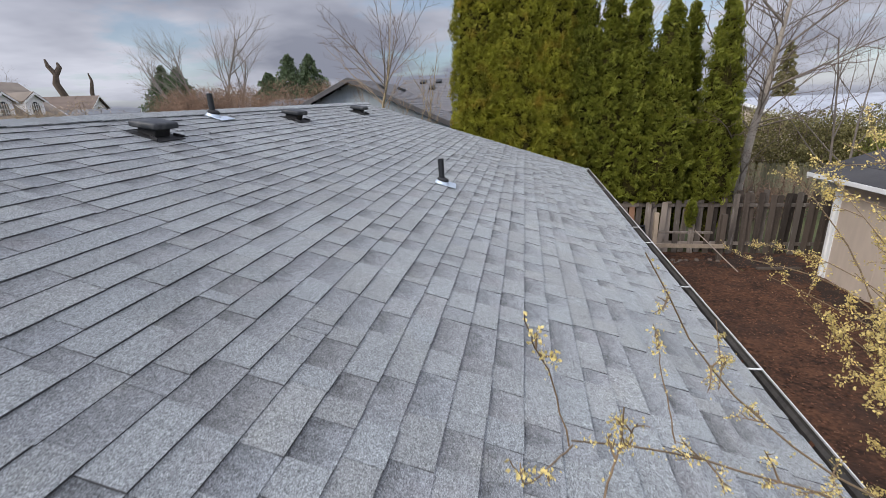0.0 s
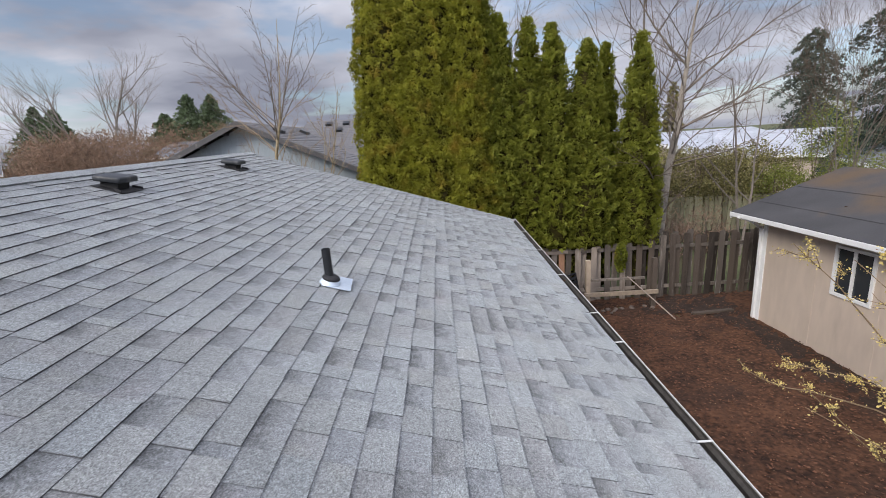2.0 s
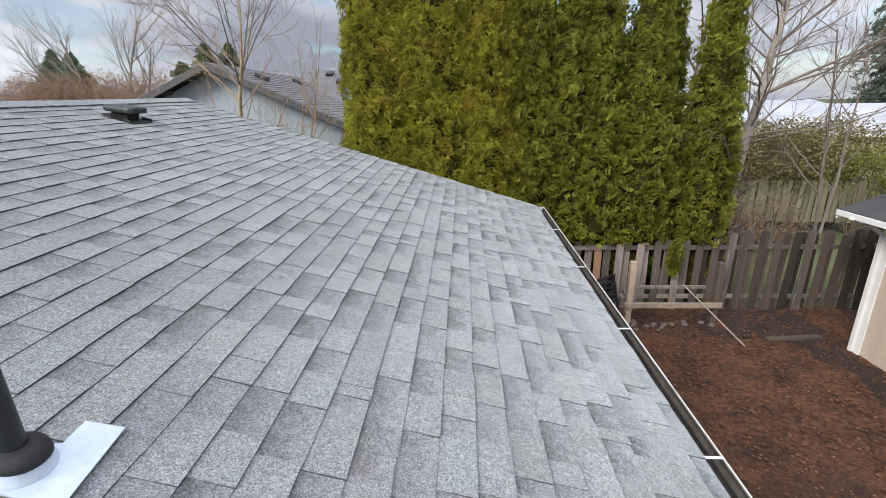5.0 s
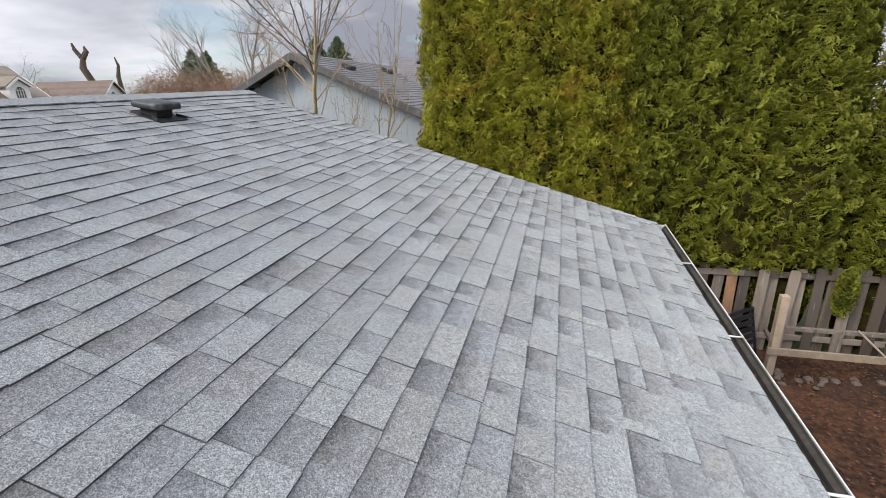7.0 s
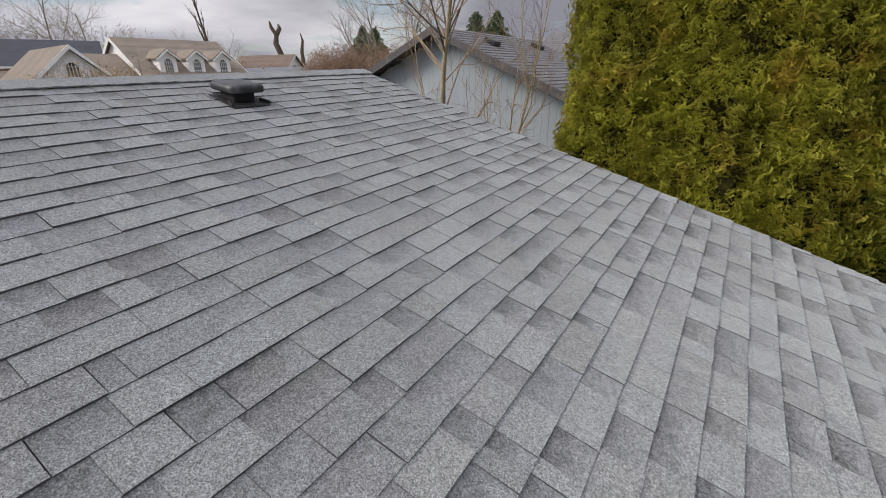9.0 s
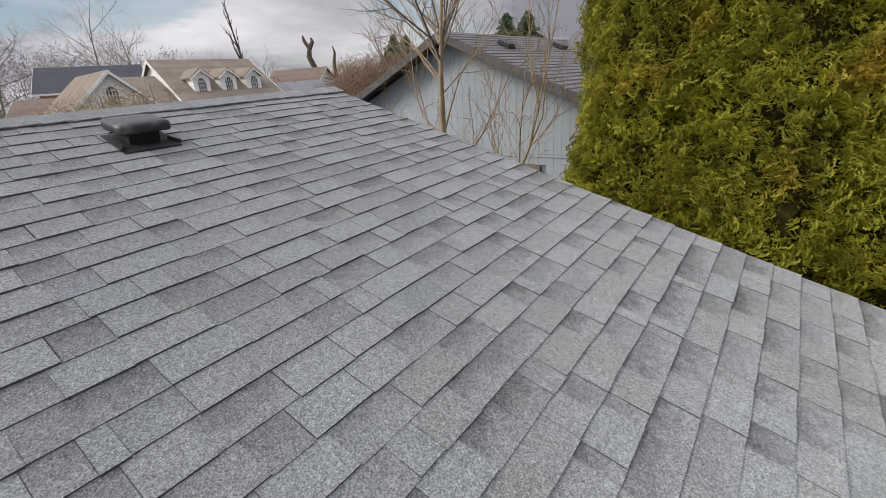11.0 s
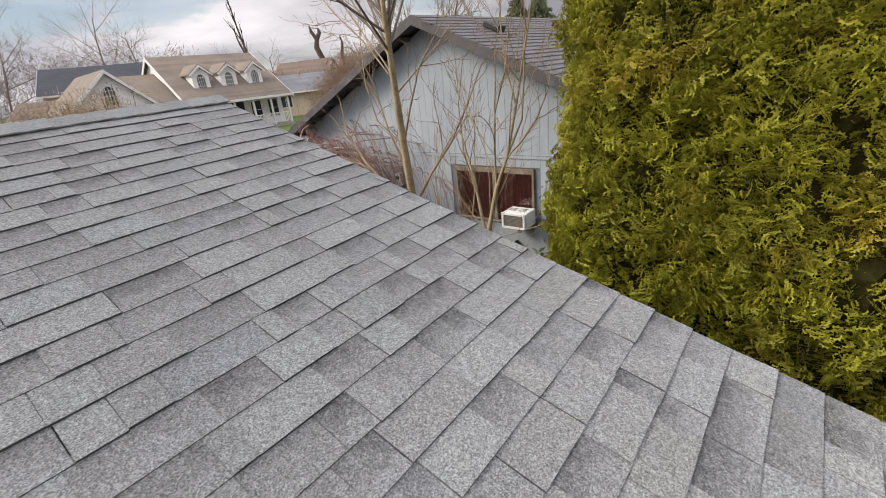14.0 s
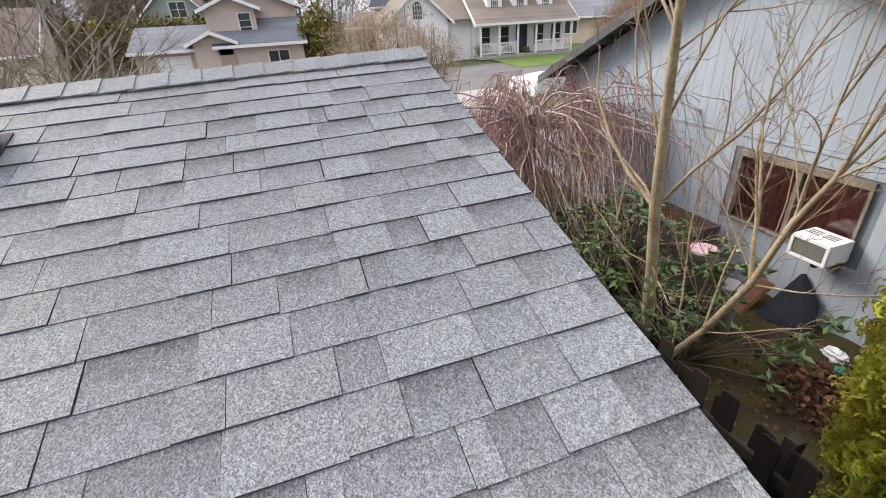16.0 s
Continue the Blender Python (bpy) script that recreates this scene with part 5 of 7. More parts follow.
    b = b * (size * rng.uniform(0.038, 0.066, len(dd)) * (1.1 - 0.2 * np.repeat(fz, m)) * np.where(pos[:, 2] < 5.4, 1.0, 1.3))[:, None, None]
    young = (along > 0.04 * size ** 0.4).ravel()
    scatter("foliage", SPRAY_V, SPRAY_F, pos[~young], b[~young], leaf or M_CEDAR, t)["kind"] = "stuff"
    scatter("young_foliage", SPRAY_V, SPRAY_F, pos[young], b[young], tip, t, "paler yellow young tips")["kind"] = "stuff"
    return t


for k, (x, y, h, r, top) in enumerate(HEDGE):
    arborvitae(x, y, h, r, 100 + k, top, *((9600, 0.6) if k < 3 else (6600, 0.74) if k < 4 else (4200, 0.92)), leaf=M_CEDAR_GREEN if k > 2 else None, tip=M_TIP_GREEN if k > 2 else M_TIP)

# a green tuft that grows through the boards
rng = np.random.default_rng(77)
n = 900
d = rng.normal(size=(n, 3))
d /= np.linalg.norm(d, axis=1)[:, None]
pos = np.array([4.45, 12.6, 1.12]) + d * np.array([0.12, 0.08, 0.36]) * rng.uniform(0.5, 1, n)[:, None]
tagged(scatter("green_tuft", SPRAY_V, SPRAY_F, pos, turns(rng, n, d, 0, 0.5) * 0.06, M_CEDAR_GREEN), "green cedar tuft pushing through the fence boards", "shrub", kind="stuff")


# ---- between the houses ----
def shoots(rng, stem, spots, lines, r, ln, spread, up, kids=5):
    """Limbs from places along a stem (0 to 1)."""
    m = len(stem) - 1
    for s in spots:
        f = s * m
        i = min(int(f), m - 1)
        p = stem[i] + (stem[i + 1] - stem[i]) * (f - i)
        a = rng.uniform(0, 2 * math.pi)
        q = spread * rng.uniform(0.5, 1.1)
        d = np.array([math.cos(a) * q, math.sin(a) * q, up])
        grow(rng, p, d, ln * rng.uniform(0.7, 1.15), r * rng.uniform(0.75, 1.1), 1, 3, lines, 0.045, kids, 0.55, 0.3, 0.38)


def side_tree():
    """Young tree with a pale trunk and a fan of long straight shoots."""
    rng = np.random.default_rng(301)
    t = thing("young_tree", pose(-3.93, 13.4, 0.55), "bare young tree with a pale yellowish trunk before the neighbour's wall", "tree")
    lines = []
    trunk = np.array([(0, 0, -0.1), (0.02, 0.0, 0.5), (0.07, -0.13, 1.3), (0.17, -0.32, 2.0), (0.28, -0.48, 2.8), (0.43, -0.66, 3.5), (0.7, -0.95, 4.15), (0.82, -1.0, 4.9), (0.95, -1.05, 6.2)])
    rad = np.array([0.080, 0.070, 0.058, 0.050, 0.042, 0.034, 0.022, 0.011, 0.005])
    tubes("trunk", [(trunk, rad)], M_BARK, t, sides=10)
    # a wide fan of long thin limbs from the fork
    crown = []
    for k in range(13):
        a, q = k * 2.4 + rng.uniform(-0.3, 0.3), (0.35, 0.9, 1.5, 0.6, 1.15)[k % 5]
        p = trunk[5] + (trunk[6] - trunk[5]) * (0.3 + 0.05 * k)
        grow(rng, p, np.array([math.cos(a) * q, math.sin(a) * q, 1.0]), rng.uniform(1.9, 2.7), 0.013, 1, 3, crown, 0.055, 8, 0.62, 0.06, 0.30)
    # the fan's bark and twigs are toned darker, as silhouettes against the sky
    limbs([(p, q) for l, p, q in crown if l == 1], M_BARK_GREY, t, 6)
    tubes("twig_crown", [(p, q) for l, p, q in crown if l > 1], M_TWIG, t, sides=4)["kind"] = "stuff"
    shoots(rng, trunk, np.linspace(0.6, 0.7, 4), lines, 0.013, 1.8, 1.0, 0.7, 5)
    for i, d, ln, r in ((3, (-1, -0.15, 0.5), 2.1, 0.022), (3, (-0.8, 0.5, 0.5), 1.6, 0.018), (3, (0.75, 0.35, 0.85), 2.2, 0.020), (4, (0.8, 0.1, 0.9), 2.0, 0.013), (3, (-0.25, 0.3, 1.0), 2.4, 0.016), (4, (-0.9, 0.1, 0.8), 1.9, 0.010), (5, (-0.9, -0.1, 0.85), 2.1, 0.009), (2, (-0.9, -0.2, 0.2), 1.2, 0.01), (2, (0.9, -0.1, 0.1), 1.3, 0.01), (5, (-1.0, 0.3, 0.9), 2.4, 0.009), (6, (0.8, 0.2, 0.8), 1.8, 0.009)):
        grow(rng, trunk[i], np.array(d), ln * 0.85, r, 1, 3, lines, 0.17, 7, 0.7, 0.25, 0.4)
    shoots(rng, trunk, np.linspace(0.15, 0.35, 5), lines, 0.006, 0.8, 1.0, 0.35, 4)
    limbs([(p, q) for l, p, q in lines if l == 1], M_BARK_LIMB, t, 6)
    tubes("twig_crown", [(p, q) for l, p, q in lines if l > 1], M_TWIG_TAN, t, sides=4)["kind"] = "stuff"
    return t


def second_stem():
    rng = np.random.default_rng(305)
    t = thing("leaning_sapling", pose(-3.55, 13.2, 0.5), "bare leaning sapling with yellowish bark beside the fence", "tree")
    lines = []
    stem = np.array([(0, 0, 0.0), (0.2, 0, 0.6), (0.47, 0, 1.08), (0.76, 0, 1.75), (0.92, 0, 2.36), (1.07, 0, 2.7), (1.2, 0, 3.21), (1.36, 0.03, 4.0), (1.5, 0.05, 4.9)])
    rad = np.array([0.040, 0.036, 0.032, 0.028, 0.022, 0.017, 0.012, 0.008, 0.004])
    tubes("trunk", [(stem, rad)], M_BARK, t, sides=9)
    # a fork to the other side and many thin upright whips
    for i, d, ln, r in ((3, (-0.55, 0.15, 1), 1.5, 0.022), (3, (-0.12, 0.05, 1), 2.4, 0.015), (4, (0.35, -0.1, 1), 1.9, 0.014), (5, (0.1, 0.3, 1), 1.9, 0.012), (5, (0.7, 0.1, 0.7), 1.2, 0.011), (6, (-0.2, 0, 1), 1.7, 0.011), (4, (-0.1, -0.2, 1), 2.2, 0.010), (2, (-0.3, 0.1, 1), 2.8, 0.012), (1, (-0.2, 0.2, 1), 2.9, 0.012), (2, (0.3, 0.1, 1), 2.2, 0.010), (3, (1.0, 0.1, 0.15), 1.4, 0.009), (2, (0.9, -0.2, 0.2), 1.2, 0.008)):
        grow(rng, stem[i], np.array(d), ln * 0.85, r, 1, 3, lines, 0.15, 6, 0.6, 0.3, 0.4)
    shoots(rng, stem, np.linspace(0.12, 0.85, 12), lines, 0.0065, 1.5, 0.8, 0.8, 5)
    limbs([(p, q) for l, p, q in lines if l == 1], M_BARK, t, 5)
    tubes("twig_crown", [(p, q) for l, p, q in lines if l > 1], M_TWIG_TAN, t, sides=4)["kind"] = "stuff"
    return t


side_tree()
second_stem()


def low_branches():
    """Long bare shoots that sweep low over the roof's corner."""
    rng = np.random.default_rng(311)
    t = thing("suckering_shrub", pose(-4.55, 13.35, 0.5), "bare multi-stemmed shrub with long pale sweeping shoots", "shrub")
    lines = []
    for k in range(20):
        a = rng.uniform(2.3, 4.0)
        d = np.array([math.cos(a) * rng.uniform(0.5, 1.2), math.sin(a) * 0.35, rng.uniform(0.45, 1.1)])
        grow(rng, (rng.normal() * 0.25, rng.normal() * 0.12, 0.0), d, rng.uniform(1.9, 3.6), 0.014, 1, 2, lines, 0.13, 8, 0.6, 0.06, 0.36, 0.25)
    limbs([(p, q) for l, p, q in lines if l == 1], M_BARK, t, 5)
    tubes("twig_crown", [(p, q) for l, p, q in lines if l > 1], M_BARK_GREY, t, sides=4)["kind"] = "stuff"
    return t


low_branches()


def weeping_tree():
    rng = np.random.default_rng(321)
    t = thing("weeping_tree", pose(-7.7, 13.9, 0.35), "bare weeping tree, a mop of reddish-brown hanging twigs", "tree")
    tubes("trunk", [(np.array([(0, 0, -0.1), (0.05, 0, 0.9), (0.0, 0.05, 1.8), (0.1, 0, 2.3)]), [0.13, 0.11, 0.1, 0.08])], M_BARK_DARK, t, sides=8)
    big, thin = [], []
    for k in range(60):
        a = rng.uniform(0, 2 * math.pi)
        R, top = rng.uniform(0.7, 3.1), rng.uniform(1.7, 3.0)
        c, s = math.cos(a), math.sin(a)
        arch = np.array([(0.05, 0, 2.1), (c * R * 0.35, s * R * 0.35, top), (c * R * 0.7, s * R * 0.7, top + 0.03), (c * R, s * R, top - 0.45)])
        arch[1:] += rng.normal(size=(3, 3)) * 0.09
        g = np.linspace(0, 1, 9)[:, None]
        bow = (1 - g) ** 3 * arch[0] + 3 * g * (1 - g) ** 2 * arch[1] + 3 * g ** 2 * (1 - g) * arch[2] + g ** 3 * arch[3]
        bow[1:] += rng.normal(size=(8, 3)) * 0.025
        big.append((bow, np.linspace(0.022, 0.005, 9)))
        for q in range(30):
            f = rng.uniform(0.6, 3.0)
            i = min(int(f), 2)
            p = arch[i] + (arch[i + 1] - arch[i]) * (f - i)
            ln = rng.uniform(0.6, 1.9)
            o = rng.normal(size=2) * 0.16 + np.array([c, s]) * 0.2
            pts = [p]
            for j in range(1, 5):
                g = j / 4
                pts.append(p + np.array([o[0] * g * 1.4, o[1] * g * 1.4, 0.12 * math.sin(g * 3.1) - ln * g ** 1.5]) + rng.normal(size=3) * 0.02)
            thin.append((np.array(pts), [0.006, 0.005, 0.0045, 0.004, 0.003]))
    limbs(big, M_PALE_LIMB, t, 5)
    tubes("hanging_crown", thin, M_TWIG_RED, t, sides=3)["kind"] = "stuff"
    return t


weeping_tree()


def rhododendron(x, y, seed, count, label):
    rng = np.random.default_rng(seed)
    t = thing("rhododendron", pose(x, y, 0.55), label, "shrub")
    stems, pos, bas = [], [], []
    for k in range(count):
        a, R, z = rng.uniform(0, 2 * math.pi), rng.uniform(0.1, 1.0) ** 0.7, rng.uniform(0.35, 1.6)
        tip = np.array([math.cos(a) * R * 1.3, math.sin(a) * R * 0.8, z * (1.1 - 0.35 * R)])
        stems.append((np.array([(0.1 * math.cos(a), 0.1 * math.sin(a), 0.0), tip * (0.55, 0.55, 0.6), tip]), [0.014, 0.01, 0.005]))
        m = 13
        ang = np.arange(m) * 2.4
        o = np.stack([np.cos(ang), np.sin(ang), rng.uniform(-0.35, 0.55, m)], 1)
        pos.append(tip + rng.normal(size=(m, 3)) * 0.025)
        bas.append(turns(rng, m, o, 0.1, 0.12) * rng.uniform(0.1, 0.17, m)[:, None, None])
    tubes("branchwork", stems, M_BARK_DARK, t, sides=5)["kind"] = "stuff"
    lv = LEAF_V * (0.36, 1, 1)
    scatter("leaves", lv, LEAF_F, np.concatenate(pos), np.concatenate(bas), M_RHODO, t)["kind"] = "stuff"
    return t


rhododendron(-4.85, 13.8, 331, 120, "glossy green rhododendron shrub beside the bare trunk")
rhododendron(-3.75, 13.75, 332, 45, "straggling green rhododendron shrub before the blue siding")


def side_gate():
    t = thing("lattice_fence", pose(-6.3, 12.75, 0.0), "low dark lattice fence between the houses", "fence", kind="structure")
    part("top_rail", box((-0.1, 1.5, 1.36), (0.06, 3.0, 0.09), bevel=0.004), M_FENCE, t)
    part("bottom_rail", box((-0.1, 1.5, 0.2), (0.05, 3.0, 0.08)), M_FENCE_DARK, t)
    for y in (0.05, 1.5, 2.95):
        part("post", box((-0.1, y, 0.7), (0.09, 0.09, 1.4), bevel=0.004), M_FENCE_DARK, t)
    me = None
    for k in range(20):
        for s in (-1, 1):
            ob = part("lath", box((0, 0, 0), (0.012, 0.03, 1.55)), M_FENCE_DARK, t) if me is None else new("lath", me)
            me = ob.data
            ob.parent = t
            ob.matrix_basis = pose(-0.1 + 0.012 * s, 0.1 + 0.145 * k, 0.78, 35 * s, 0, 0)
    return t


side_gate()


def planter_box():
    t = thing("planter", pose(-5.6, 15.35, 0.55), "weathered wooden planter box against the siding", "planter")
    part("front", box((0, -0.25, 0.4), (1.1, 0.03, 0.8), bevel=0.004), M_FENCE, t)
    part("back", box((0, 0.25, 0.4), (1.1, 0.03, 0.8), bevel=0.004), M_FENCE, t)
    for s in (-1, 1):
        part("end", box((s * 0.54, 0, 0.4), (0.03, 0.47, 0.8), bevel=0.004), M_FENCE, t)
    part("rim", box((0, -0.27, 0.8), (1.16, 0.06, 0.035)), M_FENCE, t)
    part("soil", box((0, 0, 0.72), (1.03, 0.45, 0.05)), M_SOIL, t)
    return t


planter_box()


def bucket(x, y, h, r, mat, lid, label):
    t = thing("bucket", pose(x, y, 0.6), label, "bucket", "buckets by the wall")
    part("body", lathe([(r * 0.85, 0.0), (r, h), (r * 1.04, h), (r * 1.04, h + 0.02)], 20), mat, t, smooth=True)
    part("lid", lathe([(r * 1.06, h + 0.02), (r * 1.08, h + 0.035), (r * 0.9, h + 0.045), (r * 0.3, h + 0.04)], 20), lid, t)
    b = bmesh.new()
    for k in range(8):
        a0, a1 = math.pi * k / 8, math.pi * (k + 1) / 8
        rod(b, (r * math.cos(a0), -r * 1.05, h * 0.85 + 0.1 * math.sin(a0) - 0.05), (r * math.cos(a1), -r * 1.05, h * 0.85 + 0.1 * math.sin(a1) - 0.05), 0.004, 0.004, 5)
    part("handle", b, M_AC_GRILLE, t)
    return t


bucket(-4.15, 14.3, 1.05, 0.145, M_BAG, M_PINK, "tall white tub with a pink and white patterned lid")
bucket(-3.85, 14.45, 0.7, 0.14, M_BAG, M_CONCRETE, "white plastic bucket with a grey lid")

b = prism([(-4.0, 15.25, 0.58), (-3.4, 15.35, 0.58), (-3.58, 15.6, 0.9), (-3.88, 15.68, 1.16)], (0.03, 0.05, 0.0))
tagged(part("slate_sheet", b, M_TARP), "dark sheet of roofing leaning against the blue siding", "sheet")
b = prism([(-4.1, 15.1, 0.58), (-4.35, 15.05, 0.58), (-4.3, 15.5, 0.95), (-4.1, 15.55, 0.9)], (0.03, 0.05, 0.0))
tagged(part("rusty_panel", b, M_RUST), "rusty brown panel leaning beside the dark sheet", "panel")


def crumpled(name, c, s, mat, label, cat, seed, flat=0.5):
    bm = bmesh.new()
    bmesh.ops.create_icosphere(bm, subdivisions=3, radius=1.0)
    for v in bm.verts:
        v.co *= 1 + 0.55 * noise.noise(v.co * 2.3 + Vector((seed, 0, 0))) + 0.25 * noise.noise(v.co * 6 + Vector((seed, 2, 0)))
        v.co = Vector((v.co.x * s[0], v.co.y * s[1], max(v.co.z, -0.4) * s[2]))
    ob = part(name, bm, mat)
    ob.matrix_basis = pose(c[0], c[1], c[2] + 0.35 * s[2])
    return tagged(ob, label, cat)


crumpled("plastic_bag", (-3.05, 15.3, 0.6), (0.13, 0.09, 0.08), M_BAG, "crumpled white plastic bag on the ground", "bag", 5)
crumpled("teal_scrap", (-2.85, 15.1, 0.6), (0.08, 0.06, 0.06), M_TEAL, "small teal plastic scrap among the leaves", "litter", 9)

rng = np.random.default_rng(91)
n = 1000
q = rng.normal(size=(n, 2)) * np.array([0.32, 0.3])
pos = np.stack([-2.55 + q[:, 0], 14.6 + q[:, 1], 0.6 + rng.uniform(0, 1, n) * 0.26 * np.exp(-(q ** 2).sum(1) * 2.2)], 1)
tagged(scatter("leaf_heap", LEAF_V, LEAF_F, pos, turns(rng, n) * rng.uniform(0.04, 0.09, n)[:, None, None], M_LEAF_LITTER), "heap of dry brown leaves against the fence", "leaves", kind="stuff")
n = 1500
pos = np.stack([rng.uniform(-6, -1.8, n), rng.uniform(12.85, 15.6, n), np.full(n, 0.615)], 1)
bas = turns(rng, n)
bas[:, 2, :] *= 0.3
tagged(scatter("side_yard_leaves", LEAF_V, LEAF_F, pos, bas * rng.uniform(0.03, 0.07, n)[:, None, None], M_LEAF_LITTER), "dead leaves strewn over mossy soil", "leaves", kind="stuff")


# ---- the flowering shrub beside the eaves ----
def flowering_shrub():
    rng = np.random.default_rng(411)
    B = (2.55, 2.5, 0.03)
    t = thing("flowering_shrub", pose(*B), "leggy shrub of arching twigs covered in pale yellow blossom", "shrub")
    base = Vector(B)
    lines = []

    def sweep(pts, r, kids, ln):
        pts = np.array(pts, float) - np.array(base)
        m = 14
        k = np.linspace(0, len(pts) - 1, m)
        i = np.minimum(k.astype(int), len(pts) - 2)
        f = (k - i)[:, None]
        p = pts[i] * (1 - f) + pts[i + 1] * f
        p[1:-1] = 0.25 * p[:-2] + 0.5 * p[1:-1] + 0.25 * p[2:]
        p += rng.normal(size=p.shape) * 0.004 * min(1.0, np.linalg.norm(p[-1] - p[0]))
        lines.append((0, p, np.linspace(r, min(0.0022, r * 0.5), m)))
        for c in range(kids):
            j = rng.integers(4, m - 1)
            d = (p[j + 1] - p[j]) / np.linalg.norm(p[j + 1] - p[j]) + rng.normal(size=3) * 0.8
            d[2] += 0.25
            grow(rng, p[j], d, ln * rng.uniform(0.5, 1.2), 0.004, 1, 2, lines, 0.12, 3, 0.7, 0.1, 0.5)

    # shoots that lean in over the eaves
    sweep([B, (2.2, 2.1, 1.5), (1.75, 1.98, 2.4), (1.33, 1.95, 2.61), (1.12, 1.94, 2.78), (0.91, 1.93, 2.97), (0.75, 1.89, 3.18), (0.58, 1.78, 3.49)], 0.0065, 9, 0.09)
    sweep([B, (2.2, 2.0, 1.5), (1.7, 1.9, 2.4), (1.24, 1.84, 2.65), (0.94, 1.74, 2.8), (0.69, 1.65, 2.93), (0.36, 1.41, 3.14)], 0.006, 14, 0.11)
    sweep([(0.43, 1.36, 2.97), (0.45, 1.42, 3.02), (0.48, 1.45, 3.1), (0.46, 1.38, 3.26)], 0.0035, 4, 0.05)
    sweep([(0.89, 1.92, 2.97), (0.92, 1.99, 3.02), (0.94, 2.14, 3.12)], 0.003, 3, 0.05)
    sweep([(0.36, 1.43, 3.1), (0.3, 1.42, 3.31), (0.26, 1.34, 3.43), (0.24, 1.24, 3.54)], 0.0024, 2, 0.04)
    sweep([(0.69, 1.68, 2.93), (0.64, 1.74, 3.16), (0.62, 1.77, 3.27)], 0.0024, 2, 0.04)
    sweep([(0.36, 1.41, 3.12), (0.25, 1.2, 3.19), (0.22, 1.17, 3.28)], 0.0024, 2, 0.04)
    sweep([B, (2.95, 3.2, 1.4), (3.0, 3.9, 2.25), (2.6, 4.3, 2.52), (2.3, 4.42, 2.56), (2.05, 4.52, 2.59), (1.91, 4.55, 2.74)], 0.008, 8, 0.07)
    sweep([B, (3.0, 3.2, 1.5), (3.05, 3.9, 2.35), (2.6, 4.25, 2.66), (2.25, 4.44, 2.72), (2.14, 4.5, 2.72)], 0.006, 22, 0.06)
    over = len(lines)
    # the body of the shrub over the yard
    for k in range(46):
        x1, y1 = 2.3 + rng.uniform(-0.1, 1.1), 3.2 + rng.uniform(-0.9, 1.3)
        z1 = rng.uniform(1.9, 3.75)
        mid = (2.45 + rng.uniform(-0.15, 0.5), 2.9 + rng.uniform(-0.4, 0.5), z1 * 0.85 + rng.uniform(0.0, 0.3))
        sweep([B, (2.55 + rng.normal() * 0.12, 2.6, z1 * 0.5), mid, (x1, y1, z1)], 0.011, 9, 0.34)
    # long whips towards the shed
    whips = len(lines)
    for k in range(9):
        x1, y1, z1 = 2.95 + rng.uniform(-0.1, 0.7), 4.3 + rng.uniform(-0.3, 0.7), rng.uniform(2.3, 3.6)
        sweep([B, (2.85 + rng.normal() * 0.1, 3.2, z1 * 0.5), (3.0 + rng.normal() * 0.12, 3.9, z1 * 0.85), (x1, y1, z1)], 0.009, 6, 0.24)
    sweep([B, (3.0, 3.3, 1.2), (3.05, 4.2, 1.9), (2.75, 4.42, 2.07), (2.24, 4.39, 2.58)], 0.008, 10, 0.13)
    sweep([B, (3.1, 3.5, 1.2), (3.15, 4.4, 2.1), (3.0, 4.65, 2.6), (2.81, 4.8, 2.92), (2.65, 4.89, 3.13), (2.48, 4.95, 3.32)], 0.009, 9, 0.2)
    for l, p, r in lines:
        if l == 0:
            tubes("branch", [(p, r)], M_BUSH_TWIG, t, sides=6)
    tubes("twig_crown", [(p, r) for l, p, r in lines if l > 0], M_BUSH_TWIG, t, sides=4)["kind"] = "stuff"
    pos, size = [], []
    for c, (l, p, r) in enumerate(lines):
        n = int(5 + 16 * np.linalg.norm(p[-1] - p[0])) if c < over else int((7 + 16 * np.linalg.norm(p[-1] - p[0])) if c >= whips else (18 + 36 * np.linalg.norm(p[-1] - p[0])))
        j = rng.uniform(0.3 if l == 0 else 0.1, 1, n) * (len(p) - 1)
        i = np.minimum(j.astype(int), len(p) - 2)
        q = p[i] + (p[i + 1] - p[i]) * (j - i)[:, None]
        clump = np.sin(j * 9 + l * 2.0 + p[0, 0] * 50) > -0.35
        q = q[clump]
        small = 0.55 if c < over else 0.75 if c >= whips else 1.0
        q = q + rng.normal(size=q.shape) * 0.012 * small
        pos.append(np.repeat(q, 3, 0) + rng.normal(size=(len(q) * 3, 3)) * 0.011 * small)
        size.append(np.full(len(q) * 3, small))
    pos, size = np.concatenate(pos), np.concatenate(size)
    lv = LEAF_V * (0.75, 1, 1)
    scatter("blossom", lv, LEAF_F, pos, turns(rng, len(pos)) * (size * rng.uniform(0.011, 0.023, len(pos)))[:, None, None], M_BLOSSOM, t)["kind"] = "stuff"
    return t


flowering_shrub()


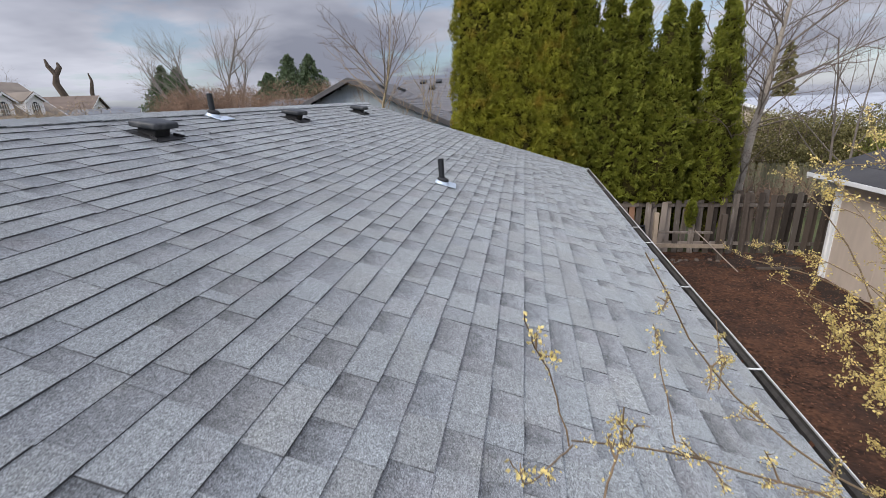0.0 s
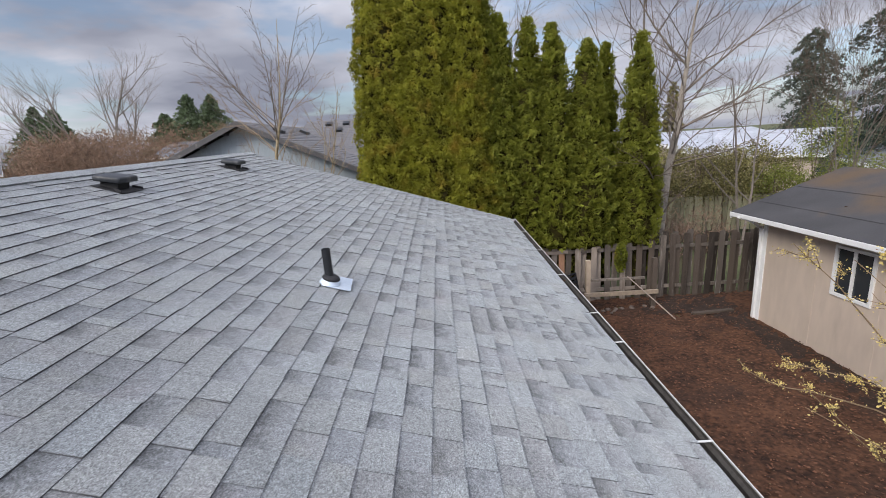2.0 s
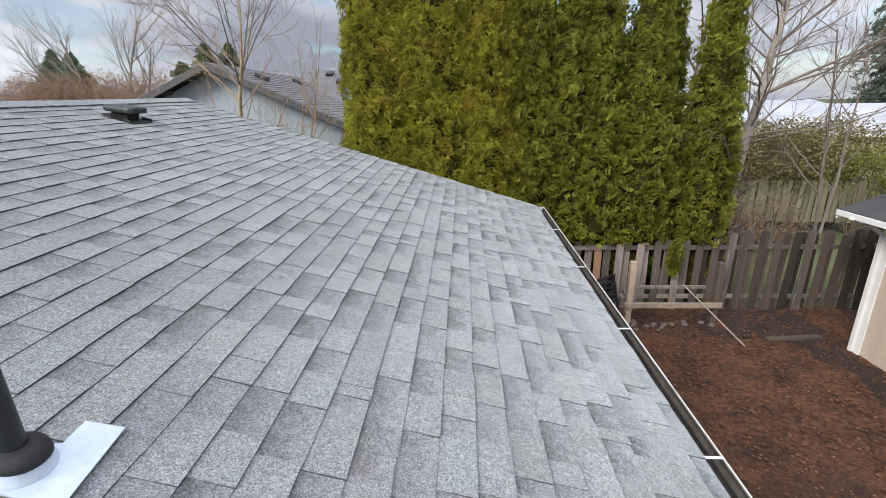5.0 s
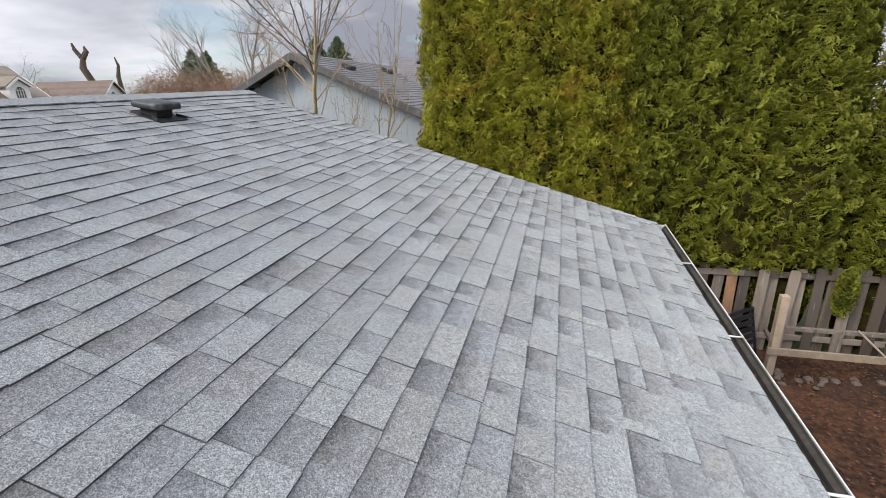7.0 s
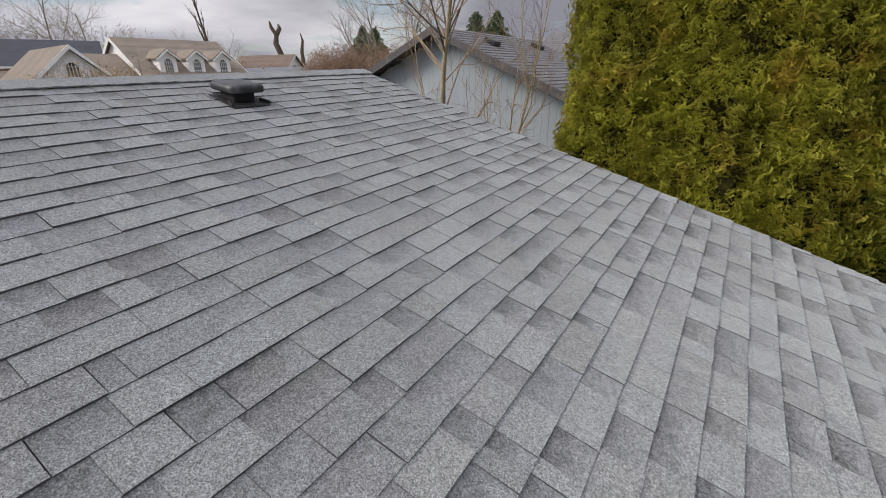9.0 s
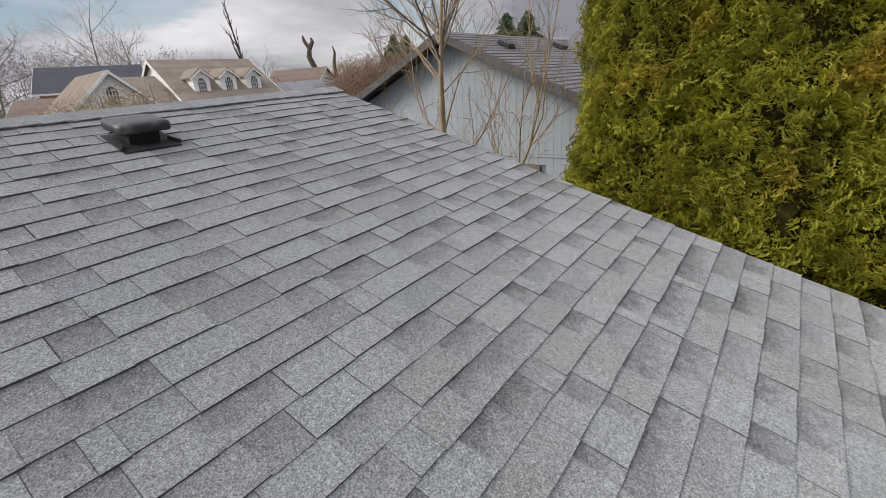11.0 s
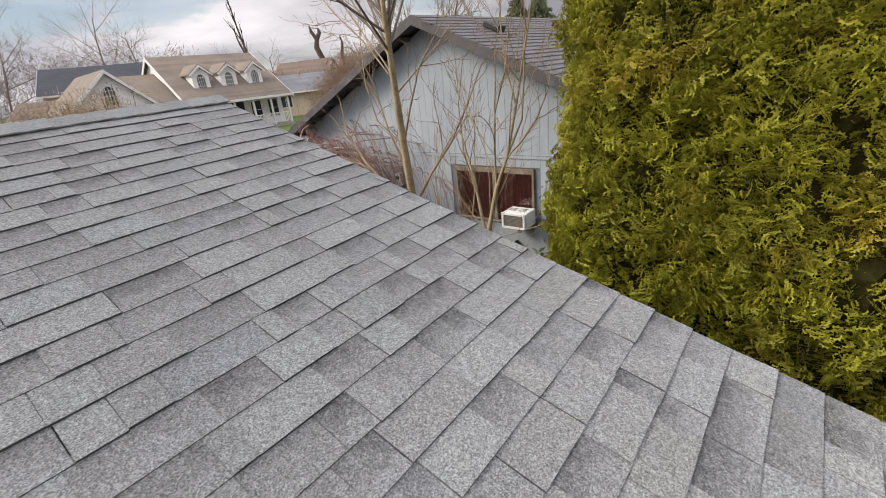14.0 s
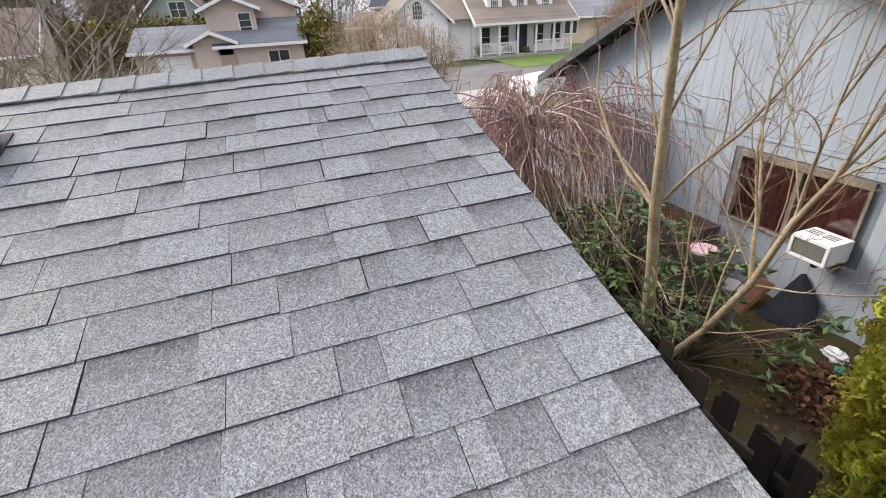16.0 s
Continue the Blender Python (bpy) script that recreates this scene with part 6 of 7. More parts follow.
# ---- trees beyond the yard ----
def birch():
    rng = np.random.default_rng(501)
    t = thing("birch", pose(6.3, 14.2, 0), "bare pale-barked birch rising beside the arborvitae", "tree")
    lines = []
    trunk = np.array([(-0.2, 0, -0.05), (-0.14, 0, 1.58), (-0.03, 0, 2.96), (0.14, 0.0, 4.0), (0.24, 0.05, 4.9), (0.33, 0.05, 5.6), (0.45, 0.1, 6.5), (0.65, 0.1, 8.0)])
    rad = np.array([0.12, 0.105, 0.095, 0.085, 0.066, 0.048, 0.03, 0.01])
    tubes("trunk", [(trunk, rad)], M_BARK_PALE, t, sides=9)
    for k in range(34):
        s = rng.uniform(0.25, 0.98)
        f = s * 7
        i = min(int(f), 6)
        p = trunk[i] + (trunk[i + 1] - trunk[i]) * (f - i)
        a = rng.uniform(0, 2 * math.pi)
        d = np.array([math.cos(a), math.sin(a), rng.uniform(0.25, 1.0)])
        grow(rng, p, d, rng.uniform(1.4, 2.9) * (1.2 - 0.5 * s), 0.021 * (1.2 - 0.6 * s), 1, 3, lines, 0.13, 6, 0.6, 0.2, 0.5)
    grow(rng, trunk[1] + (0, 0, 0.3), np.array((-0.75, -1.25, 0.85)), 3.4, 0.024, 1, 3, lines, 0.10, 9, 0.6, 0.15, 0.4)
    grow(rng, trunk[1], np.array((-0.55, -1.2, 0.5)), 2.6, 0.018, 1, 3, lines, 0.12, 8, 0.6, 0.2, 0.42)
    grow(rng, trunk[2], np.array((-0.6, -0.4, 0.6)), 1.8, 0.018, 1, 3, lines, 0.14, 7, 0.6, 0.1, 0.45)
    for i, d, ln in ((3, (0.9, 0.0, 0.55), 3.0), (4, (0.8, -0.1, 0.7), 3.2), (5, (-0.5, 0.1, 0.9), 2.6)):
        grow(rng, trunk[i], np.array(d), ln, 0.034, 1, 3, lines, 0.12, 7, 0.6, 0.25, 0.5)
    limbs([(p, q) for l, p, q in lines if l == 1], M_BARK_GREY, t, 5)
    tubes("twig_crown", [(p, q) for l, p, q in lines if l > 1], M_TWIG, t, sides=3)["kind"] = "stuff"
    return t


birch()
bare_tree("small_bare_tree", (9.5, 15.9, 0), 5.6, 0.045, 511, "small bare tree behind the far fence", M_BARK_GREY, M_TWIG, 3, kids=6, stems=2)
bare_tree("alder", (11.2, 14.6, 0), 6.0, 0.026, 512, "bare grey multi-stemmed tree behind the shed", M_BARK_GREY, M_TWIG, 3, kids=9, stems=3, up=0.4, ang=0.5)
bare_tree("ash_tree", (2.5, 19.5, 0), 9.5, 0.09, 513, "tall bare tree behind the hedge row", M_BARK_GREY, M_TWIG, 3, kids=9)
bare_tree("ash_tree", (7.8, 20.5, 0), 9.5, 0.08, 514, "tall bare tree behind the far fence", M_BARK_GREY, M_TWIG, 3, kids=7)


def conifer(name, x, y, z, h, r, seed, mat, label, n=5200, leaf=0.5, gappy=0.25, bottom=0.08, power=0.8, group=""):
    """A conifer with whorled boughs that hang at the tips; its outline is uneven."""
    rng = np.random.default_rng(seed)
    t = thing(name, pose(x, y, z), label, "tree", group)
    tubes("trunk", [(np.array([(0, 0, -0.2), (0.03, 0, h * 0.5), (0, 0, h * 0.98)]), [0.035 * h * 0.6, 0.02 * h * 0.6, 0.02])], M_BARK_DARK, t, sides=7)
    boughs = int(34 + h * 7)
    pos, out, lines = [], [], []
    for b in range(boughs):
        f = bottom + (1 - bottom) * (b + rng.uniform(0, 1)) / boughs
        R = r * (1 - f) ** power * rng.uniform(1 - 2 * gappy, 1.08) + 0.12
        a = b * 2.4 + rng.normal() * 0.3
        d = np.array([math.cos(a), math.sin(a), 0.0])
        m = max(int(n / boughs * R / r * 1.6), 12)
        s = rng.uniform(0.12, 1, m)
        p = d * (R * s)[:, None] + np.cross(d, (0, 0, 1)) * (rng.normal(size=m) * 0.2 * R * (1.1 - s * 0.5))[:, None]
        p[:, 2] = f * h + 0.10 * R - 0.38 * R * s ** 2 + rng.normal(size=m) * 0.05 * R
        pos.append(p)
        out.append(np.repeat(d[None], m, 0) + rng.normal(size=(m, 3)) * 0.5)
        lines.append((np.array([(0, 0, f * h), d * R * 0.5 + (0, 0, f * h + 0.02 * R), d * R * 0.95 + (0, 0, f * h - 0.26 * R)]), [0.03, 0.02, 0.008]))
    tubes("bough_frame", lines, M_BARK_DARK, t, sides=4)["kind"] = "stuff"
    pos, out = np.concatenate(pos), np.concatenate(out)
    tv, tf = fan(4, 0.42, 1.2)
    tf = tf[:, :3]
    scatter("crown", tv, tf, pos, turns(rng, len(pos), out, 0.35, 0.35) * rng.uniform(0.6, 1.15, len(pos))[:, None, None] * leaf, mat, t)["kind"] = "stuff"
    return t


conifer("fir", 23.0, 24.6, 0, 15.0, 4.6, 601, M_FIR, "big dark fir towering behind the shed", 32000, 0.2, 0.4)
conifer("fir", 28.0, 22.0, 0, 14.0, 4.4, 602, M_FIR, "big dark fir behind pale roofs", 18000, 0.24, 0.4)
conifer("pine", 25.3, 33.6, 0, 9.8, 3.4, 603, M_PINE, "round-topped grey-green pine in the distance", 13000, 0.22, 0.45, 0.2, 0.45)
conifer("cypress", 18.5, 38.4, 0, 7.5, 1.5, 604, M_JUNIPER, "brownish conical cypress in the distance", 9000, 0.2, 0.25)
conifer("spruce", -91.0, 109.5, 0, 16.8, 12.0, 611, M_SPRUCE, "dark green spruce in the distance", 12000, 0.75, 0.2, 0.12, 0.95, group="distant spruces")
conifer("spruce", -85.5, 108.0, 0, 15.9, 12.5, 612, M_SPRUCE, "dark green spruce in the distance", 12000, 0.75, 0.2, 0.12, 0.95, group="distant spruces")
for k, (x, y, h) in enumerate(((-65.0, 115.5, 14.2), (-59.5, 116.0, 18.4), (-54.2, 117.0, 18.2))):
    conifer("cedar", x, y, 0, h, 10.0, 620 + k, M_SPRUCE, "dark spreading cedar in a clump beyond the neighbour's roof", 12000, 0.75, 0.3, 0.12, 0.7, "clump of dark cedars")


def shrub_mass(name, spots, seed, mat, label, leaf=0.2, n=900, twiggy=True, cat="shrub"):
    """A thicket: clumps of leaves or twigs, with thin stems; ragged outline."""
    rng = np.random.default_rng(seed)
    x0, y0 = spots[0][:2]
    t = thing(name, pose(x0, y0, 0), label, cat)
    pos, lines = [], []
    for x, y, z, rx, rz in spots:
        m = int(n * rx)
        d = rng.normal(size=(m, 3))
        d /= np.linalg.norm(d, axis=1)[:, None]
        f = rng.uniform(0.45, 1.12, m)
        p = d * f[:, None] * (rx, rx, rz)
        p[:, 2] = np.maximum(p[:, 2], -rz * 0.95)
        keep = np.array([noise.noise(Vector(q) * 1.4 + Vector((seed, x, 0))) > -0.22 for q in p])
        pos.append(p[keep] + (x - x0, y - y0, z))
        for k in range(int(14 * rx)):
            e = rng.normal(size=3)
            e /= np.linalg.norm(e)
            tip = np.array([x - x0, y - y0, z]) + e * (rx, rx, rz) * rng.uniform(0.9, 1.2)
            tip[2] = max(tip[2], 0.4)
            root = np.array([x - x0 + e[0] * 0.2 * rx, y - y0 + e[1] * 0.2 * rx, float(gz(np.float64(x), np.float64(y))) - 0.05])
            lines.append((np.array([root, (root + tip) / 2 + rng.normal(size=3) * 0.1, tip]), [0.03, 0.018, 0.006]))
    tubes("branchwork", lines, M_TWIG, t, sides=4)["kind"] = "stuff"
    pos = np.concatenate(pos)
    tv = LEAF_V * (0.55, 1, 1) if not twiggy else LEAF_V * (0.13, 1.6, 1)
    scatter("foliage", tv, LEAF_F, pos, turns(rng, len(pos), np.array([[0, 0, 0.5]]), 0, 1.0) * rng.uniform(0.6, 1.2, len(pos))[:, None, None] * leaf, mat, t)["kind"] = "stuff"
    return t


shrub_mass("willow", [(13.5, 17.9, 3.2, 0.9, 1.5), (14.6, 17.2, 2.0, 1.3, 0.9), (12.2, 17.9, 1.9, 1.0, 0.7), (16.2, 16.2, 2.0, 1.3, 0.9)], 701, M_LIME, "lime-green willow thicket in new leaf", 0.075, 5200, False)
shrub_mass("hedge_thicket", [(8.4, 19.3, 2.1, 1.2, 1.3), (9.6, 19.2, 2.2, 1.2, 1.2), (10.8, 19.2, 2.1, 1.3, 1.2), (12.2, 19.2, 2.2, 1.2, 1.2), (6.8, 19.5, 2.1, 1.2, 1.4)], 702, M_JUNIPER, "overgrown olive-brown hedge behind the far fence", 0.085, 9500, False)
shrub_mass("bramble_thicket", [(6.6, 15.2, 1.1, 0.8, 0.9), (7.7, 16.4, 0.7, 0.8, 0.6), (5.9, 14.6, 1.4, 0.7, 1.1), (8.8, 16.6, 0.8, 0.9, 0.7)], 703, M_THICKET, "tangle of bare brown brambles beside the birch", 0.14, 1300, True)
shrub_mass("garden_tree", [(-16.3, 13.2, 3.3, 1.5, 1.2), (-16.6, 12.1, 3.2, 0.9, 0.9), (-16.0, 14.8, 3.0, 1.0, 0.9)], 704, M_CREAM_TWIG, "bare ornamental tree with cream and tan twigs beyond the ridge", 0.11, 4200, True)
shrub_mass("garden_tree", [(-16.2, 13.6, 3.4, 1.4, 1.0)], 705, M_BLOSSOM, "small tree with cream blossom beyond the ridge", 0.035, 900, False)
for k, (x, y, z) in enumerate(((-20.0, 27.0, 3.7), (-24.0, 30.5, 3.7), (-21.3, 28.3, 3.7), (-17.5, 27.0, 3.8), (-22.6, 31.5, 3.9), (-19.5, 31.0, 4.0), (-15.0, 28.5, 3.9), (-13.0, 30.0, 3.9))):
    shrub_mass("brown_thicket", [(x, y, z, 1.8, 1.9)], 800 + k, M_THICKET, "bare brown thicket in a neighbouring yard", 0.2, 3000, True)
for k, (x, y) in enumerate(((-52, 33), (-50, 40), (-46, 45), (-41, 50), (-34, 52), (-30, 56), (-22, 58), (-16, 60))):
    shrub_mass("brown_thicket", [(x, y, (2.2 if k < 2 else 1.5) + gz(np.float64(x), np.float64(y)), 3.6, 2.4 if k < 2 else 1.7), (x + 3, y + 3, (2.0 if k < 2 else 1.4) + gz(np.float64(x), np.float64(y)), 3.0, 2.0 if k < 2 else 1.5)], 720 + k, M_THICKET, "bare brown thicket in the distance", 0.55, 420, True)
for k, (x, y, h, r) in enumerate(((-64, 29, 12.5, 0.14), (-66, 34, 12.0, 0.14), (-60, 42, 8.0, 0.14), (-66, 52, 8.5, 0.14), (-68, 20, 13.0, 0.14), (-62, 8, 13.0, 0.14), (-60, 0, 13.5, 0.14), (-55, -8, 12.5, 0.14))):
    bare_tree("distant_tree", (x, y, float(gz(np.float64(x), np.float64(y)))), h, r, 740 + k, "bare winter tree on the skyline", M_BARK_GREY, M_TWIG_HAZE, 3, kids=8, ang=0.85, group="bare skyline trees")
for k, (x, y, h) in enumerate(((-78, -22, 15.5), (-74, -14, 14.5), (-80, -7, 16.5), (-72, -1, 14.0), (-79, 5, 16.0), (-73, 11, 13.5), (-82, 14, 15.5), (-70, -26, 15.0), (-76, 18, 13.5), (-66, -18, 14.0))):
    bare_tree("woodland_tree", (x, y, 1.0), h, 0.22, 880 + k, "tall bare tree in a winter wood behind the houses", M_BARK_GREY, M_TWIG_HAZE, 3, kids=7, ang=0.7, stems=2, group="winter wood behind the houses")
shrub_mass("winter_wood", [(-76 + 3 * math.sin(k * 2.1), -24 + 5.5 * k, 5.0 + 1.2 * math.sin(k * 1.7), 4.2, 4.6) for k in range(9)], 897, M_TWIG_HAZE, "belt of grey winter woodland behind the houses", 0.5, 420, True, "trees")
for k, (x, y, h, lx, ly) in enumerate(((-59.0, 79.0, 14.0, -0.5, -0.36), (-58.0, 79.5, 17.5, -0.22, -0.15), (-55.5, 80.5, 18.5, 0.05, 0.0), (-53.5, 81.5, 15.5, 0.2, 0.12))):
    bare_tree("spreading_tree", (x, y, 0.0), h, 0.3, 780 + k, "big spreading bare tree with pale grey limbs on the skyline", M_TWIG_HAZE, M_TWIG_HAZE, 3, (lx, ly), 8, 0.6, 0.3, 0.35, group="spreading bare trees on the skyline")
shrub_mass("brown_thicket", [(-59.0, 82.5, 5.0, 4.0, 4.0), (-53.5, 84.0, 5.2, 4.2, 4.4), (-48.0, 86.0, 4.4, 4.0, 3.0)], 790, M_THICKET, "bare brown thicket under the far trees", 0.8, 380, True)
for k, (x, y, h) in enumerate(((-84, 3, 21.0), (-80, -5, 23.0), (-86, -12, 22.0), (-78, -19, 20.0))):
    conifer("fir", x, y, 0.5, h, 5.5, 650 + k, M_JUNIPER, "tall olive-brown fir in the wood behind the houses", 6000, 0.9, 0.35, 0.1, 0.7, "firs behind the houses")
shrub_mass("winter_wood", [(-84 + 4 * math.sin(k * 1.3), -20 + 6.5 * k, 8.0 + 1.5 * math.sin(k * 2.3), 4.6, 5.0) for k in range(11)], 898, M_TWIG_HAZE, "tall belt of bare brown woodland behind the houses", 0.6, 420, True, "trees")
shrub_mass("brown_thicket", [(-33.0, 34.5, 2.6, 1.5, 1.6), (-34.5, 36.5, 2.8, 1.6, 1.8)], 799, M_THICKET, "bare brown bushes at the edge of the lawn", 0.16, 2200, True)
bare_tree("poplar", (-58.5, 44.2, 1.5), 13.0, 0.25, 761, "tall narrow bare poplar on the skyline", M_BARK_DARK, M_TWIG, 3, kids=9, ang=0.32, up=0.5, ratio=0.35)
bare_tree("ornamental_tree", (-14.6, 4.9, 0), 5.0, 0.09, 771, "bare grey-brown ornamental tree beyond the ridge", M_BARK_PALE, M_TWIG, 3, kids=7, stems=4, ang=0.8)
bare_tree("ornamental_tree", (-16.5, 4.2, 0), 5.0, 0.09, 772, "bare grey-brown ornamental tree beyond the ridge", M_BARK_PALE, M_TWIG, 3, kids=7, stems=4, ang=0.8)

shrub_mass("brown_thicket", [(-13.9, 13.3, 3.6, 0.95, 1.0), (-14.6, 12.5, 3.45, 0.7, 0.8)], 812, M_CREAM_TWIG, "bare cream-brown bush beyond the ridge", 0.11, 3800, True)

shrub_mass("brown_thicket", [(-24.0, 29.4, 3.6, 1.7, 1.9), (-24.6, 31.4, 3.3, 1.3, 1.5)], 815, M_THICKET, "bare reddish-brown bush beyond the neighbour's eaves", 0.14, 2600, True)

# a dead snag
sn = thing("dead_snag", pose(-82.1, 73.8, -0.9), "dead broken twin tree trunk standing on the skyline", "tree")
tubes("trunk", [(np.array([(0.36, 0.48, -1.50), (0.30, 0.40, 5.47), (0.18, 0.24, 9.37), (-0.30, -0.40, 11.56), (-0.12, -0.16, 13.12), (-0.60, -0.80, 14.53), (-0.72, -0.96, 15.62)]), [0.8, 0.72, 0.62, 0.6, 0.45, 0.36, 0.15])], M_BARK_DARK, sn, sides=8)
tubes("trunk", [(np.array([(2.77, 3.67, -1.50), (2.71, 3.59, 6.73), (2.65, 3.51, 10.10), (2.89, 3.83, 12.11), (2.71, 3.59, 13.46)]), [0.5, 0.42, 0.36, 0.24, 0.1])], M_BARK_DARK, sn, sides=7)
tubes("limb", [(np.array([(-0.12, -0.16, 13.12), (0.36, 0.48, 14.37), (0.24, 0.32, 15.15)]), [0.5, 0.4, 0.15])], M_BARK_DARK, sn, sides=6)


# ---- houses across the street ----
def white_house():
    t = thing("white_house", pose(-41.0, 29.1, 1.0, 0, 0, -4), "white cottage with tan roof, three dormers and railed porch", "house")
    L, hw, ze, zr, xe = 7.9, 4.3, 2.5, 6.2, 5.9
    pit = (zr - ze) / xe
    wall_h = zr - hw * pit - 0.1
    part("wall", prism([(-hw, -L / 2, -1.2), (hw, -L / 2, -1.2), (hw, -L / 2, wall_h), (0, -L / 2, zr - 0.1), (-hw, -L / 2, wall_h)], (0, L, 0)), M_WHITE_SIDING, t)
    courses("roof", t, L + 0.6, xe, xe * pit, zr, 1, M_TAN_ROOF, step=0.25)
    courses("roof", t, L + 0.6, hw + 0.4, (hw + 0.4) * pit, zr, -1, M_TAN_ROOF, step=0.25)
    part("fascia", box((xe, 0, ze - 0.06), (0.05, L + 0.6, 0.18)), M_WHITE, t)
    for s, r in ((1, xe), (-1, hw + 0.4)):
        for e in (-1, 1):
            y = e * (L / 2 + 0.3)
            part("rake_board", prism([(0, y, zr), (s * r, y, zr - r * pit), (s * r, y, zr - r * pit - 0.25), (0, y, zr - 0.25)], (0, 0.05 * e, 0)), M_WHITE, t)
    for k, y in enumerate((-2.15, 0.0, 2.15)):
        d = thing("dormer", pose(3.4, y, zr - 3.4 * pit))
        d.parent = t
        part("front", prism([(0.75, -0.62, -0.75), (0.75, 0.62, -0.75), (0.75, 0.62, 0.5), (0.75, 0, 1.02), (0.75, -0.62, 0.5)], (-2.4, 0, 0)), M_WHITE_SIDING, d)
        for s in (-1, 1):
            part("roof", prism([(0.95, 0, 1.14), (0.95, s * 0.85, 0.47), (-2.0, s * 0.85, 0.47), (-2.0, 0, 1.14)], (0, 0, 0.08)), M_TAN_ROOF, d)
            part("trim", prism([(0.97, 0, 1.14), (0.97, s * 0.87, 0.45), (0.97, s * 0.87, 0.31), (0.97, 0, 0.98)], (0.05, 0, 0)), M_WHITE, d)
        window(d, pose(0.77, 0, -0.05, 0, 0, -90), 0.72, 1.2, arch=True)
    # porch
    part("porch_floor", box((hw + 0.75, 0, 0.12), (1.6, L, 0.24)), M_CONCRETE, t)
    for k in range(6):
        part("porch_post", box((xe - 0.25, -L / 2 + 0.15 + (L - 0.3) * k / 5, ze / 2 + 0.05), (0.14, 0.14, ze - 0.12)), M_WHITE, t)
    me = None
    for seg in (0, 1, 3, 4):
        a = -L / 2 + 0.25 + (L - 0.3) * seg / 5
        b = a + (L - 0.3) / 5 - 0.2
        part("rail", box((xe - 0.25, (a + b) / 2, 1.1), (0.06, b - a, 0.08)), M_WHITE, t)
        part("rail", box((xe - 0.25, (a + b) / 2, 0.38), (0.06, b - a, 0.06)), M_WHITE, t)
        for q in range(10):
            ob = part("baluster", box((0, 0, 0), (0.035, 0.05, 0.7)), M_WHITE, t) if me is None else new("baluster", me)
            me = ob.data
            ob.parent = t
            ob.matrix_basis = pose(xe - 0.25, a + (b - a) * (q + 0.5) / 10, 0.74)
    dr = part("door", box((hw + 0.03, 0.1, 1.25), (0.08, 0.95, 2.05), bevel=0.01), M_DARK_ROOF, t, "dark front door")
    for y in (-3.0, -1.4, 1.6, 3.1):
        window(t, pose(hw + 0.02, y, 1.5, 0, 0, -90), 0.95, 1.5, bars=0, cross=1)
    # link between the house and the garage, then the garage wing, gable to the front
    k = thing("link_wing", pose(0, 0, 0))
    k.parent = t
    part("wall", box((0.5, -6.0, 1.2), (6.6, 4.0, 3.4)), M_WHITE_SIDING, k)
    part("roof", prism([(0, -8.4, 4.9), (4.3, -8.4, 2.8), (4.3, -L / 2, 2.8), (0, -L / 2, 4.9)], (0, 0, 0.1)), M_TAN_ROOF, k)
    part("roof", prism([(0, -8.4, 4.9), (-4.3, -8.4, 2.8), (-4.3, -L / 2, 2.8), (0, -L / 2, 4.9)], (0, 0, 0.1)), M_TAN_ROOF, k)
    g = thing("garage_wing", pose(0.2, -8.4, 0))
    g.parent = t
    gw, gl, gh, gp = 2.3, 7.0, 3.0, 0.9
    part("wall", prism([(-gl / 2, -gw, -1.2), (-gl / 2, gw, -1.2), (-gl / 2, gw, gh), (-gl / 2, 0, gh + gw * gp), (-gl / 2, -gw, gh)], (gl + 1.0, 0, 0)), M_WHITE_SIDING, g)
    for s in (-1, 1):
        part("roof", prism([(-gl / 2, 0, gh + gw * gp + 0.1), (gl / 2 + 1.4, 0, gh + gw * gp + 0.1), (gl / 2 + 1.4, s * (gw + 0.4), gh - 0.4 * gp + 0.1), (-gl / 2, s * (gw + 0.4), gh - 0.4 * gp + 0.1)], (0, 0, 0.1)), M_TAN_ROOF, g)
        x = gl / 2 + 1.4
        part("rake_board", prism([(x, 0, gh + gw * gp + 0.2), (x, s * (gw + 0.4), gh - 0.4 * gp + 0.2), (x, s * (gw + 0.4), gh - 0.4 * gp - 0.05), (x, 0, gh + gw * gp - 0.05)], (0.05, 0, 0)), M_WHITE, g)
    window(g, pose(gl / 2 + 1.02, 0, gh + 0.65, 0, 0, -90), 0.85, 1.3, arch=True)
    part("garage_door", box((gl / 2 + 1.02, 0, 1.1), (0.06, 3.2, 2.1), bevel=0.01), M_WHITE, g)
    return t


white_house()


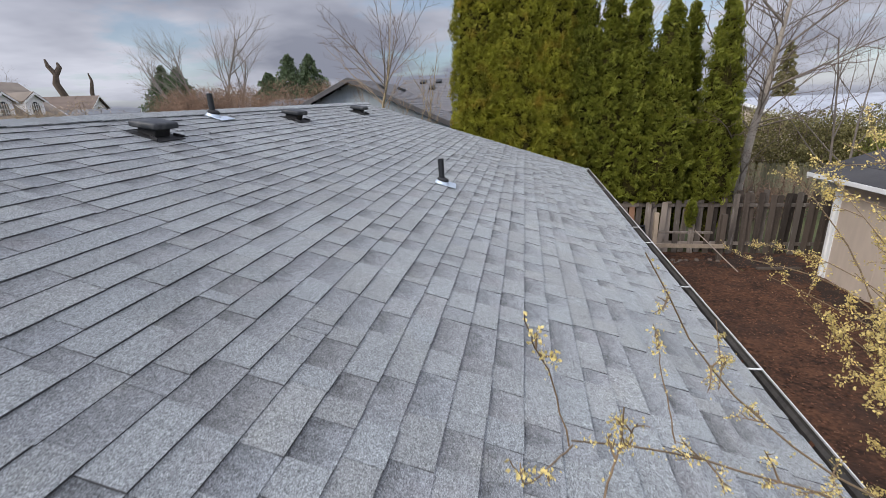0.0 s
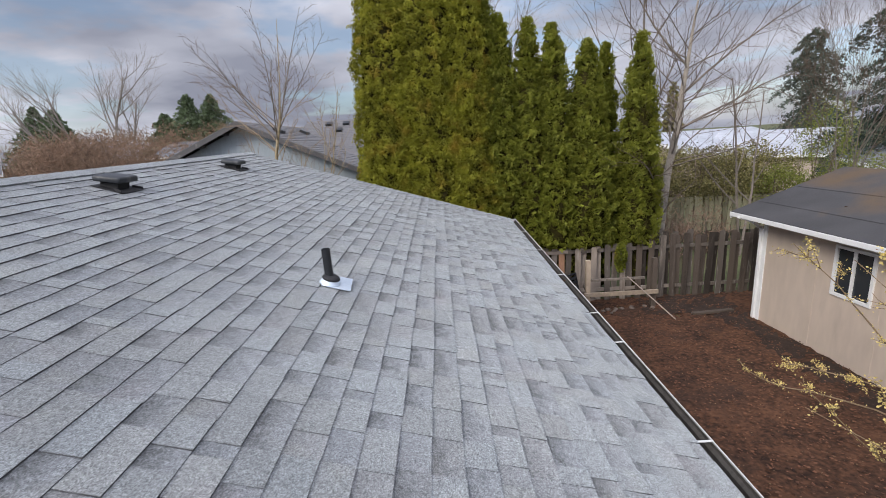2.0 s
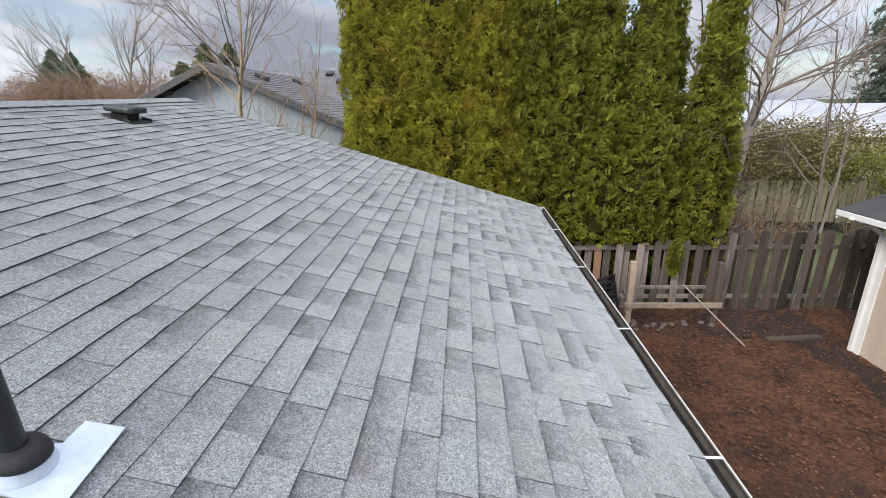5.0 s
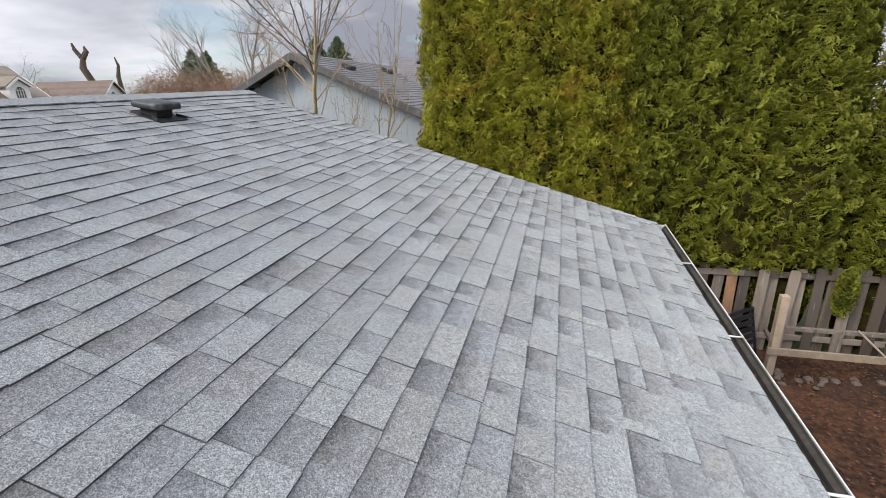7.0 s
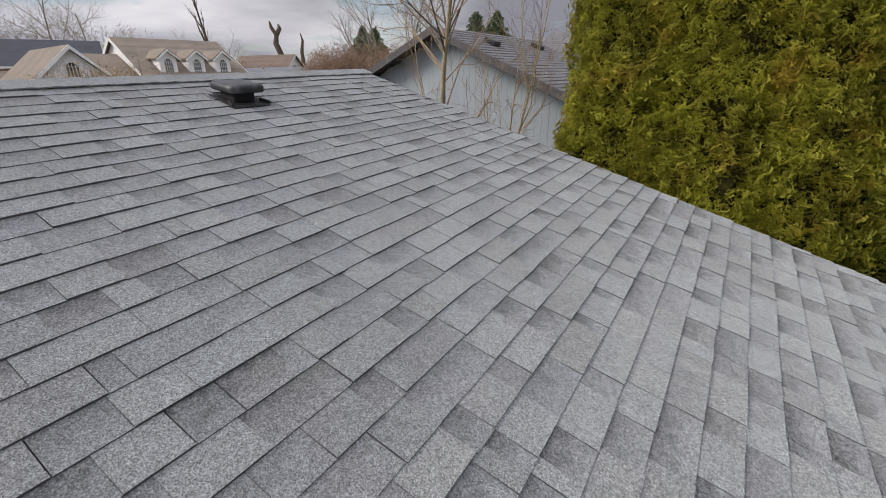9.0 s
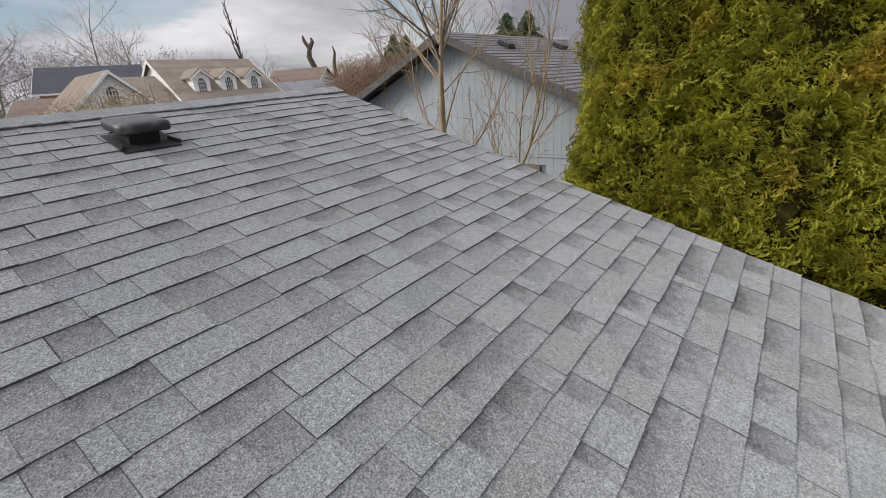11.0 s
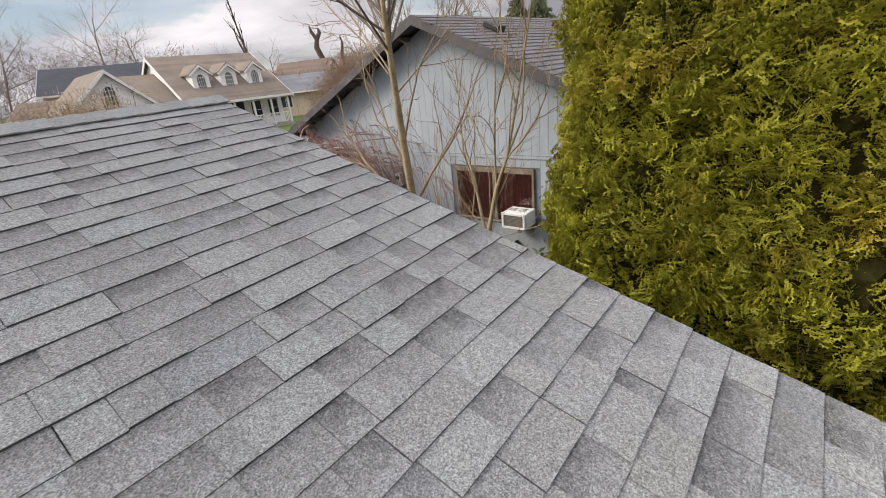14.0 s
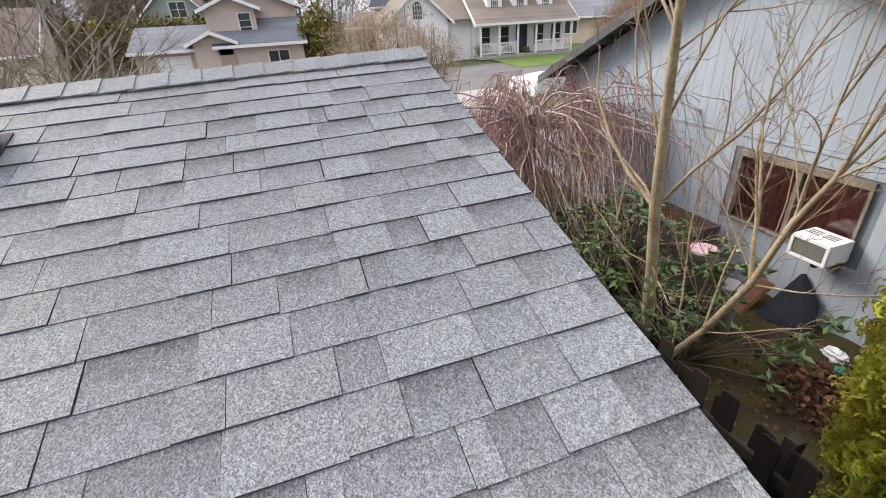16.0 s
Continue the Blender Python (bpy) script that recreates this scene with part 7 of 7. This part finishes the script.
def tan_house():
    t = thing("tan_house", pose(-39.5, 6.8, 0.7), "tan two-storey house with white trim and a slate-grey roof", "house")

    def block(name, x, y, L, W, h, pitch, front_gable, zlow=-0.5):
        b = thing(name, pose(x, y, 0, 0, 0, 0))
        b.parent = t
        rise, over = W / 2 * pitch, 0.45
        if front_gable:
            part("wall", prism([(L / 2, -W / 2, zlow), (L / 2, W / 2, zlow), (L / 2, W / 2, h), (L / 2, 0, h + rise), (L / 2, -W / 2, h)], (-L, 0, 0)), M_TAN_WALL, b)
            for s in (-1, 1):
                r = W / 2 + over
                part("roof", prism([(L / 2 + over, 0, h + rise + 0.1), (L / 2 + over, s * r, h + rise + 0.1 - r * pitch), (-L / 2, s * r, h + rise + 0.1 - r * pitch), (-L / 2, 0, h + rise + 0.1)], (0, 0, 0.1)), M_GREY_ROOF, b)
                part("rake_board", prism([(L / 2 + over, 0, h + rise + 0.2), (L / 2 + over, s * r, h + rise + 0.2 - r * pitch), (L / 2 + over, s * r, h + rise - 0.02 - r * pitch), (L / 2 + over, 0, h + rise - 0.02)], (0.05, 0, 0)), M_WHITE, b)
        else:
            part("wall", prism([(-W / 2, -L / 2, zlow), (W / 2, -L / 2, zlow), (W / 2, -L / 2, h), (0, -L / 2, h + rise), (-W / 2, -L / 2, h)], (0, L, 0)), M_TAN_WALL, b)
            r = W / 2 + over
            for s in (-1, 1):
                courses("roof", b, L + 0.6, r, r * pitch, h + rise + 0.1, s, M_GREY_ROOF, step=0.25)
                part("fascia", box((s * r, 0, h + rise + 0.05 - r * pitch), (0.05, L + 0.6, 0.18)), M_WHITE, b)
        return b

    a = block("garage_wing", 0.0, -3.0, 4.6, 7.0, 2.5, 0.36, False, -1.2)
    part("garage_door", box((3.53, -0.1, 1.0), (0.06, 2.0, 2.2), bevel=0.01), M_WHITE, a, "white panelled garage door")
    c = block("upper_storey", -0.6, 0.75, 6.0, 3.1, 4.65, 0.42, True)
    window(c, pose(3.02, 0.85, 3.75, 0, 0, -90), 0.85, 1.35, bars=0, cross=2)
    d = block("upper_storey", -2.2, 2.25, 6.0, 5.6, 4.73, 0.4, True)
    e = block("lower_wing", 0.3, 2.35, 5.3, 7.4, 2.59, 0.42, False, -1.2)
    window(e, pose(3.72, 1.0, 1.5, 0, 0, -90), 1.4, 1.2, bars=1)
    part("front_door", box((3.78, -2.2, 1.0), (0.06, 0.9, 2.0)), M_TIMBER, e)
    block("entry_gable", 1.0, -0.6, 6.0, 2.3, 2.75, 0.45, True, -1.2)
    return t


tan_house()
house("green_house", pose(-52.0, 2.7, 0.9, 0, 0, 90), 9, 4.6, 4.75, 0.95, M_GREEN_WALL, M_BROWN_ROOF, "sage green gabled house with white trim", windows=(("L", 0.3, 4.9, 1.3, 1.2, "grid"),))
house("beige_house", pose(-40, -9.5, 0.0, 0, 0, 8), 10, 8, 3.6, 0.6, M_BEIGE_WALL, M_BROWN_ROOF, "beige stucco house with a brown roof behind bare branches", windows=(("F", -2.5, 1.6, 1.4, 1.2, "two"), ("F", 2.0, 1.6, 1.4, 1.2, "two")))
house("beige_house", pose(-47, -14, 0.2, 0, 0, 95), 10, 7, 5.2, 0.6, M_BEIGE_WALL, M_BROWN_ROOF, "beige two-storey house with a brown roof", windows=(("L", 0.0, 4.2, 1.3, 1.2, "grid"), ("L", 0.0, 1.5, 1.5, 1.3, "two")))
house("green_house", pose(-60.3, 8.0, 1.6, 0, 0, 90), 9, 5.6, 5.6, 0.85, M_GREEN_WALL, M_DARK_ROOF, "tall sage green gabled house with a charcoal roof", windows=(("L", 0.3, 4.9, 1.3, 1.2, "grid"),))
house("beige_house", pose(-48.5, 21.5, 0.3, 0, 0, -22), 7, 8, 3.4, 0.28, M_TAN_WALL, M_BROWN_ROOF, "low tan house with a shallow brown roof", windows=(("F", -1.5, 1.8, 1.4, 1.2, "two"),))
house("beige_house", pose(-57, 26.0, 1.6, 0, 0, -22), 8, 9, 3.9, 0.5, M_BEIGE_WALL, M_DARK_ROOF, "long low beige house with a charcoal roof", windows=(("F", -3, 2, 1.4, 1.2, "two"), ("F", 3, 2, 1.4, 1.2, "two")))
house("grey_house", pose(-45, 43.5, 0.9, 0, 0, -48), 8, 8, 2.6, 0.4, M_BEIGE_WALL, M_GREY_ROOF, "low house with a blue-grey roof beyond the street", windows=(("F", -3, 1.6, 1.4, 1.2, "two"), ("F", 3, 1.6, 1.4, 1.2, "two")))
house("grey_house", pose(-58, 52, 0.6, 0, 0, 110), 8, 7, 4.0, 0.7, M_WHITE_SIDING, M_BROWN_ROOF, "white gabled house on the skyline", windows=(("L", 0, 4.6, 1.2, 1.3, "arch"), ("L", 0, 1.8, 1.4, 1.3, "two")))
house("grey_house", pose(-30, 66, 1.0, 0, 0, 75), 14, 9, 3.2, 0.4, M_BEIGE_WALL, M_GREY_ROOF, "distant low house among thickets", windows=(("F", 0, 1.6, 1.4, 1.2, "two"),))
house("pale_roofed_house", pose(19.6, 36.2, -0.2, 0, 0, -54), 17, 8, 2.6, 0.33, M_TAN_WALL, M_SILVER_ROOF, "low house with a pale sunlit roof beyond the thicket", windows=(("F", 3, 1.5, 1.4, 1.2, "two"), ("F", -3, 1.5, 1.4, 1.2, "two")), step=0.4)
house("pale_roofed_house", pose(21.9, 31.6, -0.2, 0, 0, -144), 6, 6, 2.5, 0.4, M_TAN_WALL, M_SILVER_ROOF, "white gabled wing of a pale-roofed house", windows=(("R", 0, 1.5, 1.4, 1.2, "two"),), step=0.4)
house("grey_bungalow", pose(21.8, 18.6, -0.2, 0, 0, -28), 12, 7.5, 2.35, 0.36, M_WHITE_SIDING, M_GREY_ROOF, "grey-roofed bungalow behind bare trees", windows=(("B", 2, 1.4, 1.6, 1.3, "two"), ("B", -2, 1.4, 1.6, 1.3, "two")), step=0.3)


def van():
    t = thing("van", pose(-23.7, 23.8, -0.25, 0, 0, 115), "white parked van on the driveway", "van")
    side = [(-2.3, 0.28), (2.25, 0.28), (2.3, 0.7), (1.75, 0.9), (1.0, 1.36), (0.6, 1.42), (-2.2, 1.42), (-2.35, 1.1)]
    bm = prism([(x, -0.9, z) for x, z in side], (0, 1.8, 0))
    bmesh.ops.bevel(bm, geom=bm.edges[:], offset=0.08, segments=2, affect="EDGES")
    part("body", bm, M_WHITE, t, smooth=False)
    part("windscreen", prism([(1.72, -0.78, 0.94), (1.72, 0.78, 0.94), (1.1, 0.72, 1.32), (1.1, -0.72, 1.32)], (0.05, 0, 0.03)), M_GLASS, t)
    for s in (-1, 1):
        part("side_window", prism([(0.4, s * 0.91, 0.95), (1.35, s * 0.91, 0.95), (0.95, s * 0.89, 1.28), (0.4, s * 0.89, 1.3)], (0, s * 0.012, 0)), M_GLASS, t)
        part("headlight", box((2.27, s * 0.65, 0.6), (0.08, 0.3, 0.16), bevel=0.02), M_GLASS, t)
        for x in (-1.45, 1.45):
            w = part("wheel", rod(bmesh.new(), (x, s * 0.72, 0.32), (x, s * 0.93, 0.32), 0.33, 0.33, 20), M_TYRE, t)
            part("rim", rod(bmesh.new(), (x, s * 0.90, 0.32), (x, s * 0.945, 0.32), 0.19, 0.19, 14), M_GALV, w)
    return t


van()
for k, (x, y, r, z) in enumerate(((-37.2, 25.6, 0.8, 0.6), (-36.4, 27.6, 0.45, 0.4), (-36.0, 28.9, 0.4, 0.35), (-37.8, 23.0, 0.5, 0.4))):
    z0 = float(gz(np.float64(x), np.float64(y)))
    shrub_mass("clipped_bush", [(x, y, z0 + z, r, z)], 780 + k, M_LIME if k == 0 else M_JUNIPER, "rounded garden bush before the white house's porch", 0.12, 2600, False)
shrub_mass("clipped_bush", [(-36.2, 13.0, 3.2, 1.3, 1.9)], 795, M_OLIVE, "square-clipped olive yew beside the tan house", 0.26, 3000, False)
shrub_mass("clipped_hedge", [(-45.5, -7 + 2.0 * k, 3.6, 1.5, 1.8) for k in range(7)], 790, M_OLIVE, "clipped olive-green hedge behind the tan house", 0.42, 750, False)

# ---- shingles, course by course ----
ridge_caps()


def shingles():
    rng = np.random.default_rng(71)
    near, rest, lower = {}, [], []
    widths = (0.07, 0.11, 0.14, 0.17, 0.19, 0.22, 0.25, 0.30)
    for i in range(N_COURSE):
        u0 = 1.664 - i * COURSE + rng.uniform(-0.004, 0.004)
        u1 = max(u0 - COURSE - 0.025, U_RIDGE + 0.005)
        u0 = min(u0, U_EAVE)
        if u0 < U_RIDGE + 0.06:
            break
        v = V_NEAR - rng.uniform(0, 0.3)
        high = bool(rng.integers(2))
        while v < V_RAKE - 0.03:
            w = float(rng.choice(widths))
            a, b = max(v, V_NEAR), min(v + w, V_RAKE + rng.uniform(-0.006, 0.006))
            if b > V_RAKE - 0.05:
                b = V_RAKE + rng.uniform(-0.006, 0.006)
            v += w
            if b - a < 0.02:
                continue
            raised = high
            t = (0.0100 if raised else 0.0062) + rng.uniform(-0.001, 0.001)
            high = bool(rng.uniform() < (0.25 if high else 0.85))
            jog = rng.uniform(-0.003, 0.003)
            ua = u0 + jog
            gap = float(rng.choice([0.0008, 0.0016, 0.0035], p=[0.35, 0.5, 0.15]))
            whole = abs((b - a) - w) < 1e-6
            if whole and -3.05 < u0 < -0.25 and a > 8.05:
                kind = (w, raised, gap)
                if kind not in near:
                    ww, tt = w - gap, 0.0100 if raised else 0.0062
                    c = [(0, 0.0, -0.011), (-COURSE - 0.025, 0.0, -0.011), (-COURSE - 0.025, ww, -0.011), (0, ww, -0.011), (0, 0.0, tt), (-COURSE - 0.025, 0.0, 0.002), (-COURSE - 0.025, ww, 0.002), (0, ww, tt)]
                    ob = laminate("shingle", [c], M_SHINGLE if raised else M_SHINGLE_LOW, roof)
                    near[kind] = ob.data
                else:
                    ob = new("shingle", near[kind])
                    ob.parent = roof
                ob.matrix_basis = pose(ua, a, rng.uniform(-0.0008, 0.0008), 0, 0, rng.normal() * 0.15)
            else:
                c = [(ua, a, -0.011), (u1, a, -0.011), (u1, b - gap, -0.011), (ua, b - gap, -0.011), (ua, a, t), (u1, a, 0.001), (u1, b - gap, 0.001), (ua, b - gap, t)]
                (rest if raised else lower).append(c)
    laminate("shingle_rows", rest, M_SHINGLE_ROW, roof)["kind"] = "stuff"
    laminate("shingle_rows", lower, M_SHINGLE_LOW_ROW, roof)["kind"] = "stuff"


shingles()
